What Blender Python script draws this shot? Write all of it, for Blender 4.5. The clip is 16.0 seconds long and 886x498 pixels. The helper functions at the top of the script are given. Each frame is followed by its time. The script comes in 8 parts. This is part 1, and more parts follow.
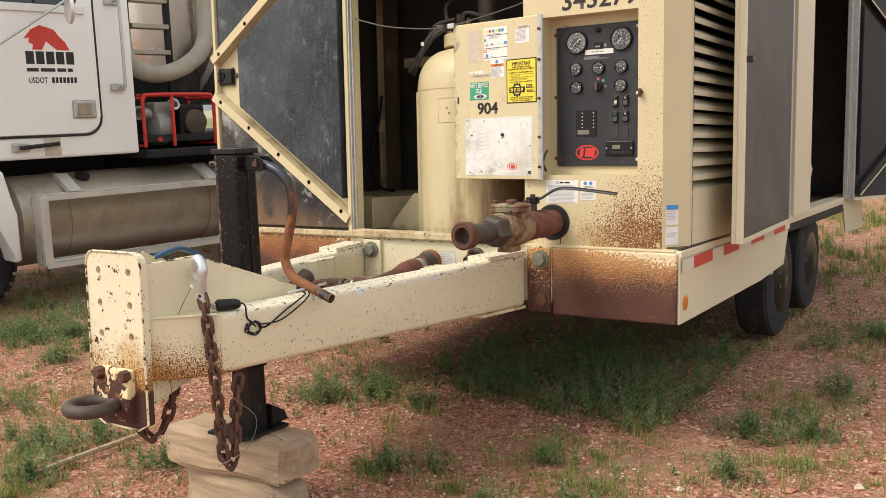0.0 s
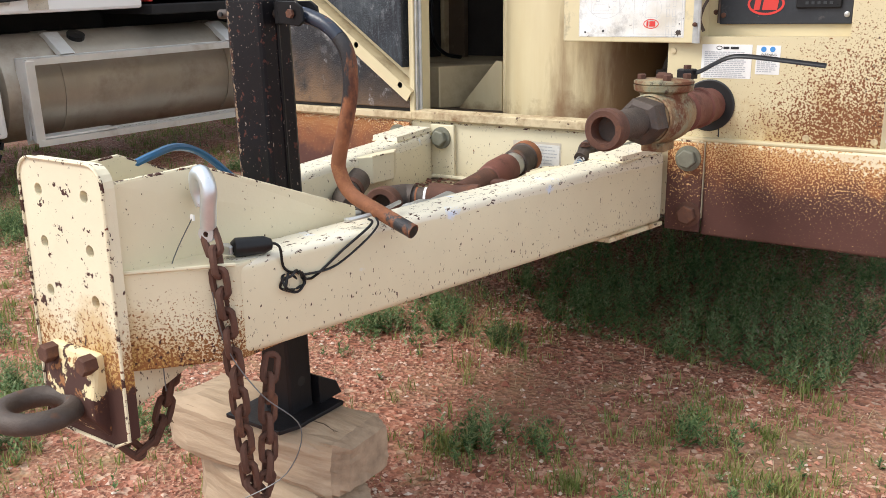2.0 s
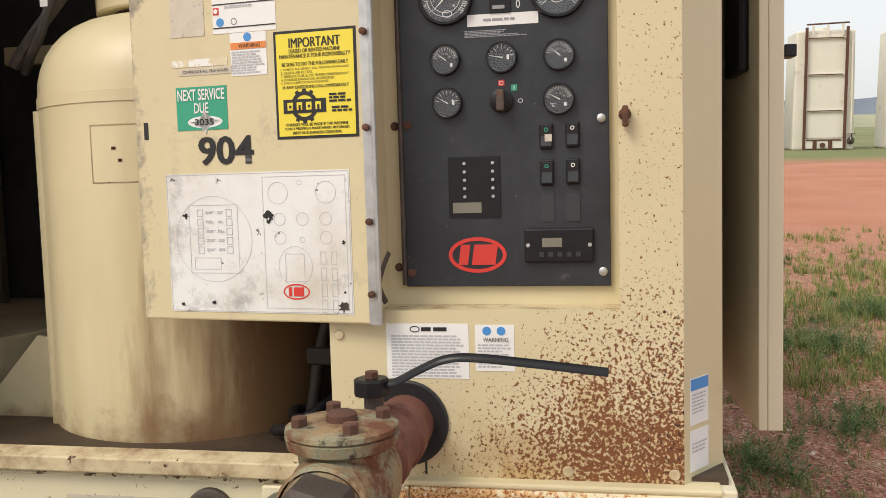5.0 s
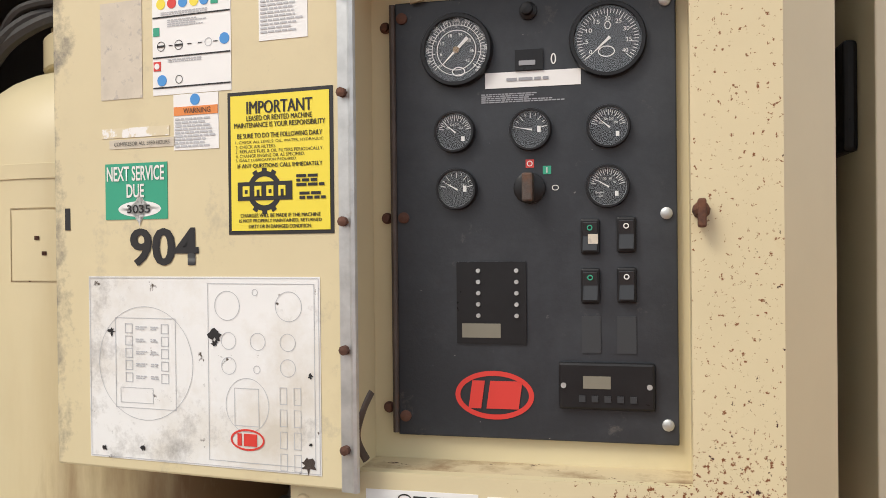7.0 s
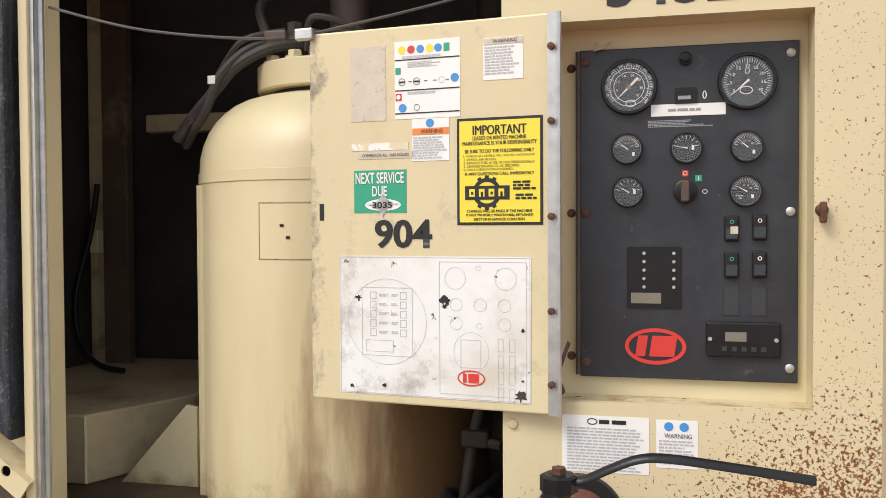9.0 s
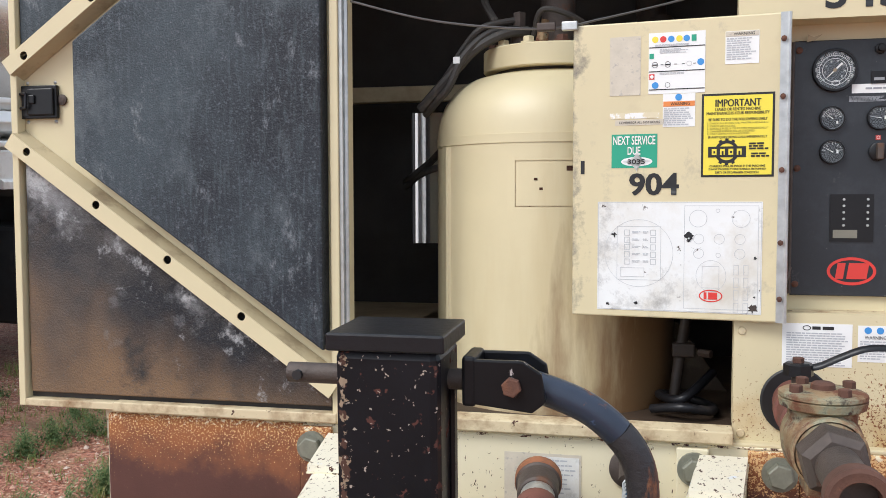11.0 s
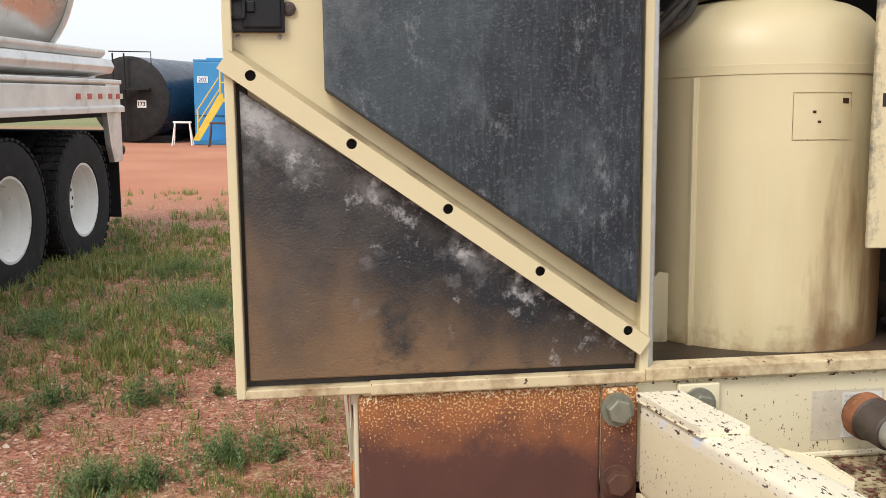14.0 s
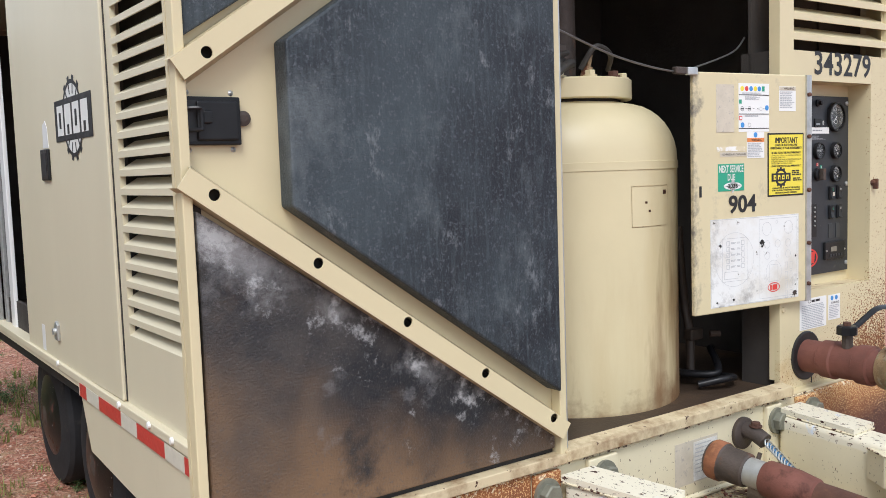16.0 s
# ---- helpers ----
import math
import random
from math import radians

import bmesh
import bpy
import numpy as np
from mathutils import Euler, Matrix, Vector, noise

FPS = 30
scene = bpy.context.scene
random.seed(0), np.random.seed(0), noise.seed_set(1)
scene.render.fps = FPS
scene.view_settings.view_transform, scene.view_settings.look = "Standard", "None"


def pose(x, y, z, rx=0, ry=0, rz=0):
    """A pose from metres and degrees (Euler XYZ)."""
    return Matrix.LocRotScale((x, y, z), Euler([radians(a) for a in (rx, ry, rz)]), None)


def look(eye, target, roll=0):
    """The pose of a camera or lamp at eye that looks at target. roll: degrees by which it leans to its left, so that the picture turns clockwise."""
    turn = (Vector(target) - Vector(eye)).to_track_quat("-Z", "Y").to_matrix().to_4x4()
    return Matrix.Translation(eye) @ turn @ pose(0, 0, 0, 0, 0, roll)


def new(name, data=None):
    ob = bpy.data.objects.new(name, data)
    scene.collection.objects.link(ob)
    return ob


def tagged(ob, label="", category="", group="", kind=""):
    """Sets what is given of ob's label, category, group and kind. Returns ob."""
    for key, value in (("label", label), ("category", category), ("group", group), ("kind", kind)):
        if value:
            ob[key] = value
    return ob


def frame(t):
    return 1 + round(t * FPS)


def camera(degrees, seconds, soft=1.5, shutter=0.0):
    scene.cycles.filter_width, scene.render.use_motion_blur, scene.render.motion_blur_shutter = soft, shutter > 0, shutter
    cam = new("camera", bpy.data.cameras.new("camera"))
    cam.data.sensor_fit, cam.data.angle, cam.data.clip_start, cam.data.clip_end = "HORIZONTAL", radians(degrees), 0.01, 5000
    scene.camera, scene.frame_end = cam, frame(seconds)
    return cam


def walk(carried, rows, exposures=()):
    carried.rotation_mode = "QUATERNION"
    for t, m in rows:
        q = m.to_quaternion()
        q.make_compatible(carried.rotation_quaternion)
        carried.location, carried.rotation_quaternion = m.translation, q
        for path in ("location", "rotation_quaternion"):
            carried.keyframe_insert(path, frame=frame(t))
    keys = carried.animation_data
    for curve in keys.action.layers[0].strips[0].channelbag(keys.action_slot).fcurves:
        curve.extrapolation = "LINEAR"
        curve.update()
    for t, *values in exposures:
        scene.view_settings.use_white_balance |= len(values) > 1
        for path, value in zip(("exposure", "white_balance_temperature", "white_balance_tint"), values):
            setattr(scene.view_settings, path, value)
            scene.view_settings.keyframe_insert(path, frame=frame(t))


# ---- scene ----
cam = camera(52.50, 16.0, soft=0.7)
EXPOSURE = 0.2
# seconds, eye, target, roll
PATH = [
    (0, (2.5303, -3.7477, 1.5938), (1.4351, -2.1030, 1.2843), -1.72),
    (0.5, (2.3383, -3.4882, 1.5664), (1.1643, -1.9178, 1.1719), -0.61),
    (1, (2.0243, -3.2983, 1.5279), (0.8401, -1.7571, 1.0565), -0.73),
    (1.5, (1.7904, -3.1473, 1.5161), (0.6385, -1.6082, 0.9645), -1.23),
    (2, (1.6199, -2.8980, 1.5002), (0.5159, -1.3402, 0.9050), -1.45),
    (2.5, (1.4913, -2.6859, 1.5269), (0.4817, -1.0554, 0.9594), -0.93),
    (3, (1.2950, -2.4895, 1.5518), (0.4558, -0.7441, 1.0522), -1.27),
    (3.5, (1.1524, -2.3175, 1.5138), (0.4889, -0.4747, 1.1091), -1.64),
    (4, (1.1213, -2.0714, 1.5261), (0.5393, -0.1900, 1.1774), -1.85),
    (4.5, (1.0881, -1.8274, 1.6030), (0.6004, 0.0849, 1.2784), -1.52),
    (5, (1.0209, -1.6017, 1.6147), (0.6474, 0.3460, 1.3560), -1.25),
    (5.2, (0.9894, -1.5198, 1.6076), (0.6420, 0.4382, 1.3944), -1.27),
    (7.3, (0.9929, -1.1133, 1.6748), (0.4869, 0.8187, 1.5694), -0.07),
    (7.5, (0.9866, -1.1354, 1.6867), (0.4643, 0.7921, 1.5770), 0.08),
    (8, (0.9184, -1.2659, 1.6872), (0.3787, 0.6565, 1.5740), -0.14),
    (8.5, (0.8467, -1.4456, 1.6854), (0.3233, 0.4800, 1.5505), -0.53),
    (8.7, (0.8197, -1.5112, 1.6887), (0.3168, 0.4195, 1.5495), -0.19),
    (10.8, (0.3215, -2.3067, 1.6773), (-0.1417, -0.3721, 1.4705), -0.02),
    (11, (0.2352, -2.2843, 1.6591), (-0.2038, -0.3440, 1.4524), 0.14),
    (11.5, (-0.0272, -2.2205, 1.6482), (-0.4075, -0.2686, 1.4349), 0.40),
    (12, (-0.3325, -2.2712, 1.6250), (-0.5961, -0.3081, 1.3484), 0.05),
    (12.5, (-0.5775, -2.3252, 1.6195), (-0.7572, -0.3722, 1.2276), -0.29),
    (13, (-0.8607, -2.1966, 1.5916), (-0.9126, -0.2537, 1.1201), 0.25),
    (13.5, (-1.0928, -2.0904, 1.6261), (-1.0311, -0.1343, 1.2138), 0.99),
    (14, (-1.4058, -2.0736, 1.6275), (-1.1312, -0.1214, 1.2905), 0.63),
    (14.5, (-1.6622, -2.0542, 1.7171), (-1.1504, -0.1460, 1.4060), 0.30),
    (15, (-1.8426, -1.9079, 1.7423), (-1.1209, -0.0625, 1.4713), 0.74),
    (15.5, (-2.0097, -1.7664, 1.7681), (-1.0613, -0.0210, 1.5355), 0.57),
    (16, (-2.2412, -1.6746, 1.7663), (-1.0721, -0.0679, 1.5392), 0.31),
]
# the trailer stands nose-up on its jack: TRAILER takes its own axes (front beam at y = 0) into the level world
TRAILER = pose(0, 0, -0.008, -2.52, 0, 0) @ pose(0, 0, 0, 0, -0.86, 0)
walk(cam, [(t, look(eye, target, roll)) for t, eye, target, roll in PATH],
     exposures=[(t, EXPOSURE + e, k, 9) for t, e, k in ((0.0, 0.05, 7200), (0.5, 0.12, 6350), (1.0, 0.17, 6350), (1.5, 0.22, 6500), (2.0, 0.22, 6400), (2.5, 0.18, 6150), (3.0, 0.13, 6050), (4.0, 0.08, 6050), (4.5, 0.05, 6700), (5.0, -0.17, 6900), (7.5, -0.1, 6600), (8.5, 0.0, 6600), (11.0, 0.02, 6000), (12.5, -0.05, 5900), (13.5, -0.02, 6200), (14.5, 0.03, 7050), (15.0, -0.03, 7150), (15.5, 0.0, 7000), (16.0, -0.03, 5950))])

# ---- light: a bright, thinly clouded sky, the sun behind the camera ----
world = bpy.data.worlds.new("sky")
scene.world = world
world.use_nodes = True
wt = world.node_tree
sky = wt.nodes.new("ShaderNodeTexSky")
sky.sky_type, sky.sun_disc = "NISHITA", False
SUN_EL, SUN_AZ = radians(50), radians(222)
sky.sun_elevation, sky.sun_rotation = SUN_EL, SUN_AZ
sky.air_density, sky.dust_density, sky.ozone_density = 1.0, 4.0, 1.0
veil = wt.nodes.new("ShaderNodeMix")
veil.data_type = "RGBA"
veil.inputs["Factor"].default_value = 0.65
veil.inputs["B"].default_value = (8.6, 9.0, 9.6, 1)
wt.links.new(sky.outputs[0], veil.inputs["A"])
wt.links.new(veil.outputs["Result"], wt.nodes["Background"].inputs[0])
wt.nodes["Background"].inputs[1].default_value = 0.130
sun = new("sun", bpy.data.lights.new("sun", "SUN"))
sun.data.energy, sun.data.angle, sun.data.color = 2.0, radians(25), (1.0, 0.95, 0.88)
sun.matrix_world = look((0, 0, 0), (-math.sin(SUN_AZ) * math.cos(SUN_EL), -math.cos(SUN_AZ) * math.cos(SUN_EL), -math.sin(SUN_EL)))


# ---- materials ----
def surf(name, col, rough=0.6, metal=0.0, var=0.12, scale=5.0, bump=0.15, bscale=80.0, layers=(), coat=0.0, fine=0.0, stretch=None, vary=0.0, spec=0.5):
    """Base colour with broad and fine variation, then layers of wear, stain or shade: (colour, scale, lo, hi, (axis, a,
    b, weight) or None, roughness, [(detail, roughness of the noise, squeeze)]).
    """
    m = bpy.data.materials.new(name)
    m.use_nodes = True
    nt = m.node_tree
    b = nt.nodes["Principled BSDF"]
    tc = nt.nodes.new("ShaderNodeTexCoord")
    where = tc.outputs["Object"]
    if stretch:
        mp = nt.nodes.new("ShaderNodeMapping")
        mp.inputs["Scale"].default_value = stretch
        nt.links.new(where, mp.inputs["Vector"])
        where = mp.outputs[0]
    sep = nt.nodes.new("ShaderNodeSeparateXYZ")
    nt.links.new(tc.outputs["Object"], sep.inputs[0])

    def noise_at(s, detail=6.0, rgh=0.6, squeeze=None):
        n = nt.nodes.new("ShaderNodeTexNoise")
        n.inputs["Scale"].default_value, n.inputs["Detail"].default_value, n.inputs["Roughness"].default_value = s, detail, rgh
        at_v = where
        if squeeze:
            sq = nt.nodes.new("ShaderNodeMapping")
            sq.inputs["Scale"].default_value = squeeze
            nt.links.new(where, sq.inputs["Vector"])
            at_v = sq.outputs[0]
        nt.links.new(at_v, n.inputs["Vector"])
        return n.outputs["Fac"]

    def mix(a, c, f):
        x = nt.nodes.new("ShaderNodeMix")
        x.data_type = "RGBA"
        for key, v in (("A", a), ("B", c)):
            if isinstance(v, tuple):
                x.inputs[key].default_value = (*v, 1)
            else:
                nt.links.new(v, x.inputs[key])
        nt.links.new(f, x.inputs["Factor"])
        return x.outputs["Result"]

    def fmap(v, lo, hi, a=0.0, c=1.0):
        r = nt.nodes.new("ShaderNodeMapRange")
        r.inputs["From Min"].default_value, r.inputs["From Max"].default_value = lo, hi
        r.inputs["To Min"].default_value, r.inputs["To Max"].default_value = a, c
        nt.links.new(v, r.inputs["Value"])
        return r.outputs[0]

    def add(a, c, op="ADD"):
        x = nt.nodes.new("ShaderNodeMath")
        x.operation = op
        for i, v in enumerate((a, c)):
            if isinstance(v, float):
                x.inputs[i].default_value = v
            else:
                nt.links.new(v, x.inputs[i])
        return x.outputs[0]

    dark = tuple(c * (1 - var) for c in col)
    light = tuple(min(1.0, c * (1 + var)) for c in col)
    color = mix(dark, light, fmap(noise_at(scale), 0.3, 0.7))
    if fine:
        f = noise_at(bscale * 1.3, 3.0)
        color = mix(color, tuple(c * (1 - fine) for c in col), fmap(f, 0.45, 0.75))
    if vary:
        oi = nt.nodes.new("ShaderNodeObjectInfo")
        hv = nt.nodes.new("ShaderNodeHueSaturation")
        nt.links.new(fmap(oi.outputs["Random"], 0, 1, 1 - vary, 1 + vary), hv.inputs["Value"])
        nt.links.new(color, hv.inputs["Color"])
        color = hv.outputs[0]
    rgh = None
    for lc, ls, lo, hi, grad, lr, *grain in layers:
        n = noise_at(ls, *(grain[0] if grain else (8.0, 0.65)))
        if grad:
            for axis, a, c, w in (grad if isinstance(grad[0], tuple) else (grad,)):
                n = add(n, fmap(sep.outputs["XYZ".index(axis)], a, c, -w, w))
        f = fmap(n, lo, hi)
        color = mix(color, lc, f)
        prev = rgh if rgh is not None else rough
        r = nt.nodes.new("ShaderNodeMix")
        nt.links.new(f, r.inputs[0])
        if isinstance(prev, float):
            r.inputs[2].default_value = prev
        else:
            nt.links.new(prev, r.inputs[2])
        r.inputs[3].default_value = lr
        rgh = r.outputs[0]
    nt.links.new(color, b.inputs["Base Color"])
    if rgh is None:
        rgh = fmap(noise_at(scale * 3), 0.3, 0.7, max(0.02, rough - 0.08), min(1.0, rough + 0.08))
    nt.links.new(rgh, b.inputs["Roughness"])
    b.inputs["Metallic"].default_value = metal
    b.inputs["Coat Weight"].default_value = coat
    b.inputs["Specular IOR Level"].default_value = spec
    if bump:
        bp = nt.nodes.new("ShaderNodeBump")
        bp.inputs["Strength"].default_value, bp.inputs["Distance"].default_value = bump, 0.004
        nt.links.new(noise_at(bscale, 5.0), bp.inputs["Height"])
        nt.links.new(bp.outputs[0], b.inputs["Normal"])
    return m


RUST, DRUST, ORANGE = (0.16, 0.055, 0.025), (0.062, 0.024, 0.017), (0.34, 0.13, 0.035)
BEIGE = (0.64, 0.555, 0.35)
CREAM = (0.715, 0.645, 0.455)
paint = surf("beige_paint", BEIGE, 0.5, var=0.05, scale=3, bump=0.04, layers=[((0.40, 0.31, 0.18), 2.2, 0.62, 0.9, None, 0.6), (RUST, 38, 0.70, 0.73, None, 0.9)])
paint_clean = surf("beige_panel_paint", BEIGE, 0.45, var=0.05, scale=2.5, bump=0.03, layers=[((0.47, 0.38, 0.24), 3.0, 0.6, 0.95, None, 0.6)])
paint_cover = surf("scuffed_cover_paint", BEIGE, 0.45, var=0.05, scale=3, bump=0.03, layers=[((0.47, 0.38, 0.25), 4.0, 0.56, 0.95, None, 0.6),
    ((0.34, 0.30, 0.24), 7, 0.56, 0.78, None, 0.6, (10.0, 0.76)), ((0.17, 0.155, 0.135), 13, 0.60, 0.80, ("X", 0.10, 0.0, 0.19), 0.6, (9.0, 0.72)), (RUST, 60, 0.73, 0.75, None, 0.9)])
paint_side = surf("pale_side_paint", (0.66, 0.60, 0.44), 0.45, var=0.05, scale=1.2, bump=0.03, stretch=(1, 1, 0.3), layers=[((0.45, 0.38, 0.26), 3.0, 0.62, 0.95, None, 0.6)])
paint_face = surf("control_wall_paint", BEIGE, 0.5, var=0.05, scale=3, bump=0.06, layers=[
    ((0.46, 0.30, 0.12), 7, 0.52, 0.85, (("Z", 1.30, 0.95, 0.18), ("X", 0.7, 1.05, 0.06)), 0.8),
    ((0.20, 0.075, 0.028), 150, 0.60, 0.635, (("Z", 1.36, 1.02, 0.09), ("X", 0.72, 1.0, 0.08)), 0.9),
    (DRUST, 85, 0.665, 0.69, (("Z", 1.8, 1.1, 0.05), ("X", 0.95, 1.16, 0.05)), 0.9)])
paint_tongue = surf("cream_tongue_paint", CREAM, 0.5, var=0.05, scale=4, bump=0.08, layers=[
    ((0.40, 0.20, 0.05), 9, 0.60, 0.85, ("Z", 0.80, 0.58, 0.16), 0.8),
    (DRUST, 120, 0.645, 0.67, (("Z", 0.90, 0.66, 0.03),), 0.9, (4.0, 0.6, (1, 1, 0.6))), (RUST, 40, 0.69, 0.71, None, 0.9)])
# cream, paler with bluish spots towards the top, under rust-brown chips
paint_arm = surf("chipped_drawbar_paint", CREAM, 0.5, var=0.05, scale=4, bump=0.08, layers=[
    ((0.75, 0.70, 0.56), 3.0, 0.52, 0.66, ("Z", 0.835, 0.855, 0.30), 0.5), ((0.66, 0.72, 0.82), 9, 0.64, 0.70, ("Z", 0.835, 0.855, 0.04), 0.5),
    ((0.40, 0.20, 0.05), 9, 0.66, 0.90, ("Z", 0.80, 0.62, 0.10), 0.8),
    (DRUST, 120, 0.650, 0.672, (("Z", 0.80, 0.70, 0.015),), 0.9, (4.0, 0.6, (1, 1, 0.6))),
    (DRUST, 85, 0.672, 0.688, ("Z", 0.815, 0.852, 0.075), 0.9, (6.0, 0.66, (1, 0.5, 1))), (DRUST, 30, 0.685, 0.70, ("Z", 0.82, 0.855, 0.035), 0.9, (8.0, 0.7, (1, 0.6, 1)))])
chip_edge = surf("chipped_edge", CREAM, 0.6, var=0.06, scale=6, bump=0.3, layers=[(DRUST, 26, 0.535, 0.56, None, 0.9, (8.0, 0.7)), (RUST, 60, 0.60, 0.63, None, 0.9)])
paint_nose = surf("rusted_nose_paint", CREAM, 0.55, var=0.06, scale=5, bump=0.12, layers=[
    ((0.50, 0.31, 0.095), 6, 0.46, 0.72, ("Z", 0.84, 0.64, 0.20), 0.8), ((0.26, 0.105, 0.03), 190, 0.545, 0.575, ("Z", 0.84, 0.66, 0.11), 0.9), (DRUST, 95, 0.62, 0.64, ("Z", 0.84, 0.64, 0.07), 0.9)])
paint_plate = surf("chipped_hitch_plate_paint", (0.74, 0.68, 0.50), 0.55, var=0.06, scale=5, bump=0.15, layers=[
    ((0.50, 0.30, 0.085), 6, 0.44, 0.70, ("Z", 0.82, 0.60, 0.22), 0.8), ((0.25, 0.10, 0.03), 150, 0.575, 0.605, ("Z", 0.90, 0.62, 0.14), 0.9), (DRUST, 24, 0.610, 0.625, None, 0.9), (DRUST, 60, 0.655, 0.67, None, 0.9), (DRUST, 10, 0.47, 0.53, ("Z", 0.70, 0.50, 0.42), 0.85)])
peeled = surf("peeling_cream_paint", (0.74, 0.62, 0.36), 0.6, var=0.06, scale=6, bump=0.3, layers=[(DRUST, 16, 0.455, 0.48, ("Z", 0.70, 0.54, 0.08), 0.85), ((0.30, 0.13, 0.05), 40, 0.58, 0.64, None, 0.9)])
bumper_rust = surf("rusted_beam", (0.088, 0.035, 0.026), 0.85, var=0.2, scale=3, bump=0.25, bscale=120, layers=[
    ((0.27, 0.10, 0.04), 6, 0.40, 0.70, ("Z", 0.70, 0.90, 0.25), 0.9), ((0.36, 0.135, 0.042), 14, 0.50, 0.78, (("Z", 0.74, 0.93, 0.20), ("X", -0.6, 1.2, 0.06)), 0.9),
    ((0.66, 0.42, 0.19), 170, 0.585, 0.61, (("Z", 0.68, 0.94, 0.11), ("X", -0.9, 1.0, 0.04)), 0.7, (3.0, 0.6)), ((0.76, 0.66, 0.46), 75, 0.575, 0.60, (("Z", 0.82, 0.935, 0.17), ("X", 0.80, 1.22, 0.10)), 0.6)])
rust = surf("brown_rust", (0.105, 0.048, 0.032), 0.85, 0.1, var=0.3, scale=14, bump=0.4, bscale=160, layers=[((0.20, 0.085, 0.042), 22, 0.55, 0.75, None, 0.9)])
rust_orange = surf("orange_rust_pipe", (0.25, 0.098, 0.045), 0.8, 0.1, var=0.3, scale=16, bump=0.45, bscale=170, layers=[((0.36, 0.16, 0.07), 30, 0.54, 0.70, None, 0.9, (8.0, 0.7)), ((0.095, 0.040, 0.026), 14, 0.53, 0.66, None, 0.85, (9.0, 0.7, (1, 1, 0.45))), ((0.024, 0.022, 0.024), 8, 0.545, 0.585, None, 0.5, (9.0, 0.68, (1, 1, 0.35))), ((0.10, 0.15, 0.26), 11, 0.68, 0.71, None, 0.5)])
rust_red = surf("red_oxide_pipe", (0.165, 0.062, 0.045), 0.7, 0.1, var=0.25, scale=10, bump=0.3, bscale=150, layers=[(DRUST, 12, 0.56, 0.72, None, 0.9)])
dark_iron = surf("dark_cast_iron", (0.085, 0.066, 0.056), 0.6, 0.35, var=0.3, scale=16, bump=0.4, bscale=150, layers=[((0.17, 0.08, 0.045), 14, 0.58, 0.72, None, 0.9)])
bronze = surf("weathered_bronze", (0.27, 0.185, 0.10), 0.65, 0.3, var=0.35, scale=14, bump=0.6, bscale=130, layers=[((0.30, 0.33, 0.235), 10, 0.49, 0.64, None, 0.85, (9.0, 0.7)), ((0.17, 0.070, 0.038), 9, 0.50, 0.60, None, 0.9, (9.0, 0.72)), ((0.40, 0.36, 0.27), 26, 0.60, 0.70, None, 0.9), ((0.07, 0.04, 0.028), 20, 0.60, 0.68, None, 0.9)])
galv = surf("galvanised_steel", (0.52, 0.53, 0.52), 0.42, 0.75, var=0.15, scale=30, bump=0.08, layers=[((0.30, 0.20, 0.13), 14, 0.62, 0.8, None, 0.8)])
zinc = surf("bright_zinc_hook", (0.66, 0.70, 0.74), 0.35, 0.8, var=0.1, scale=20, bump=0.05)
bolt_grey = surf("grey_green_bolt", (0.20, 0.20, 0.155), 0.6, 0.25, var=0.15, scale=40, bump=0.2)
black_paint = surf("black_chipped_paint", (0.008, 0.008, 0.009), 0.3, var=0.3, scale=8, bump=0.12, bscale=50, layers=[((0.13, 0.06, 0.045), 11, 0.61, 0.65, None, 0.9, (8.0, 0.7, (1, 1, 0.4))), ((0.40, 0.355, 0.34), 32, 0.635, 0.655, None, 0.7, (8.0, 0.7, (1, 1, 0.5)))], spec=0.2)
jack_paint = surf("black_jack_paint", (0.008, 0.008, 0.010), 0.35, var=0.3, scale=8, bump=0.12, bscale=50, spec=0.2, layers=[
    ((0.085, 0.035, 0.028), 48, 0.615, 0.64, None, 0.9, (6.0, 0.6)), ((0.26, 0.19, 0.13), 75, 0.715, 0.735, (("X", -0.024, -0.034, 0.11), ("Y", -0.036, -0.039, 0.11)), 0.8, (5.0, 0.6)), ((0.075, 0.038, 0.028), 60, 0.745, 0.765, (("X", -0.024, -0.034, 0.11), ("Y", -0.036, -0.039, 0.11)), 0.9, (5.0, 0.6)),
    ((0.34, 0.28, 0.235), 120, 0.645, 0.67, (("X", -0.012, -0.040, 0.02),), 0.7, (3.0, 0.6))])
neck_paint = surf("blue_black_neck_paint", (0.018, 0.026, 0.045), 0.35, var=0.3, scale=8, bump=0.15, layers=[((0.10, 0.16, 0.30), 14, 0.52, 0.58, None, 0.4), ((0.34, 0.36, 0.40), 30, 0.62, 0.66, None, 0.5), ((0.20, 0.08, 0.04), 18, 0.60, 0.64, None, 0.9)])
black_cap = surf("dull_black_cap", (0.012, 0.012, 0.014), 0.32, var=0.2, scale=10, bump=0.15, layers=[((0.075, 0.062, 0.055), 9, 0.60, 0.80, None, 0.7)], spec=0.3)
rubber = surf("tyre_rubber", (0.026, 0.026, 0.028), 0.8, var=0.2, scale=8, bump=0.3, bscale=60, layers=[((0.10, 0.085, 0.07), 6, 0.56, 0.8, None, 0.9)], spec=0.2)
black_plastic = surf("black_plastic", (0.012, 0.012, 0.013), 0.35, var=0.2, scale=20, bump=0.06, spec=0.3)
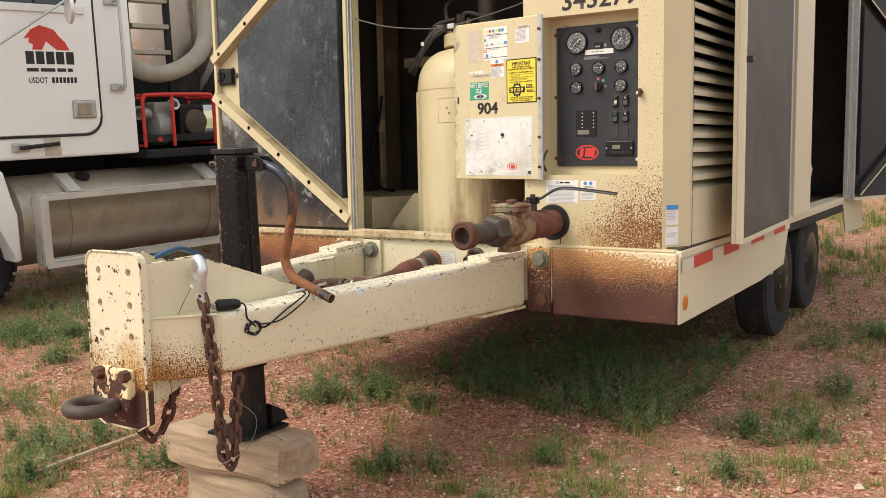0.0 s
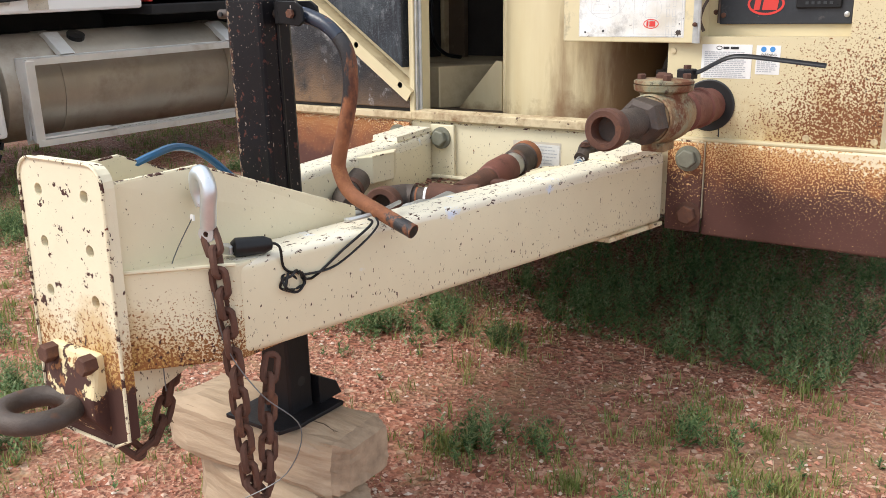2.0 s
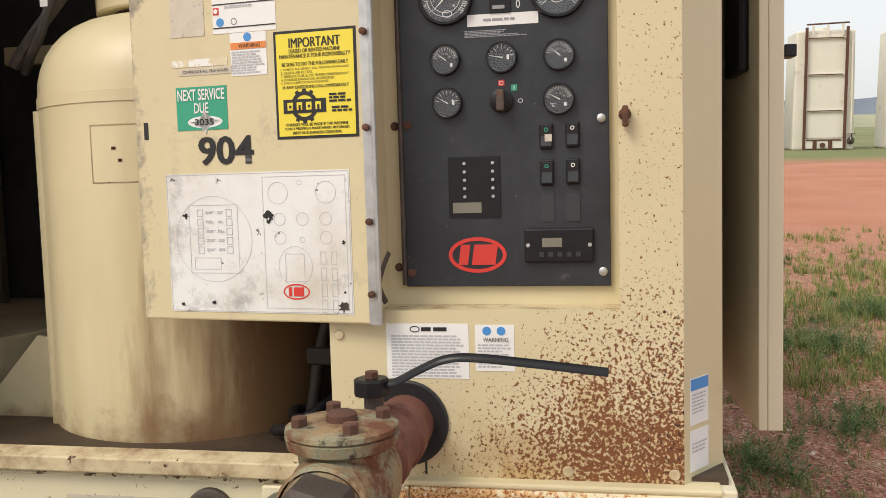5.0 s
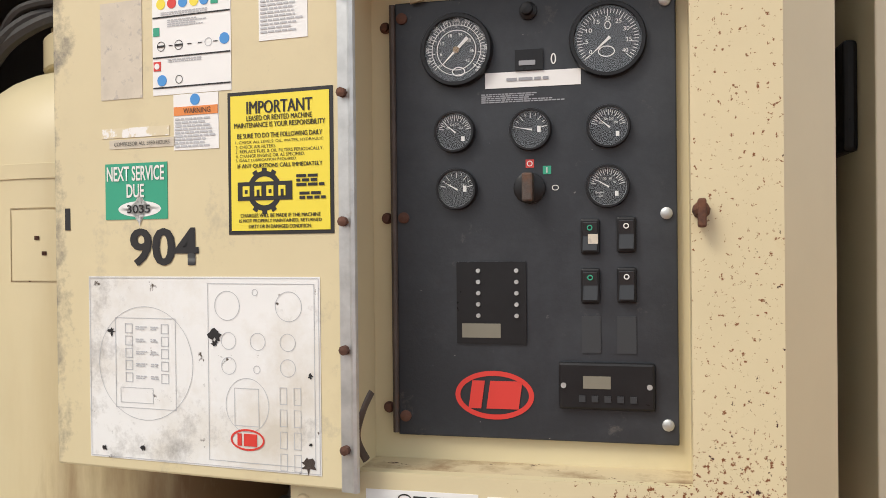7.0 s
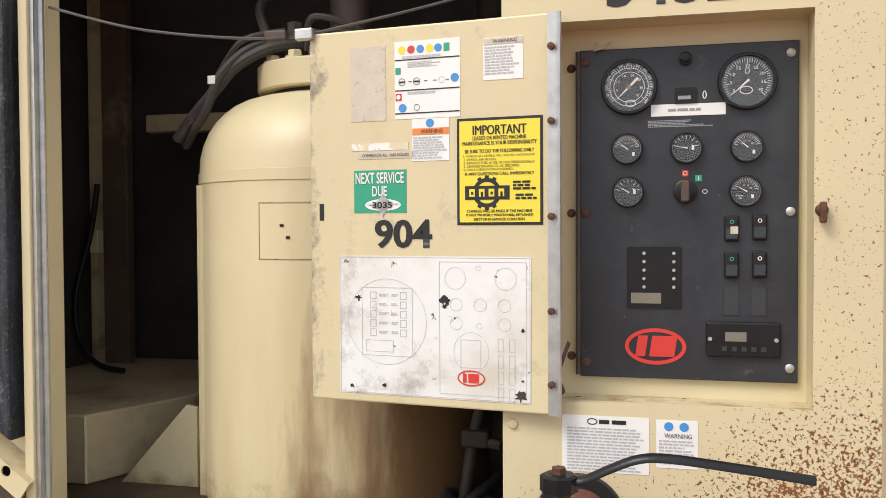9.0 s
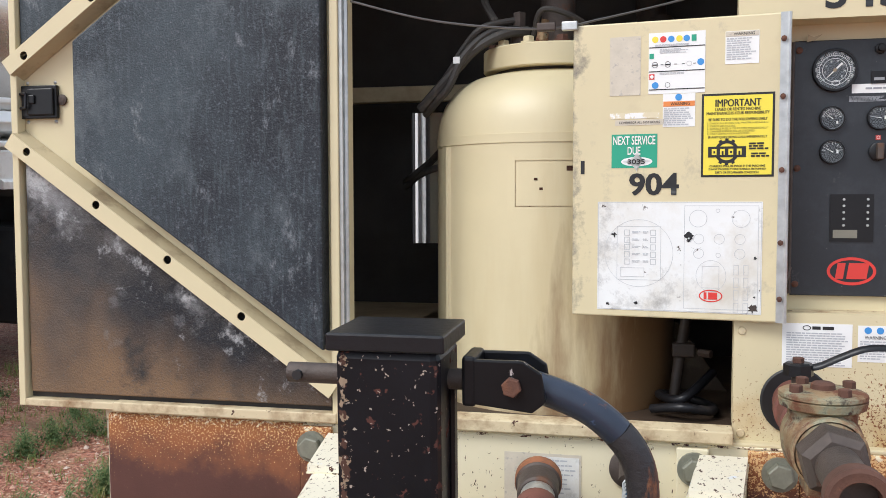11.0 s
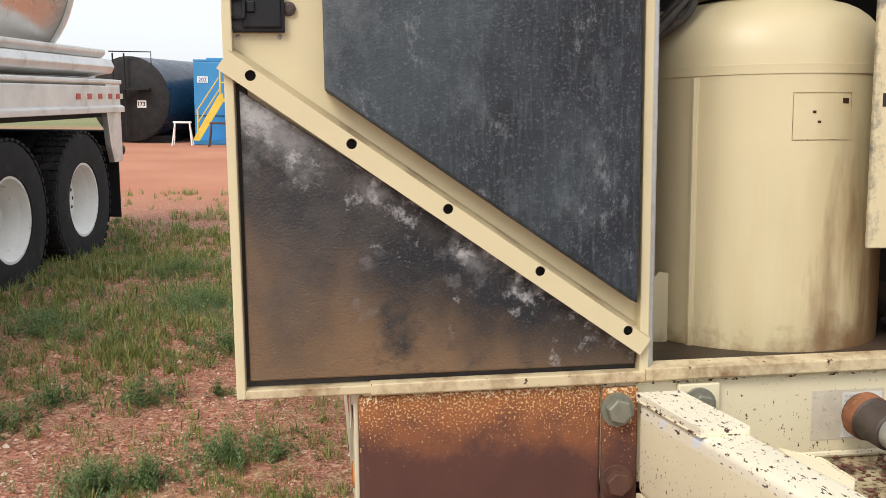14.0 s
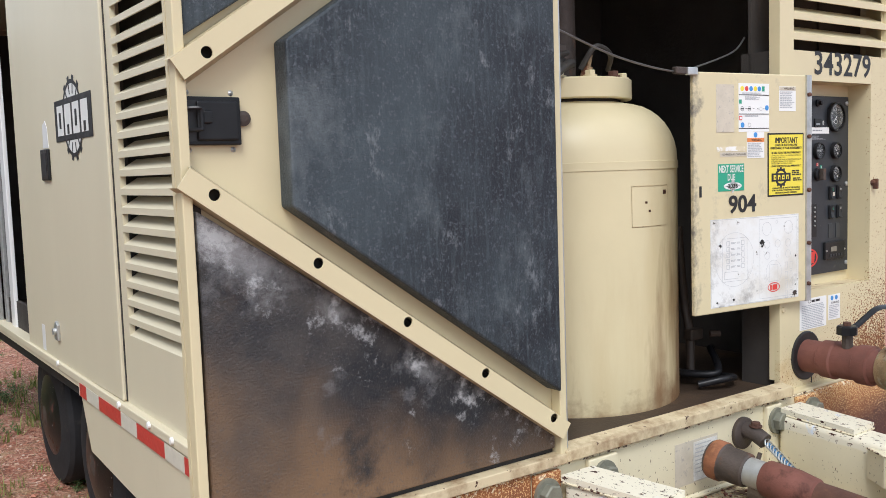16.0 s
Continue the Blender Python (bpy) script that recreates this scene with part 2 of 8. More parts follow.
foam = surf("black_foam_lining", (0.014, 0.018, 0.025), 0.48, var=0.25, scale=1.5, bump=0.7, bscale=190, spec=0.4, layers=[
    ((0.055, 0.073, 0.085), 1.6, 0.42, 0.68, ("X", -0.15, -0.85, 0.05), 0.55, (5.0, 0.6)),
    ((0.068, 0.086, 0.097), 80, 0.50, 0.85, None, 0.6, (3.0, 0.6, (1, 1, 0.12))),
    ((0.11, 0.122, 0.142), 150, 0.56, 0.85, None, 0.6, (2.0, 0.5)),
    ((0.145, 0.168, 0.18), 4.5, 0.53, 0.78, ("X", -0.2, -0.9, 0.03), 0.7, (10.0, 0.74, (1, 1, 0.6))),
    ((0.27, 0.285, 0.305), 11, 0.585, 0.74, None, 0.7, (10.0, 0.78, (1, 1, 0.55)))])
foam_dusty = surf("dusty_black_foam", (0.017, 0.019, 0.024), 0.46, var=0.3, scale=2.0, bump=0.8, bscale=170, spec=0.4, layers=[
    ((0.085, 0.074, 0.066), 2.4, 0.44, 0.66, ("X", -0.3, -1.0, 0.05), 0.6, (8.0, 0.66)),
    ((0.20, 0.122, 0.066), 1.8, 0.43, 0.66, (("Z", 0.50, 0.02, 0.14), ("X", 0.0, -0.55, 0.06)), 0.7, (6.0, 0.52)),
    ((0.028, 0.026, 0.026), 4.2, 0.53, 0.66, (("X", -0.85, -0.15, 0.06),), 0.5, (9.0, 0.68)),
    ((0.10, 0.092, 0.088), 150, 0.57, 0.85, None, 0.65, (2.0, 0.5)),
    ((0.25, 0.25, 0.255), 3.8, 0.475, 0.66, (("Z", 0.0, 0.72, 0.19), ("X", -0.98, 0.0, 0.155)), 0.75, (10.0, 0.70)),
    ((0.42, 0.425, 0.43), 11, 0.525, 0.65, (("Z", 0.0, 0.72, 0.19), ("X", -0.98, 0.0, 0.165)), 0.8, (10.0, 0.76))])
# dark brown for an inner post and a tank gusset
brace_brown = surf("dark_brown_brace", (0.10, 0.07, 0.045), 0.6, var=0.25, scale=4, bump=0.15, layers=[((0.28, 0.22, 0.14), 5, 0.55, 0.75, None, 0.6)])
# black hose with dusty patches, its base greyed for the light on it
lit_dusty_hose = surf("lit_dusty_black_hose", (0.045, 0.041, 0.037), 0.6, var=0.2, scale=14, bump=0.15, layers=[((0.14, 0.11, 0.085), 10, 0.54, 0.72, None, 0.8)])
# near-black for the lining and braces of the two far side doors
foam_dark = surf("dark_door_lining", (0.022, 0.022, 0.024), 0.55, var=0.3, scale=2, bump=0.5, bscale=180, spec=0.3, layers=[((0.055, 0.052, 0.05), 3, 0.5, 0.85, None, 0.6)])
foam_side = surf("side_door_lining", (0.075, 0.068, 0.062), 0.6, var=0.3, scale=2.5, bump=0.5, bscale=180, layers=[((0.16, 0.13, 0.10), 3, 0.5, 0.8, None, 0.7)])
# near-black that paints in the unlit depth behind openings, slats and seams
interior = surf("unlit_interior", (0.042, 0.036, 0.032), 0.75, var=0.35, scale=3, bump=0.3)
# dark brown with paler brown patches, for pipes inside the enclosure
pipe_brown = surf("dark_brown_pipe", (0.030, 0.020, 0.014), 0.6, var=0.3, scale=6, bump=0.2, layers=[((0.075, 0.042, 0.024), 7, 0.5, 0.75, None, 0.7)])
grime = surf("oily_floor", (0.055, 0.035, 0.022), 0.6, var=0.4, scale=4, bump=0.3, layers=[((0.16, 0.10, 0.055), 5, 0.55, 0.8, None, 0.7)])
tray_paint = surf("grimy_tray_paint", (0.52, 0.45, 0.28), 0.6, var=0.08, scale=4, bump=0.15, layers=[
    ((0.22, 0.13, 0.07), 5, 0.40, 0.62, ("Y", -0.05, -0.55, 0.10), 0.8), ((0.085, 0.045, 0.028), 14, 0.50, 0.62, ("Y", -0.30, -0.05, 0.06), 0.85), (DRUST, 60, 0.62, 0.65, None, 0.9)])
interior_beige = surf("grimy_beige_interior", (0.52, 0.43, 0.27), 0.55, var=0.1, scale=3, bump=0.06, layers=[((0.24, 0.165, 0.09), 3.0, 0.46, 0.72, None, 0.7)])
# darker, browner beige for the sloping brace flanges and an inner post
flange_paint = surf("dark_flange_paint", (0.50, 0.41, 0.25), 0.55, var=0.08, scale=5, bump=0.08, layers=[((0.20, 0.14, 0.08), 6, 0.50, 0.72, None, 0.7)])
sill_paint = surf("grimy_sill_paint", (0.60, 0.50, 0.32), 0.55, var=0.06, scale=4, bump=0.1, layers=[((0.24, 0.14, 0.065), 11, 0.46, 0.70, None, 0.8), (DRUST, 40, 0.64, 0.67, None, 0.9)])
# brown stain low down; the right side's shade is painted into the same brown
tank_paint = surf("tank_paint", (0.64, 0.555, 0.35), 0.42, var=0.04, scale=3, bump=0.06, bscale=60, layers=[
    ((0.56, 0.455, 0.26), 3, 0.46, 0.80, ("Z", 0.85, 0.0, 0.14), 0.4, (7.0, 0.6, (2.5, 2.5, 0.35))),
    ((0.22, 0.125, 0.055), 4, 0.45, 0.78, (("Z", 0.80, 0.05, 0.17), ("X", -0.10, 0.36, 0.30)), 0.45, (8.0, 0.62, (2.5, 2.5, 0.45))),
    ((0.22, 0.12, 0.055), 7, 0.56, 0.85, ("Z", 0.20, 0.0, 0.27), 0.6)])
panel_black = surf("charcoal_panel", (0.019, 0.022, 0.027), 0.42, var=0.15, scale=5, bump=0.08, bscale=150, layers=[((0.046, 0.051, 0.059), 4, 0.46, 0.75, None, 0.55, (9.0, 0.72)), ((0.15, 0.135, 0.12), 14, 0.60, 0.80, None, 0.7, (10.0, 0.78)), ((0.34, 0.32, 0.29), 70, 0.69, 0.72, None, 0.8)])
dial_black = surf("dial_face", (0.016, 0.018, 0.021), 0.4, var=0.05, bump=0.0)
dial_grey = surf("grey_dial_face", (0.034, 0.038, 0.042), 0.4, var=0.08, bump=0.0)
white_ink = surf("white_print", (0.75, 0.75, 0.72), 0.5, var=0.03, bump=0.0)
paper = surf("white_label", (0.80, 0.80, 0.78), 0.42, var=0.03, scale=8, bump=0.02, layers=[((0.45, 0.42, 0.36), 5, 0.62, 0.9, None, 0.6)])
paper_dirty = surf("stained_white_sheet", (0.78, 0.785, 0.77), 0.42, var=0.03, scale=8, bump=0.03, layers=[((0.60, 0.56, 0.48), 4, 0.48, 0.70, None, 0.6, (8.0, 0.65)), ((0.30, 0.285, 0.265), 7, 0.54, 0.74, ("X", 0.40, 0.07, 0.05), 0.6, (10.0, 0.76)), ((0.09, 0.07, 0.055), 30, 0.64, 0.68, None, 0.8)])
faded = surf("faded_label", (0.58, 0.52, 0.42), 0.5, var=0.1, scale=30, bump=0.03, layers=[((0.36, 0.33, 0.30), 60, 0.55, 0.7, None, 0.6)])
torn_tape = surf("torn_tape", (0.66, 0.58, 0.40), 0.5, var=0.05, scale=30, bump=0.2, layers=[((0.80, 0.79, 0.76), 26, 0.50, 0.53, None, 0.5)])
yellow = surf("yellow_sticker", (0.80, 0.66, 0.06), 0.4, var=0.03, bump=0.0)
green = surf("green_sticker", (0.03, 0.33, 0.20), 0.4, var=0.03, bump=0.0)
orange = surf("orange_print", (0.72, 0.24, 0.06), 0.4, var=0.03, bump=0.0)
blue = surf("blue_print", (0.06, 0.27, 0.62), 0.4, var=0.03, bump=0.0)
red_ink = surf("red_print", (0.62, 0.045, 0.035), 0.4, var=0.03, bump=0.0)
ink = surf("black_print", (0.014, 0.014, 0.015), 0.5, var=0.03, bump=0.0)
grey_ink = surf("grey_print", (0.30, 0.31, 0.33), 0.5, var=0.03, bump=0.0)
pale_ink = surf("pale_grey_print", (0.46, 0.47, 0.49), 0.5, var=0.05, bump=0.0)
tape_red = surf("red_reflective_tape", (0.55, 0.05, 0.04), 0.4, var=0.1, scale=30, bump=0.02)
tape_white = surf("white_reflective_tape", (0.66, 0.63, 0.53), 0.4, var=0.06, scale=30, bump=0.02)
amber = surf("amber_lens", (0.62, 0.17, 0.02), 0.2, var=0.1, bump=0.0, coat=0.5)
timber = surf("weathered_timber", (0.45, 0.345, 0.24), 0.9, var=0.15, scale=5, bump=1.0, bscale=30, stretch=(0.3, 2, 2), spec=0.2, layers=[
    ((0.30, 0.215, 0.14), 7, 0.50, 0.75, None, 0.9), ((0.56, 0.46, 0.35), 4, 0.50, 0.75, None, 0.9, (9.0, 0.7)), ((0.10, 0.065, 0.04), 13, 0.645, 0.67, None, 0.9, (9.0, 0.6, (0.5, 1.5, 1.5))), ((0.22, 0.15, 0.10), 3, 0.58, 0.75, None, 0.9)])
bark = surf("stiff_dirty_rag", (0.24, 0.185, 0.135), 0.9, var=0.3, scale=20, bump=0.6, bscale=60, layers=[((0.09, 0.06, 0.04), 12, 0.5, 0.7, None, 0.9)])
timber_end = surf("timber_end_grain", (0.36, 0.265, 0.18), 0.9, var=0.3, scale=18, bump=0.5, bscale=60)
truck_white = surf("white_truck_paint", (0.88, 0.88, 0.87), 0.28, var=0.03, scale=1.5, bump=0.01, coat=0.3, layers=[((0.62, 0.57, 0.50), 3, 0.70, 1.0, None, 0.5)])
alu = surf("dull_aluminium", (0.74, 0.73, 0.70), 0.38, 0.45, var=0.1, scale=4, bump=0.06, layers=[((0.36, 0.28, 0.21), 3, 0.55, 0.85, None, 0.6)])
alu_tank = surf("polished_tank_shell", (0.60, 0.55, 0.50), 0.22, 0.85, var=0.08, scale=1.5, bump=0.02)
dirty_steel = surf("dusty_fuel_tank", (0.42, 0.37, 0.30), 0.42, 0.5, var=0.15, scale=3, bump=0.08, layers=[((0.20, 0.15, 0.11), 3, 0.5, 0.8, None, 0.8)])
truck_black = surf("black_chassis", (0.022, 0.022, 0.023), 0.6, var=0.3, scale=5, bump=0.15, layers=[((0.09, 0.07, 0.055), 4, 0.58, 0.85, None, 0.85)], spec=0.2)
rim_white = surf("white_wheel_paint", (0.84, 0.83, 0.80), 0.4, var=0.06, scale=6, bump=0.03, layers=[((0.35, 0.20, 0.10), 6, 0.60, 0.75, None, 0.8)])
red_paint = surf("red_tube_paint", (0.60, 0.035, 0.025), 0.35, var=0.06, bump=0.02)
pump_grey = surf("cast_pump_grey", (0.30, 0.31, 0.29), 0.5, 0.4, var=0.15, scale=20, bump=0.1)
hose_grey = surf("ribbed_suction_hose", (0.36, 0.34, 0.28), 0.6, var=0.15, scale=8, bump=0.2)
tank_blue = surf("blue_tank_paint", (0.04, 0.26, 0.55), 0.4, var=0.1, scale=0.8, bump=0.02)
navy = surf("black_blue_tank_paint", (0.025, 0.035, 0.055), 0.3, var=0.2, scale=0.8, bump=0.02)
tank_white = surf("rust_streaked_white_tank", (0.72, 0.68, 0.58), 0.5, var=0.06, scale=0.6, bump=0.03, layers=[((0.33, 0.16, 0.08), 0.9, 0.60, 0.8, None, 0.8)])
yellow_rail = surf("yellow_rail_paint", (0.75, 0.55, 0.08), 0.4, var=0.06, bump=0.02)
strap_orange = surf("orange_strap", (0.75, 0.22, 0.07), 0.6, var=0.1, scale=30, bump=0.05)
wire_steel = surf("thin_steel_wire", (0.15, 0.15, 0.15), 0.4, 0.6, var=0.1, bump=0.0)
blue_hose = surf("blue_air_hose", (0.03, 0.12, 0.24), 0.4, var=0.1, bump=0.0)
cab_glass = surf("dark_cab_glass", (0.012, 0.02, 0.022), 0.06, var=0.1, bump=0.0, coat=0.5)
teal_cloth = surf("teal_curtain", (0.05, 0.38, 0.36), 0.7, var=0.1, bump=0.0)
lcd = surf("lcd_window", (0.20, 0.19, 0.15), 0.25, var=0.05, bump=0.0)
glass = bpy.data.materials.new("gauge_glass")
glass.use_nodes = True
gn = glass.node_tree
gl = gn.nodes.new("ShaderNodeBsdfGlossy")
gl.inputs["Roughness"].default_value = 0.03
tr = gn.nodes.new("ShaderNodeBsdfTransparent")
mx = gn.nodes.new("ShaderNodeMixShader")
mx.inputs[0].default_value = 0.035
gn.links.new(tr.outputs[0], mx.inputs[1])
gn.links.new(gl.outputs[0], mx.inputs[2])
gn.links.new(mx.outputs[0], gn.nodes["Material Output"].inputs[0])

# ---- building helpers ----
BASE = {}


def thing(name, label, category, base=(0, 0, 0), m=TRAILER, group="", kind=""):
    """An Empty at the thing's base; its parts are given in the axes of m."""
    e = new(name)
    e.empty_display_size = 0.1
    e.matrix_world = m @ Matrix.Translation(base)
    BASE[e.name] = Vector(base)
    return tagged(e, label, category, group, kind)


def part(name, bm, material, parent, label="", smooth=False):
    root = parent
    while root.parent:
        root = root.parent
    bmesh.ops.translate(bm, verts=bm.verts, vec=-BASE[root.name])
    bmesh.ops.recalc_face_normals(bm, faces=bm.faces)
    me = bpy.data.meshes.new(name)
    bm.to_mesh(me)
    bm.free()
    for mt in (material if isinstance(material, (list, tuple)) else (material,)):
        me.materials.append(mt)
    if smooth:
        me.polygons.foreach_set("use_smooth", [True] * len(me.polygons))
        me.set_sharp_from_angle(angle=radians(38))
    ob = new(name, me)
    ob.parent = parent
    return tagged(ob, label)


def bx(x0, x1, y0, y1, z0, z1, bevel=0.0, bm=None):
    bm = bm or bmesh.new()
    g = bmesh.ops.create_cube(bm, size=1.0)["verts"]
    bmesh.ops.scale(bm, verts=g, vec=(abs(x1 - x0), abs(y1 - y0), abs(z1 - z0)))
    bmesh.ops.translate(bm, verts=g, vec=((x0 + x1) / 2, (y0 + y1) / 2, (z0 + z1) / 2))
    if bevel:
        edges = {e for v in g for e in v.link_edges}
        bmesh.ops.bevel(bm, geom=list(edges), offset=bevel, segments=2, affect="EDGES", profile=0.5)
    return bm


def prism(poly, axis, a, c, bm=None, bevel=0.0):
    """A flat outline, pushed along an axis from a to c. Outline pairs are the two other axes in order."""
    bm = bm or bmesh.new()
    put = {"x": lambda u, v, w: (w, u, v), "y": lambda u, v, w: (u, w, v), "z": lambda u, v, w: (u, v, w)}[axis]
    lo = [bm.verts.new(put(u, v, a)) for u, v in poly]
    hi = [bm.verts.new(put(u, v, c)) for u, v in poly]
    n = len(poly)
    fs = [bm.faces.new(lo), bm.faces.new(hi[::-1])]
    fs += [bm.faces.new((lo[i], hi[i], hi[(i + 1) % n], lo[(i + 1) % n])) for i in range(n)]
    if bevel:
        es = {e for f in fs for e in f.edges}
        bmesh.ops.bevel(bm, geom=list(es), offset=bevel, segments=2, affect="EDGES", profile=0.5)
    return bm


def lathe(profile, p, d, seg=24, bm=None, close=False):
    """Turns (along, radius) pairs round the axis that starts at p and points along d."""
    bm = bm or bmesh.new()
    d = Vector(d).normalized()
    u = d.orthogonal().normalized()
    v = d.cross(u)
    p = Vector(p)
    rings = []
    for s, r in profile:
        if r < 1e-6:
            rings.append([bm.verts.new(p + d * s)])
        else:
            rings.append([bm.verts.new(p + d * s + (u * math.cos(k * math.tau / seg) + v * math.sin(k * math.tau / seg)) * r) for k in range(seg)])
    for a, c in zip(rings, rings[1:]):
        for k in range(seg):
            j = (k + 1) % seg
            if len(a) == 1 and len(c) == 1:
                continue
            if len(a) == 1:
                bm.faces.new((a[0], c[k], c[j]))
            elif len(c) == 1:
                bm.faces.new((a[k], c[0], a[j]))
            else:
                bm.faces.new((a[k], c[k], c[j], a[j]))
    for r in (rings[0], rings[-1]):
        if len(r) > 1 and not close:
            bm.faces.new(r)
    return bm


def rod(p, q, r, seg=16, bm=None):
    p, q = Vector(p), Vector(q)
    return lathe([(0, r), ((q - p).length, r)], p, q - p, seg, bm)


def smooth_line(pts, n=8, closed=False):
    pts = [Vector(p) for p in pts]
    out = []
    count = len(pts)
    for i in range(count if closed else count - 1):
        if closed:
            a, b, c, d = (pts[(i + k - 1) % count] for k in range(4))
        else:
            a, b, c, d = pts[max(i - 1, 0)], pts[i], pts[i + 1], pts[min(i + 2, count - 1)]
        for k in range(n):
            t = k / n
            out.append(0.5 * ((2 * b) + (c - a) * t + (2 * a - 5 * b + 4 * c - d) * t * t + (3 * b - a - 3 * c + d) * t ** 3))
    if not closed:
        out.append(pts[-1])
    return out


def sweep(pts, r, seg=10, bm=None, closed=False, flat=None):
    """A round (or oblong, with flat = second radius) bar along points."""
    bm = bm or bmesh.new()
    pts = [Vector(p) for p in pts]
    n = len(pts)
    rings, u = [], None
    for i, p in enumerate(pts):
        t = (pts[(i + 1) % n] - pts[i - 1]) if closed else (pts[min(i + 1, n - 1)] - pts[max(i - 1, 0)])
        t.normalize()
        u = t.orthogonal().normalized() if u is None else (u - t * u.dot(t)).normalized()
        v = t.cross(u)
        rr = r[i] if isinstance(r, (list, tuple)) else r
        rings.append([bm.verts.new(p + u * math.cos(k * math.tau / seg) * rr + v * math.sin(k * math.tau / seg) * (flat or rr)) for k in range(seg)])
    for i in range(n if closed else n - 1):
        a, c = rings[i], rings[(i + 1) % n]
        for k in range(seg):
            bm.faces.new((a[k], a[(k + 1) % seg], c[(k + 1) % seg], c[k]))
    if not closed:
        bm.faces.new(rings[0][::-1])
        bm.faces.new(rings[-1])
    return bm


def words(name, text, w, h, m, material, parent, depth=0.0006, align="CENTER", bold=0.018):
    """Lettering w wide and h high in the plane of m (x along, y up), centred on m's origin."""
    cu = bpy.data.curves.new(name, "FONT")
    bold = 0.0 if h < 0.012 else bold
    cu.body, cu.size, cu.extrude, cu.align_x, cu.align_y, cu.resolution_u, cu.offset = text, 1.0, 0.0, align, "CENTER", 3, bold
    tmp = new("lettering", cu)
    bpy.context.view_layer.update()
    me = bpy.data.meshes.new_from_object(tmp.evaluated_get(bpy.context.evaluated_depsgraph_get()))
    bpy.data.objects.remove(tmp)
    co = np.empty(len(me.vertices) * 3, np.float32)
    me.vertices.foreach_get("co", co)
    co = co.reshape(-1, 3)
    lo, hi = co.min(0), co.max(0)
    co = (co - (lo + hi) / 2) * (w / (hi[0] - lo[0]), h / (hi[1] - lo[1]), 0)
    co[:, 2] += depth
    me.vertices.foreach_set("co", co.ravel())
    root = parent
    while root.parent:
        root = root.parent
    me.transform(Matrix.Translation(-BASE[root.name]) @ m)
    me.name = name
    me.materials.clear()
    me.materials.append(material)
    ob = new(name, me)
    ob.parent = parent
    return ob


def bars(rows, w, lh, m, bm=None, fill=(0.7, 1.0), gap=0.5, seed=1):
    """Lines of writing too small to read, as thin bars under the origin of m."""
    bm = bm or bmesh.new()
    rnd = random.Random(seed)
    for i in range(rows):
        x, end = 0.0, w * rnd.uniform(*fill)
        while x < end - lh:
            l = min(lh * rnd.uniform(1.5, 5), end - x)
            q = [m @ Vector(c) for c in ((x, -i * lh * (1 + gap) - lh, 0.0007), (x + l, -i * lh * (1 + gap) - lh, 0.0007), (x + l, -i * lh * (1 + gap), 0.0007), (x, -i * lh * (1 + gap), 0.0007))]
            bm.faces.new([bm.verts.new(c) for c in q])
            x += l + lh * 0.6
    return bm


def slab(x0, x1, z0, z1, m, t=0.0008, lift=0.0):
    """A thin sheet in the plane of m."""
    bm = bx(x0, x1, z0, z1, lift, lift + t)
    bmesh.ops.transform(bm, matrix=m, verts=bm.verts)
    return bm


def disc(x, y, r, m, t=0.001, lift=0.0, seg=24, r_in=0.0):
    bm = bmesh.new()
    if r_in:
        lathe([(0, r_in), (0, r), (t, r), (t, r_in), (0, r_in)], (x, y, lift), (0, 0, 1), seg, bm, True)
    else:
        lathe([(0, r), (t, r)], (x, y, lift), (0, 0, 1), seg, bm)
    bmesh.ops.transform(bm, matrix=m, verts=bm.verts)
    return bm


def ring_oval(x, y, a, b, wdt, m, lift=0.0008, seg=40):
    bm = bmesh.new()
    o = [bm.verts.new(m @ Vector((x + a * math.cos(k * math.tau / seg), y + b * math.sin(k * math.tau / seg), lift))) for k in range(seg)]
    i = [bm.verts.new(m @ Vector((x + (a - wdt) * math.cos(k * math.tau / seg), y + (b - wdt) * math.sin(k * math.tau / seg), lift))) for k in range(seg)]
    for k in range(seg):
        bm.faces.new((o[k], o[(k + 1) % seg], i[(k + 1) % seg], i[k]))
    return bm


def hexbolt(p, d, r, h, washer=True, bm=None):
    bm = bm or bmesh.new()
    if washer:
        lathe([(0, r * 1.45), (h * 0.3, r * 1.45)], p, d, 20, bm)
    lathe([(h * 0.3 if washer else 0, r * 1.1), (h * 0.9, r * 1.1), (h, r * 0.95)], p, d, 6, bm)
    return bm


def pierced(outer, holes, put, thick):
    """A plate with an outline and round holes (x, y, r), pushed to a thickness; put maps (u, v, w) to a place."""
    bm = bmesh.new()
    loops = [[(u, v) for u, v in outer]] + [[(x + r * math.cos(k * math.tau / 14), y + r * math.sin(k * math.tau / 14)) for k in range(14)] for x, y, r in holes]
    edges, per = [], []
    for lp in loops:
        vs = [bm.verts.new((u, v, 0)) for u, v in lp]
        per.append(vs)
        edges += [bm.edges.new((vs[i], vs[(i + 1) % len(vs)])) for i in range(len(vs))]
    bmesh.ops.triangle_fill(bm, use_beauty=True, use_dissolve=False, edges=edges)
    g = bmesh.ops.extrude_face_region(bm, geom=list(bm.faces))
    bmesh.ops.translate(bm, verts=[v for v in g["geom"] if isinstance(v, bmesh.types.BMVert)], vec=(0, 0, thick))
    for v in bm.verts:
        v.co = put(*v.co)
    return bm


def front(x, y, z, turn=0.0):
    """A plane that faces the camera's side: x along, y up."""
    return pose(x, y, z, 90, 0, turn)

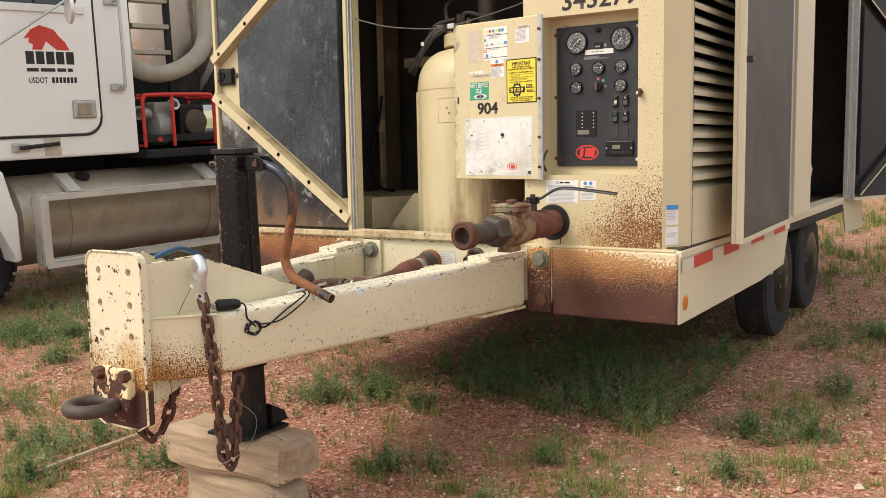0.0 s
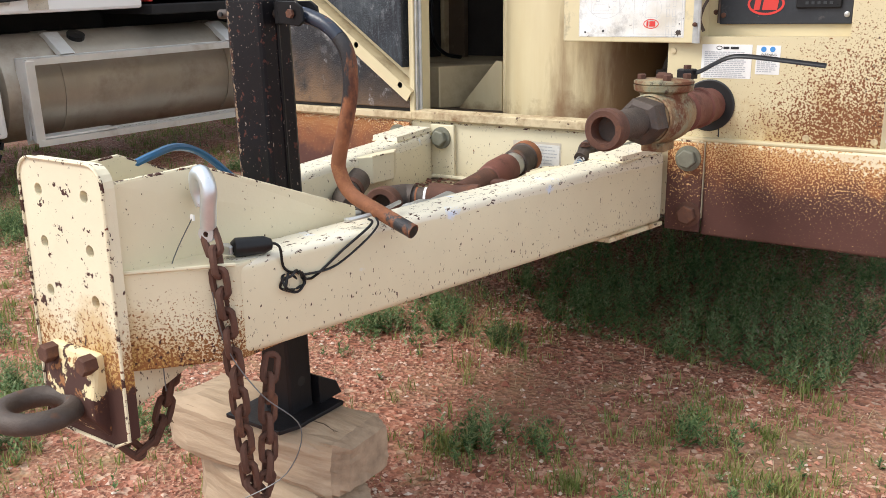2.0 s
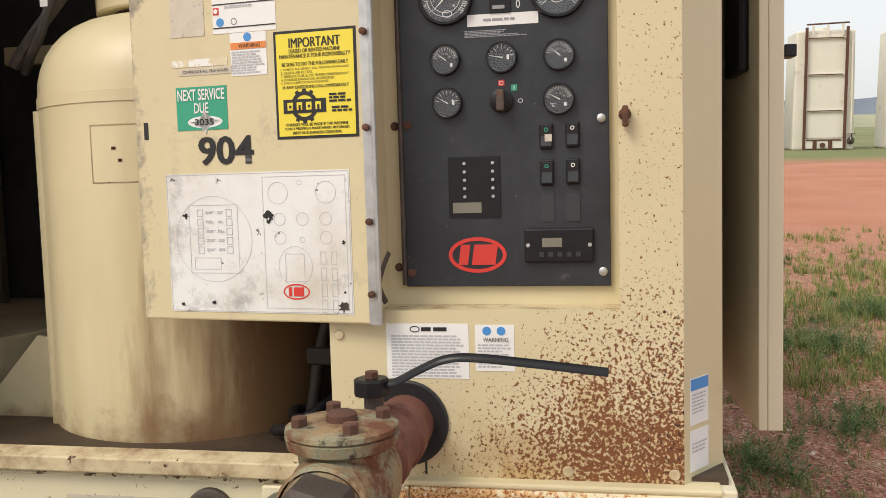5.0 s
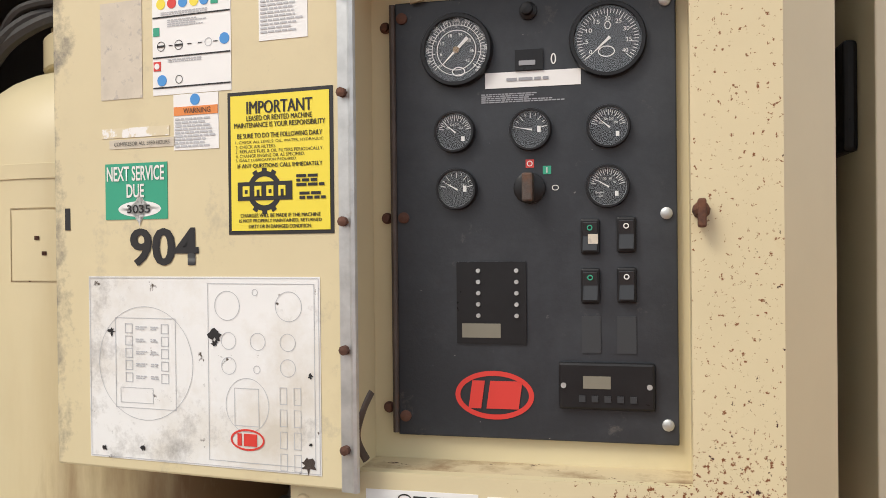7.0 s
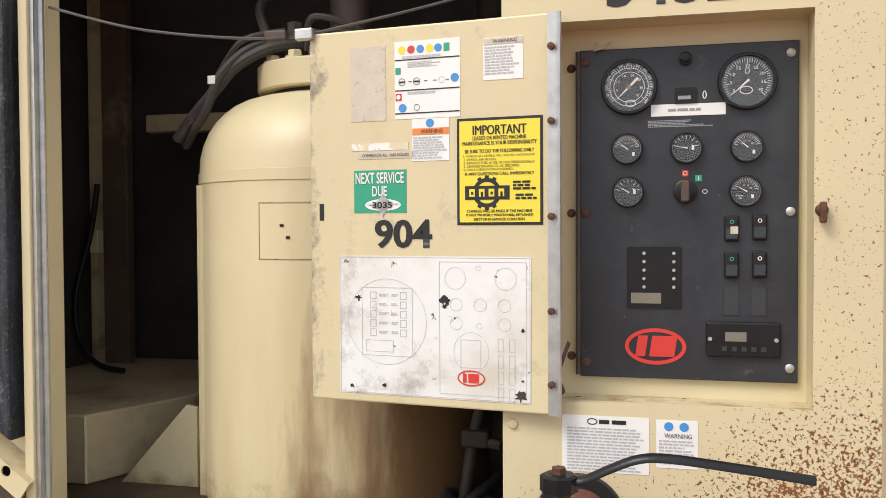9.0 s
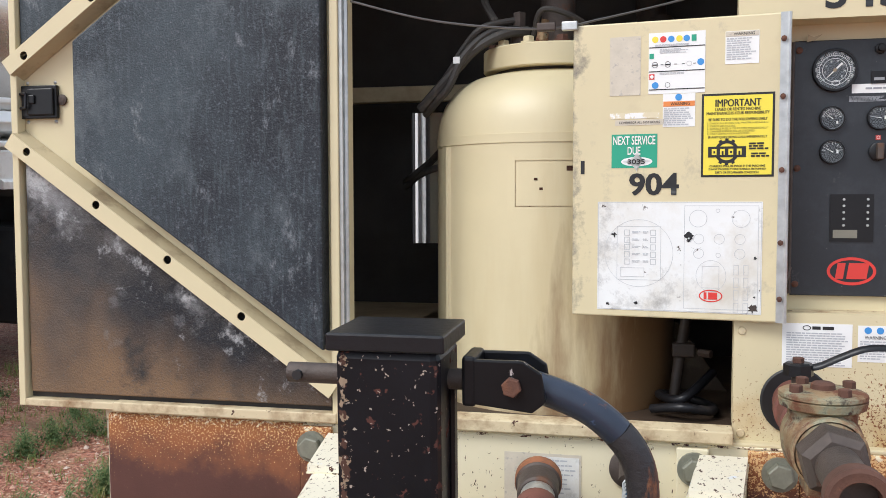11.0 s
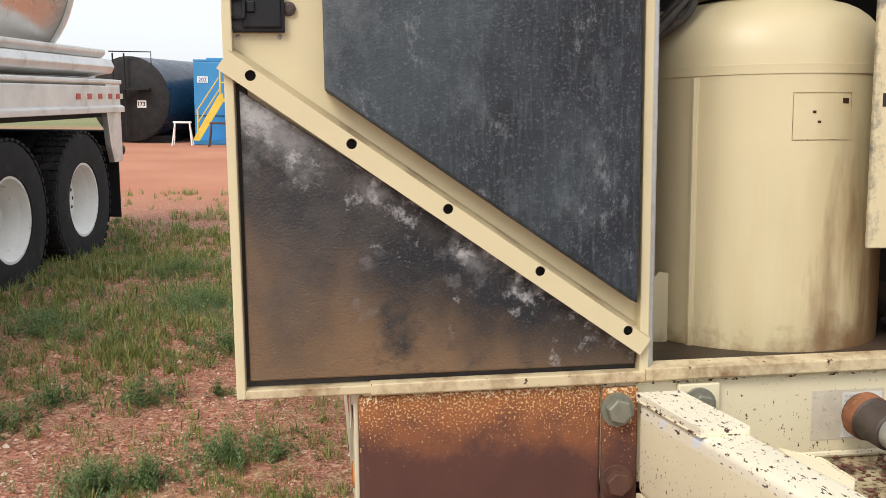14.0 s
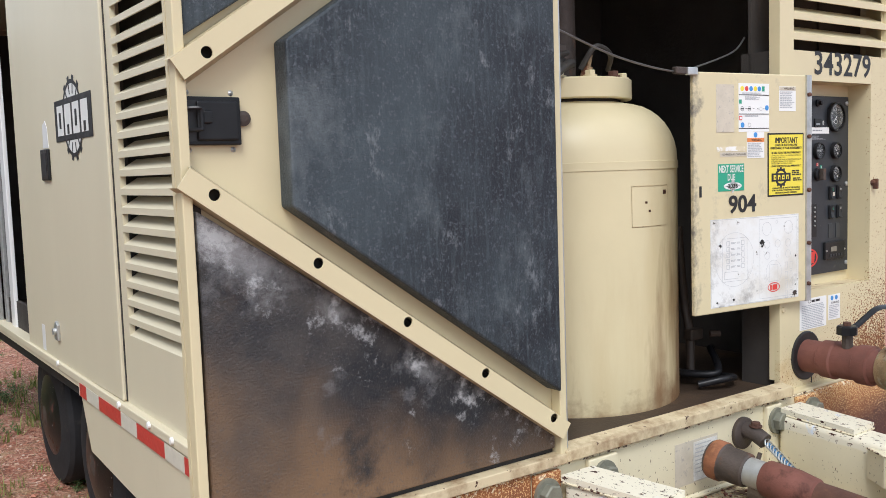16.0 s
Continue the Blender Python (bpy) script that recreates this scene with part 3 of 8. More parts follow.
# ---- ground ----
def ground_height(x, y):
    return 0.03 * noise.noise((x * 0.5, y * 0.5, 0)) + 0.012 * noise.noise((x * 2.1, y * 2.1, 3)) - 0.01


def make_ground():
    s = np.sinh(np.linspace(-1, 1, 181) * 6.6)
    s = s / s.max() * 900
    gx, gy = s - 0.5, s + 0.5
    verts = [(x, y, ground_height(x, y) if abs(x) + abs(y) < 25 else -0.01) for y in gy for x in gx]
    n = len(s)
    faces = [(j * n + i, j * n + i + 1, (j + 1) * n + i + 1, (j + 1) * n + i) for j in range(n - 1) for i in range(n - 1)]
    me = bpy.data.meshes.new("ground")
    me.from_pydata(verts, [], faces)
    me.polygons.foreach_set("use_smooth", [True] * len(faces))
    m = bpy.data.materials.new("red_gravel_ground")
    m.use_nodes = True
    nt = m.node_tree
    b = nt.nodes["Principled BSDF"]
    tc = nt.nodes.new("ShaderNodeTexCoord")

    def tex(kind, scale, **kw):
        t = nt.nodes.new(kind)
        t.inputs["Scale"].default_value = scale
        for k, v in kw.items():
            t.inputs[k].default_value = v
        nt.links.new(tc.outputs["Object"], t.inputs["Vector"])
        return t

    def ramp(src, stops):
        r = nt.nodes.new("ShaderNodeValToRGB")
        while len(r.color_ramp.elements) < len(stops):
            r.color_ramp.elements.new(0.5)
        for e, (p, c) in zip(r.color_ramp.elements, stops):
            e.position, e.color = p, (*c, 1)
        nt.links.new(src, r.inputs[0])
        return r.outputs[0]

    def mix(a, c, f, mode="MIX"):
        x = nt.nodes.new("ShaderNodeMix")
        x.data_type, x.blend_type = "RGBA", mode
        nt.links.new(a, x.inputs["A"])
        nt.links.new(c, x.inputs["B"])
        if isinstance(f, float):
            x.inputs["Factor"].default_value = f
        else:
            nt.links.new(f, x.inputs["Factor"])
        return x.outputs["Result"]

    cell = tex("ShaderNodeTexVoronoi", 48)
    cell2 = tex("ShaderNodeTexVoronoi", 120)
    sep = nt.nodes.new("ShaderNodeSeparateColor")
    nt.links.new(cell.outputs["Color"], sep.inputs[0])
    sep2 = nt.nodes.new("ShaderNodeSeparateColor")
    nt.links.new(cell2.outputs["Color"], sep2.inputs[0])
    stones = ramp(sep.outputs[0], [(0.0, (0.13, 0.048, 0.030)), (0.4, (0.34, 0.128, 0.075)), (0.75, (0.48, 0.215, 0.145)), (1.0, (0.60, 0.42, 0.31))])
    grit = ramp(sep2.outputs[0], [(0.0, (0.14, 0.055, 0.034)), (0.6, (0.36, 0.15, 0.095)), (1.0, (0.54, 0.32, 0.22))])
    col = mix(stones, grit, ramp(tex("ShaderNodeTexNoise", 9).outputs[0], [(0.42, (0, 0, 0)), (0.58, (1, 1, 1))]))
    soil = ramp(tex("ShaderNodeTexNoise", 2.2, Detail=8.0).outputs[0], [(0.35, (0.20, 0.12, 0.07)), (0.65, (0.36, 0.205, 0.12))])
    col = mix(col, soil, ramp(tex("ShaderNodeTexNoise", 1.3, Detail=9.0).outputs[0], [(0.53, (0, 0, 0)), (0.70, (1, 1, 1))]))
    dry = nt.nodes.new("ShaderNodeRGB")
    dry.outputs[0].default_value = (0.40, 0.315, 0.165, 1)
    col = mix(col, dry.outputs[0], ramp(tex("ShaderNodeTexNoise", 4.0, Detail=12.0, Roughness=0.75).outputs[0], [(0.52, (0, 0, 0)), (0.68, (0.6, 0.6, 0.6))]))
    xyz = nt.nodes.new("ShaderNodeSeparateXYZ")
    nt.links.new(tc.outputs["Object"], xyz.inputs[0])
    # the yard beyond the weeds is bare red gravel, and past it the prairie begins
    far = nt.nodes.new("ShaderNodeMapRange")
    far.inputs["From Min"].default_value, far.inputs["From Max"].default_value = 9.0, 14.0
    nt.links.new(xyz.outputs[1], far.inputs["Value"])
    yard = ramp(tex("ShaderNodeTexNoise", 0.35, Detail=9.0).outputs[0], [(0.3, (0.40, 0.155, 0.085)), (0.7, (0.50, 0.225, 0.135))])
    col = mix(col, yard, far.outputs[0])
    prairie_f = nt.nodes.new("ShaderNodeMapRange")
    prairie_f.inputs["From Min"].default_value, prairie_f.inputs["From Max"].default_value = 37.0, 45.0
    nt.links.new(xyz.outputs[1], prairie_f.inputs["Value"])
    prairie = ramp(tex("ShaderNodeTexNoise", 0.05, Detail=9.0).outputs[0], [(0.3, (0.13, 0.16, 0.06)), (0.7, (0.26, 0.25, 0.11))])
    col = mix(col, prairie, prairie_f.outputs[0])
    nt.links.new(col, b.inputs["Base Color"])
    b.inputs["Roughness"].default_value = 0.95
    bp = nt.nodes.new("ShaderNodeBump")
    bp.inputs["Strength"].default_value, bp.inputs["Distance"].default_value = 0.9, 0.012
    hsum = nt.nodes.new("ShaderNodeMath")
    hsum.operation = "ADD"
    nt.links.new(cell.outputs["Distance"], hsum.inputs[0])
    nt.links.new(tex("ShaderNodeTexNoise", 40, Detail=6.0).outputs[0], hsum.inputs[1])
    nt.links.new(hsum.outputs[0], bp.inputs["Height"])
    nt.links.new(bp.outputs[0], b.inputs["Normal"])
    me.materials.append(m)
    tagged(new("ground", me), "red scoria gravel ground with patchy weeds and bare soil", "ground", kind="structure")


make_ground()

# ---- trailer chassis ----
chassis = thing("trailer_chassis", "cream-painted steel trailer chassis with rusted front beam and chipped drawbar", "trailer", (0, 0, 0))
ZB, ZT = 0.605, 0.925
XL, XR = -1.30, 1.245
# front beam: rusted ends, cream middle
part("beam_end", bx(XL, -0.685, 0.0, 0.08, ZB, ZT, 0.008), bumper_rust, chassis, "rusted beam end with flaking paint")
part("beam_end", bx(0.64, XR, 0.0, 0.08, ZB, ZT, 0.008), bumper_rust, chassis, "rusted beam end with flaking paint")
part("beam_middle", bx(-0.685, 0.64, 0.004, 0.08, 0.66, ZT, 0.006), paint_tongue, chassis, "cream beam with chipped paint")
part("worn_rim", rod((-0.68, 0.006, ZT - 0.001), (0.63, 0.006, ZT - 0.001), 0.004, 6), chip_edge, chassis)
part("beam_ledge", bx(XL + 0.01, XR - 0.01, 0.004, 0.09, ZT, ZT + 0.012, 0.004), paint, chassis)
for x0, x1, mt in ((-0.685, -0.592, bumper_rust), (-0.485, -0.372, paint_tongue), (0.34, 0.42, paint_tongue), (0.515, 0.637, bumper_rust)):
    part("mounting_flange", bx(x0, x1, -0.014, 0.004, ZB + 0.01, ZT - 0.004, 0.004), mt, chassis)
for x, zz in ((-0.648, 0.866), (-0.430, 0.868), (0.385, 0.868), (0.590, 0.868), (-0.648, 0.676), (0.60, 0.676)):
    part("bolt", hexbolt((x, -0.014, zz), (0, -1, 0), 0.030, 0.034), bolt_grey if zz > 0.8 else rust, chassis, smooth=True)


def arm(xo0, xo1, w, side):
    """A folded channel of the drawbar from nose to beam; outer face from (xo0, -1.75) to (xo1, 0)."""
    bm = bmesh.new()
    for y, xo, z0, z1 in ((-1.75, xo0, 0.652, 0.858), (-0.02, xo1, 0.640, 0.888)):
        xi = xo - side * w
        bm.faces.new([bm.verts.new(c) for c in ((xo, y, z0), (xo, y, z1), (xi, y, z1), (xi, y, z0))])
    a, c = list(bm.faces)
    av, cv = list(a.verts), list(c.verts)
    for i in range(4):
        bm.faces.new((av[i], av[(i + 1) % 4], cv[(i + 1) % 4], cv[i]))
    bmesh.ops.bevel(bm, geom=list(bm.edges), offset=0.020, segments=5, affect="EDGES", profile=0.5)
    return bm


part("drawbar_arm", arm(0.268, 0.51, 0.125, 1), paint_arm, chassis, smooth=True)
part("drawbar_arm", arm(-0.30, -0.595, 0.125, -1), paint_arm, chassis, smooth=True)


def along(xo0, xo1, y):
    return xo0 + (xo1 - xo0) * (y + 1.75) / 1.73


for xo0, xo1, w, s in ((0.268, 0.51, 0.125, 1), (-0.30, -0.595, 0.125, -1)):
    # doubler cap at the beam and small stiffeners inside
    for tag, y0, y1, lift, mt in (("doubler_cap", -0.30, -0.02, 0.020, paint_arm),):
        p = [(along(xo0, xo1, y0) - s * (0.012 if lift < 0.01 else -0.004), y0), (along(xo0, xo1, y1) - s * (0.012 if lift < 0.01 else -0.004), y1),
             (along(xo0, xo1, y1) - s * (w - 0.012), y1), (along(xo0, xo1, y0) - s * (w - 0.012), y0)]
        bm = bmesh.new()
        zt = lambda y: 0.858 + 0.030 * (y + 1.75) / 1.73
        lo = [bm.verts.new((u, v, zt(v) - 0.002)) for u, v in p]
        hi = [bm.verts.new((u, v, zt(v) + lift)) for u, v in p]
        bm.faces.new(lo), bm.faces.new(hi)
        for i in range(4):
            bm.faces.new((lo[i], lo[(i + 1) % 4], hi[(i + 1) % 4], hi[i]))
        part(tag, bm, mt, chassis)
        part("weld_line", sweep([(u, v, zt(v) + 0.001) for u, v in (p[1], p[0], p[3], p[2])], 0.0035, 6), chip_edge, chassis)
    xi = along(xo0, xo1, -0.45) - s * w
    part("stiffener", prism([(xi, -0.64), (xi, -0.36), (xi - s * 0.055, -0.44), (xi - s * 0.055, -0.56)], "z", 0.775, 0.872, bevel=0.004), paint_tongue, chassis)
    part("stiffener_weld", sweep([(xi - s * 0.002, -0.36, 0.868), (xi - s * 0.055, -0.44, 0.872), (xi - s * 0.055, -0.56, 0.872)], 0.003, 6), chip_edge, chassis)
    part("lower_gusset", prism([(along(xo0, xo1, -0.35), -0.35), (along(xo0, xo1, -0.02), -0.02), (along(xo0, xo1, -0.02) - s * 0.13, -0.02), (along(xo0, xo1, -0.35) - s * 0.13, -0.35)], "z", 0.627, 0.641), paint_tongue, chassis)

# nose box between hitch plate and arms
bm = prism([(-0.115, -1.93), (0.125, -1.93), (0.268, -1.752), (0.268, -1.62), (-0.30, -1.62), (-0.30, -1.752)], "z", 0.648, 0.858, bevel=0.006)
part("nose_box", bm, paint_nose, chassis, "speckled rusty nose box")
part("nose_keel", prism([(-1.92, 0.56), (-1.92, 0.66), (-1.62, 0.66), (-1.70, 0.63)], "x", 0.02, 0.118, bevel=0.004), paint_tongue, chassis)
for s, x0, x1 in ((1, 0.118, 0.20), (-1, -0.115, -0.235)):
    bm = bmesh.new()
    out = [(-1.918, 0.855, x0), (-1.918, 1.035, x0), (-1.72, 1.045, x0 + (x1 - x0) * 0.25), (-1.29, 0.885, x1), (-1.29, 0.852, x1)]
    lo = [bm.verts.new((x, y, z)) for y, z, x in out]
    hi = [bm.verts.new((x - s * 0.012, y, z)) for y, z, x in out]
    bm.faces.new(lo), bm.faces.new(hi)
    for i in range(5):
        bm.faces.new((lo[i], lo[(i + 1) % 5], hi[(i + 1) % 5], hi[i]))
    part("upper_web", bm, paint_tongue, chassis)
    part("worn_rim", sweep([(x - s * 0.006, y, z) for y, z, x in out[1:4]], 0.0055, 6), chip_edge, chassis)
part("jack_pocket", bx(-0.20, 0.13, -1.45, -1.12, 0.66, 0.74, 0.004), paint_tongue, chassis)
part("web_brace", bx(-0.215, 0.185, -1.125, -1.11, 0.70, 0.765, 0.002), paint_tongue, chassis)

# hitch plate, its holes and the lunette ring
hw = 0.142
corner = lambda cx, cy, r, a0: [(cx + r * math.cos(radians(a0 + k * 18)), cy + r * math.sin(radians(a0 + k * 18))) for k in range(6)]
outline = [(-hw, 0.51), (-hw + 0.05, 0.485), (hw - 0.05, 0.485), (hw, 0.51)] + corner(hw - 0.045, 1.035, 0.045, 0) + corner(-hw + 0.045, 1.035, 0.045, 90)
holes = [(sx * 0.078, z, 0.013) for sx in (-1, 1) for z in (1.015, 0.905, 0.80)]
part("hitch_plate", pierced(outline, holes, lambda u, v, w: Vector((u + 0.002, -1.930 - w, v)), 0.026), paint_plate, chassis, "chipped hitch plate with three pairs of holes")
part("worn_rim", sweep([(u + 0.002, -1.957, v) for u, v in outline], 0.0040, 6, closed=True), chip_edge, chassis, "rusted plate edge")
part("plate_weld", sweep([(hw - 0.018, -1.928, 0.52), (hw - 0.018, -1.928, 1.03)], 0.006, 6), paint_tongue, chassis)
part("nose_weld", sweep(smooth_line([(0.127, -1.93, 0.860), (0.272, -1.755, 0.860)], 4), 0.004, 6), paint_tongue, chassis)
# dark sheet added close behind the holes in place of their shade
part("hole_backing", bx(-0.11, 0.115, -1.9297, -1.927, 0.76, 1.04), dark_iron, chassis)
RC = Vector((-0.028, -2.045, 0.572))
bm = sweep([RC + Vector((0.072 * math.cos(k * math.tau / 28), 0.072 * math.sin(k * math.tau / 28), 0)) for k in range(28)], 0.023, 12, closed=True)
part("lunette_ring", bm, dark_iron, chassis, "dark worn towing ring", smooth=True)
part("lunette_shank", prism([(-1.99, 0.55), (-1.945, 0.49), (-1.945, 0.69), (-1.972, 0.69), (-1.99, 0.60)], "x", -0.085, 0.085, bevel=0.008), peeled, chassis, "peeling cream shank of the towing ring")
for x in (-0.062, 0.07):
    part("bolt", hexbolt((x, -1.972, 0.672), (0, -1, 0), 0.019, 0.03, False), rust, chassis, smooth=True)

# tray floor with punched holes
tray = pierced([(-0.50, -0.012), (0.41, -0.012), (0.20, -1.10), (-0.24, -1.10)],
               [(-0.46 + 0.028 * i + 0.014 * (j % 2), -0.035 - 0.024 * j, 0.0075) for j in range(16) for i in range(34)
                if -0.46 + 0.012 * j < -0.46 + 0.028 * i + 0.014 * (j % 2) < 0.38 - 0.009 * j], lambda u, v, w: Vector((u, v, 0.70 + w)), 0.003)
part("tray_floor", tray, tray_paint, chassis, "punched tray floor with grit")
part("tray_lip", sweep(smooth_line([(-0.49, -0.03, 0.712), (-0.1, -0.02, 0.714), (0.40, -0.03, 0.712)], 4), 0.009, 8), paint_tongue, chassis)
part("data_plate", slab(-0.107, 0.098, 0.745, 0.880, front(0, 0.0035, 0)), faded, chassis, "scratched data plate")
part("data_plate_sheet", slab(-0.022, 0.092, 0.75, 0.872, front(0, 0.0022, 0)), paper_dirty, chassis)
tagged(part("data_lines", bars(8, 0.10, 0.004, front(-0.015, 0.0012, 0.865), gap=2.1, seed=4), pale_ink, chassis), kind="stuff")

# side skirts with reflective tape, wheel arches, marker lamp
for s, x in ((1, 1.245), (-1, -1.30)):
    out = [(0.02, 0.905), (0.02, 0.605), (1.42, 0.622), (1.96, 0.652), (2.075, 0.895), (3.95, 0.91), (4.1, 0.66), (4.9, 0.64), (4.9, 0.94)]
    part("skirt", prism(out, "x", x, x + s * 0.012, bevel=0.003), paint_side, chassis)
    part("deck_edge", prism([(0.02, 0.900), (4.9, 0.93), (4.9, 0.965), (0.02, 0.932)], "x", x - s * 0.10, x + s * 0.018, bevel=0.004), paint_side, chassis)
    reds = ((0.184, 0.465), (0.643, 0.925), (1.16, 1.44), (1.665, 1.945)) if s > 0 else ((0.111, 0.390), (0.568, 0.848), (1.025, 1.305), (1.487, 1.768), (1.948, 2.05))
    ends = [0.03] + [v for r in reds for v in r] + [2.06]
    for k, (y0, y1) in enumerate(zip(ends, ends[1:])):
        q = lambda y: 0.866 + 0.013 * y
        part("tape_red" if k % 2 else "tape_white", prism([(y0, q(y0) + 0.027), (y0, q(y0) - 0.027), (y1, q(y1) - 0.027), (y1, q(y1) + 0.027)], "x", x + s * 0.019, x + s * 0.0205), tape_red if k % 2 else tape_white, chassis)
    for y0 in (0.95, 1.17, 1.50, 2.40):
        part("deck_screw", lathe([(0, 0.013), (0.008, 0.011), (0.011, 0.0)], (x + s * 0.018, y0, 0.917 + 0.012 * y0), (s, 0, 0), 10), rim_white, chassis, smooth=True)
    part("marker_lamp", lathe([(0, 0.034), (0.003, 0.034), (0.006, 0.022), (0.007, 0)], (x + s * 0.012, 0.09, 0.695), (s, 0, 0), 16), amber, chassis, "amber marker lamp", smooth=True)
part("deck", bx(-1.29, 1.25, 0.08, 4.9, 0.84, 0.90), truck_black, chassis)
for x in (-0.75, 0.72):
    part("frame_rail", bx(x - 0.05, x + 0.05, 0.08, 4.9, 0.62, 0.84, 0.004), truck_black, chassis)


def trailer_wheel(x, y, s, z=0.445):
    w = part("wheel", lathe([(0, 0.20), (0.02, 0.215), (0.05, 0.10), (0.052, 0.0)], (x - s * 0.02, y, z), (s, 0, 0), 24), black_paint, chassis, smooth=True)
    prof = [(-0.11, 0.20), (-0.115, 0.24), (-0.10, 0.345), (-0.08, 0.362), (0.08, 0.362), (0.10, 0.345), (0.115, 0.24), (0.11, 0.20)]
    part("tyre", lathe(prof, (x - s * 0.11, y, z), (s, 0, 0), 36, close=True), rubber, w, smooth=True)
    part("hub", lathe([(0, 0.06), (0.05, 0.055), (0.06, 0.0)], (x - s * 0.02, y, z), (s, 0, 0), 16), dark_iron, w, smooth=True)


for x, s in ((1.17, 1), (-1.20, -1)):
    for y in (2.30, 3.20):
        trailer_wheel(x, y, s, 0.49 if y < 3 else 0.53)
    part("arch_rod", sweep(smooth_line([(x + s * 0.03, 1.75, 0.68), (x + s * 0.03, 1.86, 0.60), (x + s * 0.02, 1.95, 0.62)], 4), 0.012, 8), galv, chassis)

# ---- compressor enclosure ----
body = thing("air_compressor", "beige-painted diesel air compressor enclosure with louvres and open doors", "compressor", (0, 0, 0))
Y0, ZR = 0.035, 2.76
part("roof", bx(-1.28, 1.27, Y0, 4.9, ZR, ZR + 0.05, 0.01), paint_side, body)
# control wall, with a recess for the instruments
RX0, RX1, RZ0, RZ1, RD = 0.583, 1.052, 1.268, 2.0, 0.125
part("control_wall", bx(0.48, 1.168, Y0, Y0 + 0.02, 0.937, RZ0), paint_face, body, "rust-speckled lower control wall")
part("wall_strip", bx(0.48, RX0, Y0, Y0 + 0.02, RZ0, 2.10), paint_clean, body)
part("wall_strip", bx(RX1, 1.168, Y0, Y0 + 0.02, RZ0, 2.10), paint_face, body)
part("wall_header", bx(RX0, RX1, Y0, Y0 + 0.02, RZ1, 2.10), paint_clean, body)
for nm, a in (("recess_back", (RX0 - 0.01, RX1 + 0.01, RD, RD + 0.01, RZ0 - 0.01, RZ1 + 0.01)), ("recess_side", (RX0 - 0.012, RX0, Y0 + 0.02, RD, RZ0, RZ1)), ("recess_side", (RX1, RX1 + 0.012, Y0 + 0.02, RD, RZ0, RZ1)),
              ("recess_shelf", (RX0, RX1, Y0 + 0.02, RD, RZ0 - 0.012, RZ0)), ("recess_top", (RX0, RX1, Y0 + 0.02, RD, RZ1, RZ1 + 0.012))):
    part(nm, bx(*a), sill_paint if nm == "recess_shelf" else paint_clean, body)
part("corner_strip", prism([(1.168, Y0), (1.25, 0.15), (1.235, 0.16), (1.158, Y0 + 0.02)], "z", 0.937, ZR), paint_clean, body)
part("wall_side", bx(0.48, 0.492, Y0 + 0.02, 0.075, 0.975, ZR), paint_clean, body)
# dark sheets added where only the unlit inside would show
part("control_box_back", bx(0.50, 1.25, 0.19, 0.20, 0.945, 2.1), interior, body)
part("control_box_side", bx(0.50, 0.506, 0.075, 0.19, 0.945, 2.1), interior, body)
part("header", bx(-0.56, 0.48, Y0, Y0 + 0.03, 2.66, ZR), paint_clean, body)
part("wall_above", bx(0.48, 0.56, Y0, Y0 + 0.02, 2.10, ZR), paint_clean, body)
part("wall_above", bx(1.16, 1.168, Y0, Y0 + 0.02, 2.10, ZR), paint_clean, body)
part("wall_above", bx(0.56, 1.16, Y0, Y0 + 0.02, 2.66, ZR), paint_clean, body)
words("fleet_number", "343279", 0.365, 0.083, front(0.865, Y0 - 0.0005, 2.062), ink, body)


def louvre(a, c, z, depth, out):
    """A slanted slat between two points of a wall: outer edge low, inner edge high."""
    a, c, o = Vector(a), Vector(c), Vector(out)
    bm = bmesh.new()
    q = []
    for p in (a, c):
        q.append([bm.verts.new(p + o * w + Vector((0, 0, z + h))) for w, h in ((0.0, 0.0), (0.0, 0.022), (-depth, 0.058), (-depth, 0.050), (-0.006, 0.014), (-0.006, 0.0))])
    n = len(q[0])
    bm.faces.new(q[0]), bm.faces.new(q[1])
    for i in range(n):
        bm.faces.new((q[0][i], q[0][(i + 1) % n], q[1][(i + 1) % n], q[1][i]))
    return bm


for k in range(8):
    part("louvre", louvre((0.56, Y0, 0), (1.16, Y0, 0), 2.135 + 0.068 * k, 0.07, (0, -1, 0)), paint_clean, body)
# dark sheet added for the shade between the slats
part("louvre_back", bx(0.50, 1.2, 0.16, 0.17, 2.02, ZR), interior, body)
# left front wall behind the opened door, hinge post
part("front_wall", bx(-1.27, -0.60, Y0, Y0 + 0.02, 0.937, ZR), paint_clean, body)
part("hinge_post", bx(-0.60, -0.553, Y0 - 0.004, Y0 + 0.05, 0.937, ZR, 0.004), paint_clean, body)
part("corner_strip", prism([(-1.27, Y0), (-1.29, 0.15), (-1.27, 0.15), (-1.25, Y0 + 0.02)], "z", 0.937, ZR), paint_clean, body)
# sill along the opening
part("sill", prism([(-0.02, 0.936), (-0.02, 0.968), (0.03, 0.976), (0.05, 0.95), (0.05, 0.936)], "x", -0.575, 0.478, bevel=0.003), sill_paint, body, "grimy rust-edged sill")
part("sill_drip", prism([(-0.02, 0.934), (-0.02, 0.962), (0.02, 0.962), (0.02, 0.934)], "x", -1.27, -0.575, bevel=0.003), sill_paint, body)
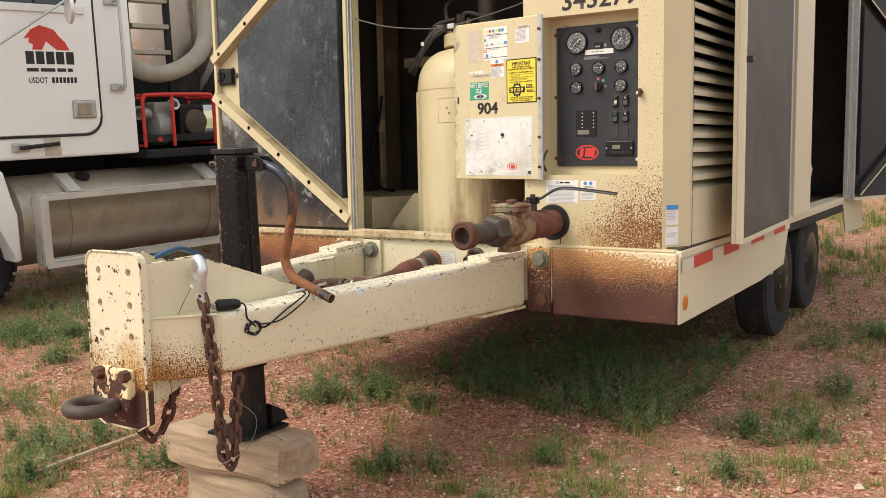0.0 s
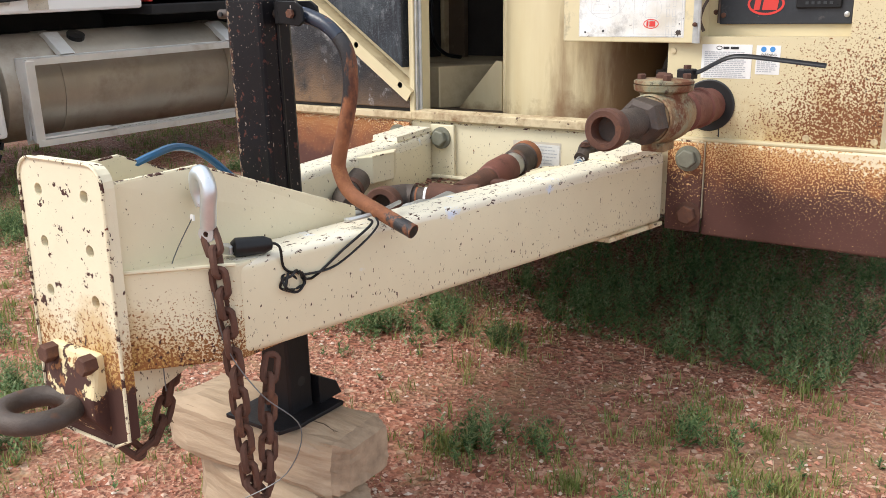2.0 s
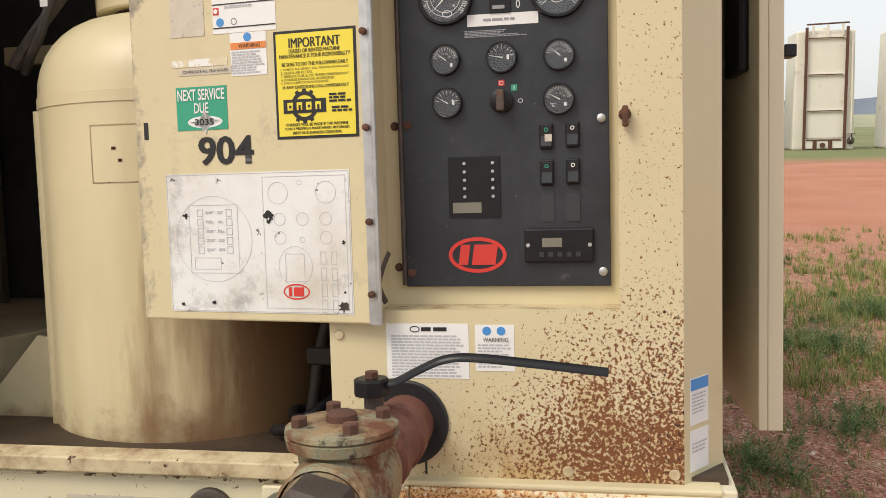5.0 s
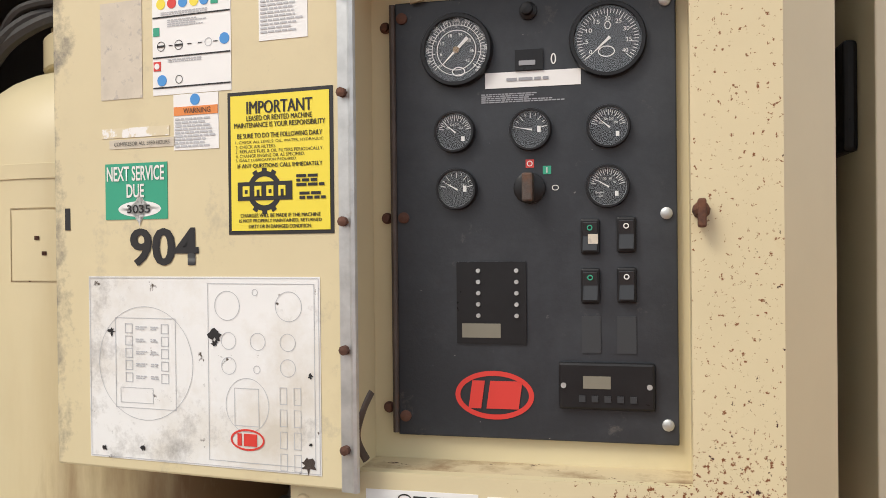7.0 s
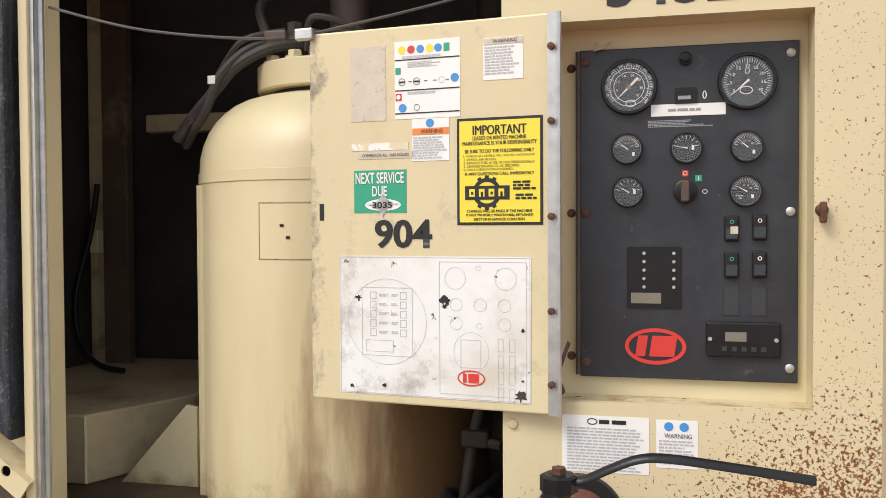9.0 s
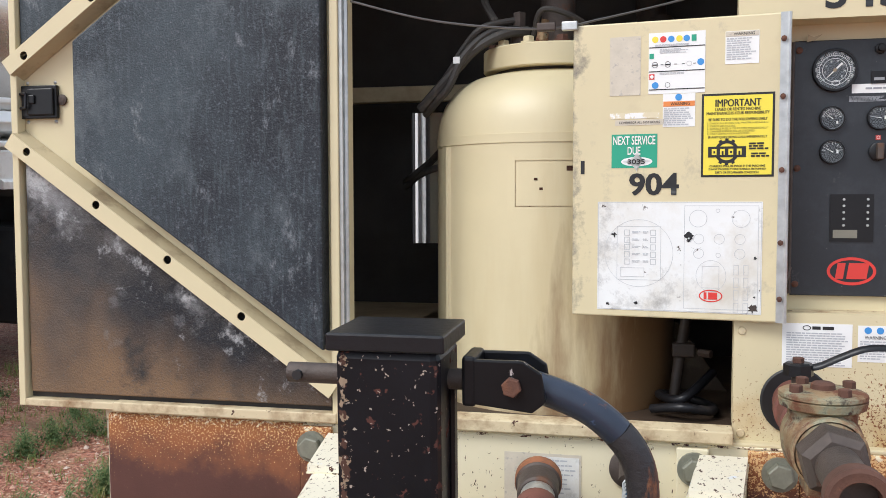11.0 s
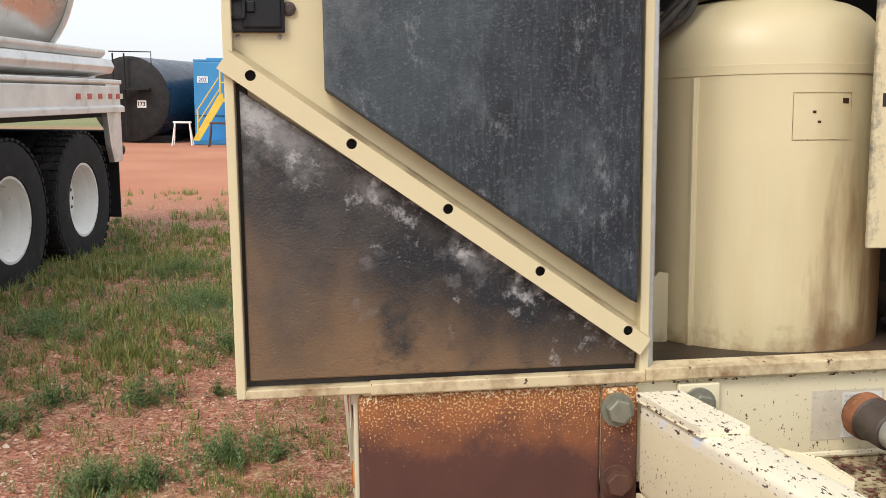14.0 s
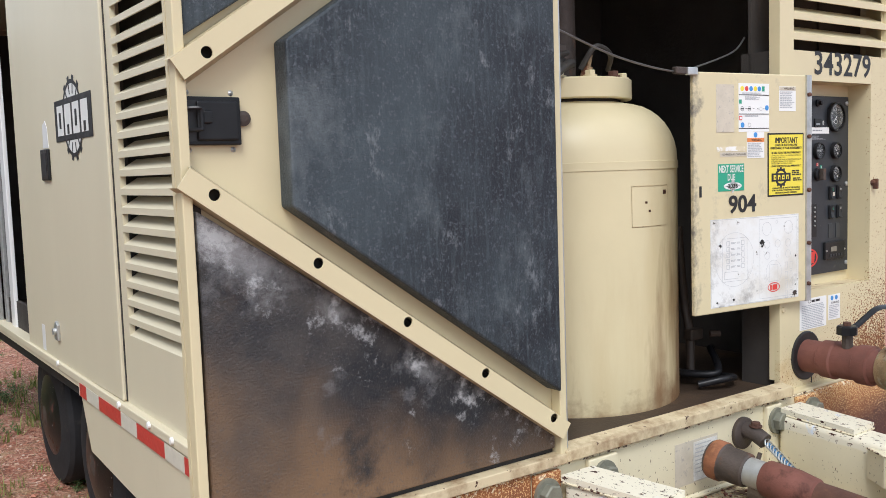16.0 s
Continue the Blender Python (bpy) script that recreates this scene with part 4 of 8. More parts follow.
# side walls
for s, x in ((1, 1.25), (-1, -1.29)):
    part("side_lower", bx(x - s * 0.015, x, 0.15, 1.55, 0.937, 1.172), paint_side, body)
    part("side_upper", bx(x - s * 0.015, x, 0.15, 1.55, 2.62, ZR), paint_side, body)
    part("side_post", bx(x - s * 0.02, x, 0.15, 0.20, 1.172, 2.62), paint_side, body)
    part("side_post", bx(x - s * 0.02, x, 1.42, 1.55, 1.172, 2.62), paint_side, body)
    k = 0
    while 1.172 + 0.064 * k < 2.57:
        part("louvre", louvre((x, 0.20, 0), (x, 1.42, 0), 1.172 + 0.064 * k, 0.06, (s, 0, 0)), paint_side, body)
        k += 1
    gap = 0.34 if s > 0 else 0.07
    # dark sheet behind the side slats, again in place of shade
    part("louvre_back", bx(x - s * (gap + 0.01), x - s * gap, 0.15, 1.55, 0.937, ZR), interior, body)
    part("side_header", bx(x - s * 0.02, x, 1.55, 4.9, 2.66, ZR), paint_side, body)
# right side: narrow dark opening, wide post, second opening, end wall
part("side_post", bx(1.25, 1.275, 2.12, 2.60, 0.937, 2.66, 0.003), paint_side, body)
part("side_post", bx(1.25, 1.275, 1.55, 1.70, 0.937, 2.66, 0.003), paint_side, body)
part("hinge_strip", bx(1.25, 1.285, 3.95, 4.05, 0.94, 2.66, 0.003), galv, body)
part("side_end", bx(1.255, 1.27, 4.05, 4.9, 0.937, 2.66), paint_side, body)
part("side_end", bx(-1.29, -1.275, 3.98, 4.9, 0.937, 2.66), paint_side, body)
part("hinge_strip", bx(-1.305, -1.27, 3.90, 3.98, 0.94, 2.66, 0.003), galv, body)
part("rear_wall", bx(-1.28, 1.26, 4.88, 4.9, 0.90, ZR), paint_side, body)
# added dark sheet that keeps the far end of the inside unlit
part("rear_lining", bx(-1.26, 1.24, 4.862, 4.876, 0.93, ZR - 0.04), interior, body, "dark inner sheet in place of the unlit depth")
part("closed_side_door", bx(-1.305, -1.275, 1.50, 3.05, 0.945, 2.65, 0.006), paint_side, body, "closed pale side door")
part("door_gap", bx(-1.2925, -1.285, 1.487, 1.4995, 0.945, 2.65), ink, body)
cm = pose(-1.3055, 1.93, 1.982, 90, 0, -90)
badge = part("gear_badge", slab(-0.277, 0.277, -0.083, 0.083, cm, 0.0008, 0.0012), ink, body, "black and white gear-shaped company badge")
part("badge_face", disc(0, 0, 0.148, cm, 0.0004, 0.0006, 40), white_ink, badge)
part("badge_ring", ring_oval(0, 0, 0.150, 0.150, 0.016, cm, 0.0018), ink, badge)
for k in range(14):
    a = k * math.tau / 14
    if abs(math.sin(a)) > 0.5:
        part("gear_tooth", slab(-0.014, 0.014, 0.140, 0.166, cm @ pose(0, 0, 0, 0, 0, math.degrees(a) - 90), 0.0005, 0.0007), ink, badge)
        part("gear_notch", slab(-0.006, 0.006, 0.095, 0.132, cm @ pose(0, 0, 0, 0, 0, math.degrees(a) - 90), 0.0003, 0.0014), ink, badge)
for k in range(4):
    x0 = -0.235 + 0.122 * k
    part("badge_block", slab(x0, x0 + 0.095, -0.060, 0.060, cm, 0.0006, 0.0024), white_ink, badge)
    part("badge_slot", slab(x0 + 0.034, x0 + 0.064, -0.032 if k % 2 == 0 else -0.058, 0.032 if k % 2 == 0 else -0.020, cm, 0.0004, 0.0034), ink, badge)
grip = part("door_handle", bx(-1.318, -1.30, 2.345, 2.475, 1.745, 1.880, 0.006), black_plastic, body, "black recessed door handle")
part("handle_recess", bx(-1.3195, -1.317, 2.365, 2.455, 1.765, 1.862), ink, grip)
part("worn_decal", prism([(2.36, 1.885), (2.46, 1.885), (2.45, 1.985), (2.40, 2.0), (2.37, 1.97)], "x", -1.3062, -1.305), truck_white, body)
part("door_latch", prism([(2.385, 1.045), (2.445, 1.045), (2.445, 1.115), (2.415, 1.13), (2.385, 1.115)], "x", -1.318, -1.304, bevel=0.003), galv, body)
part("latch_tongue", lathe([(0, 0.016), (0.012, 0.016), (0.016, 0.0)], (-1.318, 2.415, 1.085), (-1, 0, 0), 14), galv, body, smooth=True)
part("small_notice", slab(-0.03, 0.03, -0.06, 0.06, pose(-1.3055, 2.71, 1.02, 90, 0, -90)), paper, body)
# interior: bulkhead, floor, box, engine parts
part("bulkhead", bx(-0.545, 1.25, 1.25, 1.27, 0.93, ZR), interior, body)
part("bulkhead", bx(-1.215, -0.69, 1.2505, 1.2695, 1.372, 1.91), interior, body)
# pale strips added for the sunlit edges that show through the bulkhead slit
part("opening_post", bx(-1.272, -1.25, 3.56, 3.66, 0.95, 2.6, 0.004), truck_white, body)
part("opening_post", bx(-1.272, -1.25, 3.78, 3.84, 0.95, 2.6, 0.004), galv, body)
part("bulkhead", bx(-1.215, -0.545, 1.25, 1.27, 0.93, 1.372), interior, body)
part("bulkhead", bx(-1.215, -0.545, 1.25, 1.27, 1.91, ZR), interior, body)
part("cross_beam", bx(-0.92, -0.10, 1.0, 1.05, 1.928, 1.988, 0.006), interior_beige, body)
part("inner_floor", bx(-1.27, 1.25, 0.055, 4.88, 0.90, 0.945), grime, body)
part("inner_box", prism([(-1.22, 0.30), (-0.66, 0.30), (-0.53, 0.62), (-0.53, 1.24), (-1.22, 1.24)], "z", 0.945, 1.126, bevel=0.006), interior_beige, body, "grimy beige steel box")
part("box_fold", rod((-0.66, 0.298, 0.95), (-0.66, 0.298, 1.122), 0.005, 6), paint_clean, body)
part("inner_post", bx(-1.185, -1.160, 1.06, 1.12, 1.12, ZR, 0.004), flange_paint, body)
part("inner_post", bx(-1.160, -1.06, 1.10, 1.14, 1.12, ZR, 0.004), brace_brown, body)
part("post_clip", bx(-1.165, -1.13, 1.03, 1.06, 1.52, 1.60, 0.004), paint, body)
part("inner_partition", bx(-1.26, -1.24, 0.2, 4.8, 0.93, 1.1), interior, body)

# opened side doors
def side_door(hx, hy, turn, w, f=1, darkened=False, name="side_door"):
    """A lined door that hangs from the hinge at (hx, hy) and runs along its own x; its lined side faces its own -y (f = 1) or +y (f = -1)."""
    d = thing(name, "opened beige compressor side door with dark lining and diagonal braces", "door", (0, 0, 0), TRAILER @ pose(hx, hy, 0.93, 0, 0, turn), "side doors")
    q = lambda a, c: (min(f * a, f * c), max(f * a, f * c))
    part("door_skin", bx(0, w, *q(0.0, 0.02), 0, 1.72, 0.003), paint_side, d)
    part("edge_strip", bx(w - 0.02, w, *q(-0.034, 0.0), 0, 1.72, 0.003), foam_side if darkened else paint_side, d)
    part("edge_strip", bx(0, 0.02, *q(-0.034, 0.0), 0, 1.72, 0.003), galv, d)
    part("edge_strip", bx(0.02, w - 0.02, *q(-0.034, 0.0), 0, 0.025), paint_side, d)
    part("lining", bx(0.03, w - 0.03, *q(-0.03, -0.001), 0.03, 1.69), foam_dark if darkened else foam_side, d)
    if darkened:
        part("raised_lining", prism([(w - 0.26, 0.74), (0.035, 0.20), (0.035, 1.53), (w - 0.26, 1.05)], "y", *q(-0.058, -0.0305), bevel=0.004), foam_dark, d)
    for a, c in (((w - 0.02, 0.80), (0.03, 0.08)), ((w - 0.02, 1.0), (0.03, 1.65))) if darkened else ():
        dz = 0.035
        part("brace", prism([(a[0], a[1] - dz), (a[0], a[1] + dz), (c[0], c[1] + dz), (c[0], c[1] - dz)], "y", *q(-0.075, -0.031), bevel=0.004), foam_dark, d)
        part("brace_edge", prism([(a[0], a[1] - dz - 0.006), (a[0], a[1] - dz + 0.006), (c[0], c[1] - dz + 0.006), (c[0], c[1] - dz - 0.006)], "y", *q(-0.079, -0.074)), paint_side, d)
    part("latch", bx(w - 0.28, w - 0.10, *q(0.02, 0.045), 0.82, 1.02, 0.008), black_plastic, d, "black recessed latch")
    return d


near_door = side_door(1.30, 1.75, -86.5, 1.32, -1)
part("catch_block", bx(1.265, 1.315, 0.036, 0.062, 0.840, 0.868, 0.003), black_plastic, near_door)
side_door(1.29, 4.02, 70, 1.2, 1, True)
side_door(-1.31, 3.96, 128, 0.95, -1, True)

# ---- opened front door ----
door = thing("front_door", "opened front door with dusty black foam lining and beige cross braces", "door", (-0.575, 0.0, 0.93), TRAILER @ pose(0.013, 0.012, 0.004))
DL, DR, DB, DT = -1.603, -0.578, 0.932, 2.735
part("door_skin", bx(DL, DR, 0.012, 0.028, DB, DT), paint_clean, door)
part("edge_strip", bx(DL, DL + 0.022, -0.024, 0.012, DB, DT, 0.003), paint_clean, door)
part("edge_strip", bx(DR - 0.024, DR, -0.024, 0.012, DB, DT, 0.003), paint_clean, door)
part("edge_strip", bx(DL + 0.022, DR - 0.024, -0.024, 0.012, DB, DB + 0.022, 0.003), sill_paint, door)
part("edge_strip", bx(DL + 0.022, DR - 0.024, -0.024, 0.012, DT - 0.022, DT, 0.003), paint_clean, door)
part("hinge_leaf", bx(DR + 0.001, DR + 0.010, -0.016, 0.012, DB + 0.01, DT - 0.01), galv, door)
part("hinge_pin", rod((DR + 0.014, 0.004, DB + 0.01), (DR + 0.014, 0.004, DT - 0.01), 0.007, 10), galv, door)
inner = (DL + 0.026, DR - 0.030)
part("lining_seam", bx(DL + 0.023, DR - 0.025, 0.0095, 0.0118, DB + 0.023, 1.0), interior, door)
part("lining_seam", bx(DL + 0.023, DL + 0.05, 0.0095, 0.0118, 1.0, 1.68), interior, door)
part("lower_lining", prism([(inner[0] + 0.006, 0.972), (inner[1], 0.972), (inner[1], 1.034), (inner[0] + 0.006, 1.664)], "y", -0.008, 0.011, bevel=0.004), foam_dusty, door, "brown-dusted foam lining")
part("upper_lining", prism([(inner[0], 2.01), (inner[1], 2.64), (inner[1], 2.71), (inner[0], 2.71)], "y", -0.008, 0.011, bevel=0.004), foam, door)
part("raised_lining", prism([(-1.375, 1.662), (-0.618, 1.135), (-0.618, 2.535), (-1.375, 2.01)], "y", -0.05, 0.011, bevel=0.006), foam, door, "thick scuffed foam panel")


def brace(a, c, w, hole_pts, up):
    """A pressed channel with round holes, from a to c in the door's plane; its flange on the side of the middle panel slopes back."""
    a, c = Vector(a), Vector(c)
    d = (c - a).normalized()
    n = Vector((-d.y, d.x)) * up
    o = [a - n * w / 2, c - n * w / 2, c + n * w * 0.22, a + n * w * 0.22]
    bm = pierced([(p.x, p.y) for p in o], [(x, z, 0.0125) for x, z in hole_pts], lambda u, v, t: Vector((u, -0.036 - t, v)), 0.004)
    flange = bmesh.new()
    for e, back, m in (((o[0], o[1]), 0.0, flange), ((o[2], o[3]), w * 0.22, flange)):
        vs = [m.verts.new((p.x, -0.037, p.y)) for p in e] + [m.verts.new((p.x + n.x * back, 0.010, p.y + n.y * back)) for p in e]
        m.faces.new((vs[0], vs[1], vs[3], vs[2]))
    return bm, flange


hp = [(-1.542 + 0.2258 * k, 1.695 - 0.157 * k) for k in range(5)]
for bm, flange in (brace((-1.598, 1.738), (-0.588, 1.030), 0.066, hp, 1), brace((-1.598, 1.933), (-0.588, 2.641), 0.066, [(x, 3.671 - z) for x, z in hp], -1)):
    br = part("brace", bm, paint_clean, door, "beige brace with round holes")
    part("flange", flange, flange_paint, br)
# dark strips added behind the braces, to darken their holes
part("brace_backing", prism([(-1.59, 1.71), (-0.6, 1.01), (-0.6, 1.05), (-1.59, 1.75)], "y", -0.0095, -0.0088), interior, door)
part("brace_backing", prism([(-1.59, 1.92), (-0.6, 2.62), (-0.6, 2.66), (-1.59, 1.96)], "y", -0.0095, -0.0088), interior, door)
latch = part("latch_plate", bx(-1.585, -1.462, -0.004, 0.010, 1.795, 1.893, 0.003), black_plastic, door, "black plastic door latch")
part("latch_recess", bx(-1.580, -1.552, -0.0052, -0.003, 1.803, 1.885), ink, latch)
part("latch_body", bx(-1.558, -1.470, -0.012, -0.004, 1.804, 1.884, 0.004), black_plastic, latch)
part("latch_handle", sweep(smooth_line([(-1.580, -0.010, 1.868), (-1.556, -0.022, 1.868), (-1.553, -0.022, 1.862), (-1.553, -0.022, 1.832), (-1.556, -0.022, 1.826), (-1.580, -0.010, 1.826)], 3), 0.0045, 8), black_cap, latch, smooth=True)
part("latch_lever", bx(-1.548, -1.528, -0.019, -0.012, 1.838, 1.864, 0.003), black_plastic, latch)
part("latch_stud", lathe([(0, 0.016), (0.005, 0.016), (0.007, 0.008), (0.007, 0.0)], (-1.452, 0.010, 1.85), (0, -1, 0), 16), dark_iron, latch)
for x in (-1.57, -1.476):
    for z in (1.786, 1.902):
        part("rivet", lathe([(0, 0.006), (0.004, 0.0)], (x, 0.011, z), (0, -1, 0), 8), galv, door)

# ---- separator tank ----
tank = thing("separator_tank", "tall beige oil separator pressure tank with bolted top flange", "pressure tank", (-0.04, 0.55, 0.93))
TC = (-0.028, 0.532, 0)
prof = [(0.935, 0.374), (1.7155, 0.374), (1.716, 0.3765), (1.742, 0.3765), (1.7425, 0.374)]
prof += [(1.748 + 0.188 * math.sin(radians(a)), 0.205 + 0.169 * math.cos(radians(a))) for a in range(10, 91, 10)]
prof += [(1.941, 0.20), (1.944, 0.0)]
part("shell", lathe([(0.935, 0.0)] + prof, TC, (0, 0, 1), 64), tank_paint, tank, smooth=True)
part("flange_gap", lathe([(1.941, 0.19), (1.953, 0.19)], TC, (0, 0, 1), 32), interior, tank)
part("flange", lathe([(1.951, 0.223), (1.955, 0.227), (2.015, 0.227), (2.019, 0.223)], TC, (0, 0, 1), 48), tank_paint, tank, smooth=True)
for k in range(12):
    a = k * math.tau / 12 + 0.2
    part("flange_bolt", hexbolt((TC[0] + 0.195 * math.cos(a), TC[1] + 0.195 * math.sin(a), 2.019), (0, 0, 1), 0.016, 0.022, True), rust if k % 3 == 0 else tank_paint, tank)
sa = radians(218)
sx, sy = TC[0] + 0.374 * math.cos(sa), TC[1] + 0.374 * math.sin(sa)
part("weld_seam", rod((sx, sy, 0.94), (sx, sy, 1.712), 0.012, 8), tank_paint, tank, smooth=True)


def on_tank(a0, a1, z0, z1, r, n=10):
    bm = bmesh.new()
    ps = [(TC[0] + r * math.cos(a0 + (a1 - a0) * k / n), TC[1] + r * math.sin(a0 + (a1 - a0) * k / n)) for k in range(n + 1)]
    lo, hi = [[bm.verts.new((x, y, z)) for x, y in ps] for z in (z0, z1)]
    for k in range(n):
        bm.faces.new((lo[k], lo[k + 1], hi[k + 1], hi[k]))
    bmesh.ops.solidify(bm, geom=list(bm.faces), thickness=0.001)
    return bm


a0 = math.atan2(-0.365, -0.075)
for za, zb, u0, u1 in ((1.535, 1.5375, 0, 0.47), (1.6625, 1.665, 0, 0.47), (1.535, 1.665, 0, 0.006), (1.535, 1.665, 0.464, 0.47)):
    part("plate_edge", on_tank(a0 + u0, a0 + u1, za, zb, 0.3746), sill_paint, tank)
for u, z, r in ((0.415, 1.642, 0.010), (0.16, 1.612, 0.005), (0.20, 1.585, 0.005)):
    part("plate_spot", on_tank(a0 + u - r / 0.374, a0 + u + r / 0.374, z - r * 0.7, z + r * 0.7, 0.3747, 4), rust, tank)
part("foot_gusset", prism([(-0.60, 0.935), (-0.37, 0.935), (-0.37, 1.15), (-0.40, 1.155)], "y", 0.35, 0.362, bevel=0.002), tank_paint, tank)
part("foot_gusset", prism([(0.30, 0.935), (0.52, 0.935), (0.36, 1.16), (0.30, 1.16)], "y", 0.60, 0.612, bevel=0.002), brace_brown, tank)
part("outlet_pipe", sweep(smooth_line([(-0.02, 0.56, 2.01), (-0.02, 0.56, 2.30), (0.0, 0.60, 2.48), (0.12, 0.75, 2.55), (0.25, 0.95, 2.45), (0.27, 1.1, 2.2)], 6), 0.055, 14), dark_iron, tank, "dark outlet pipe", smooth=True)
for pts, r in (([(-0.10, 0.42, 2.07), (-0.17, 0.375, 2.055), (-0.25, 0.355, 2.012), (-0.306, 0.355, 1.957), (-0.346, 0.355, 1.917), (-0.385, 0.36, 1.878), (-0.43, 0.375, 1.835)], 0.015), ([(-0.12, 0.44, 2.08), (-0.21, 0.37, 2.06), (-0.285, 0.34, 1.99), (-0.33, 0.34, 1.90), (-0.37, 0.36, 1.86), (-0.42, 0.40, 1.82)], 0.012), ([(-0.14, 0.40, 2.10), (-0.23, 0.36, 2.075), (-0.29, 0.37, 2.02), (-0.335, 0.375, 1.95), (-0.39, 0.39, 1.885)], 0.010), ([(-0.62, 0.90, 1.62), (-0.578, 0.85, 1.641), (-0.518, 0.85, 1.686), (-0.436, 0.80, 1.747), (-0.36, 0.72, 1.75)], 0.013), ([(-0.62, 0.90, 1.60), (-0.55, 0.85, 1.645), (-0.469, 0.85, 1.67), (-0.429, 0.84, 1.62), (-0.43, 0.82, 1.50), (-0.44, 0.82, 1.3)], 0.013), ([(-0.08, 0.40, 2.05), (-0.05, 0.36, 2.12), (0.04, 0.38, 2.10), (0.1, 0.45, 2.06)], 0.009), ([(-0.2, 0.42, 2.1), (-0.25, 0.5, 2.2), (-0.2, 0.65, 2.3)], 0.012)):
    part("hose", sweep(smooth_line(pts, 6), r, 8), lit_dusty_hose, tank, smooth=True)
part("fitting", lathe([(0, 0.03), (0.05, 0.03), (0.055, 0.02), (0.11, 0.02), (0.115, 0.0)], (-0.13, 0.44, 2.019), (0, 0, 1), 6), dark_iron, tank)
part("hose_tag", bx(-0.315, -0.295, 0.325, 0.333, 1.965, 1.985), paper, tank)
part("fitting", lathe([(0, 0.02), (0.04, 0.02), (0.04, 0.012), (0.08, 0.012), (0.08, 0.0)], (-0.06, 0.40, 2.019), (0.2, -0.1, 1), 6), bronze, tank)

# ---- control cover, swung open on its hinge ----
cover = thing("control_cover", "opened beige control cover with stickers, fleet number and stained diagram sheet", "cover panel", (0, 0, 0), TRAILER @ pose(0.066, 0.061, 1.247, 0, 0, -6.7))
CW, CH = 0.525, 0.765
part("cover_sheet", bx(0, CW, 0.0, 0.016, 0, CH, 0.004), paint_cover, cover)
part("hinge_leaf", bx(CW - 0.012, CW + 0.004, -0.006, 0.016, 0.0, CH), galv, cover)
part("hinge_pin", rod((CW + 0.008, -0.002, 0), (CW + 0.008, -0.002, CH), 0.006, 8), galv, cover)
for z in (0.06, 0.20, 0.38, 0.56, 0.70):
    part("rivet", lathe([(0, 0.007), (0.008, 0.007), (0.01, 0.0)], (CW - 0.004, -0.006, z), (0, -1, 0), 8), rust, cover)
C0 = front(0, -0.0002, 0)


def at(x, z, lift=0.001):
    return front(x, -lift, z)


part("keyhole", slab(0.022, 0.032, 0.375, 0.41, C0), ink, cover)
faded_label = part("faded_label", slab(0.097, 0.176, 0.577, 0.728, C0), faded, cover, "sun-bleached grey label")
ins = part("instruction_label", slab(0.196, 0.336, 0.578, 0.733, C0), paper, cover, "white starting instruction label with pictograms")
for z in (0.695, 0.634, 0.588):
    part("rule", slab(0.197, 0.335, z, z + 0.0022, C0, lift=0.0009), ink, ins)
for k, (mt, x) in enumerate(((yellow, 0.212), (red_ink, 0.232), (blue, 0.252), (yellow, 0.272), (blue, 0.290))):
    part("pictogram", disc(x, 0.716, 0.008, C0, 0.0006, 0.0009), mt, ins)
part("pictogram", slab(0.302, 0.314, 0.708, 0.724, C0, lift=0.0009), green, ins)
part("pictogram", slab(0.198, 0.209, 0.668, 0.681, C0, lift=0.0009), green, ins)
part("pictogram", slab(0.198, 0.211, 0.615, 0.629, C0, lift=0.0009), red_ink, ins)
part("pictogram_eye", disc(0.2045, 0.622, 0.0045, C0, 0.0006, 0.0018), paper, ins)
for x in (0.212, 0.244):
    part("dial_drawing", ring_oval(x, 0.652, 0.0075, 0.0075, 0.001, C0, 0.0014), ink, ins)
    part("pointer", slab(x - 0.006, x + 0.006, 0.6505, 0.6535, C0, lift=0.0012), ink, ins)
part("dial_drawing", ring_oval(0.297, 0.652, 0.0065, 0.0065, 0.001, C0, 0.0014), pale_ink, ins)
for x in (0.226, 0.260, 0.279, 0.306):
    part("arrow", slab(x, x + 0.007, 0.6515, 0.6528, C0, lift=0.0009), ink, ins)
part("pictogram", disc(0.325, 0.655, 0.0085, C0, 0.0006, 0.0009), blue, ins)
part("pictogram", disc(0.213, 0.600, 0.0085, C0, 0.0006, 0.0009), blue, ins)
part("dial_drawing", ring_oval(0.244, 0.600, 0.0065, 0.0065, 0.001, C0, 0.0014), ink, ins)
part("lettering", bars(2, 0.085, 0.0016, at(0.212, 0.7035, 0.0012), gap=0.8, seed=2), pale_ink, ins)
part("lettering", bars(4, 0.07, 0.0017, at(0.224, 0.6915, 0.0012), gap=0.8, seed=3), pale_ink, ins)
part("lettering", bars(2, 0.07, 0.0017, at(0.224, 0.6315, 0.0012), gap=0.8, seed=5), pale_ink, ins)
w2 = part("warning_label", slab(0.384, 0.464, 0.645, 0.726, C0), paper, cover, "white warning label with orange heading")
part("heading", slab(0.385, 0.463, 0.713, 0.725, C0, lift=0.0009), faded, w2)
words("heading_word", "WARNING", 0.050, 0.0075, at(0.428, 0.719, 0.0022), ink, w2)
part("lettering", bars(10, 0.075, 0.0028, at(0.387, 0.709, 0.0012), gap=1.0, seed=7), pale_ink, w2)
w1 = part("warning_label", slab(0.233, 0.313, 0.493, 0.577, C0), paper, cover, "white warning label with orange band and blue sign")
part("pictogram", disc(0.272, 0.568, 0.0085, C0, 0.0006, 0.0009), blue, w1)
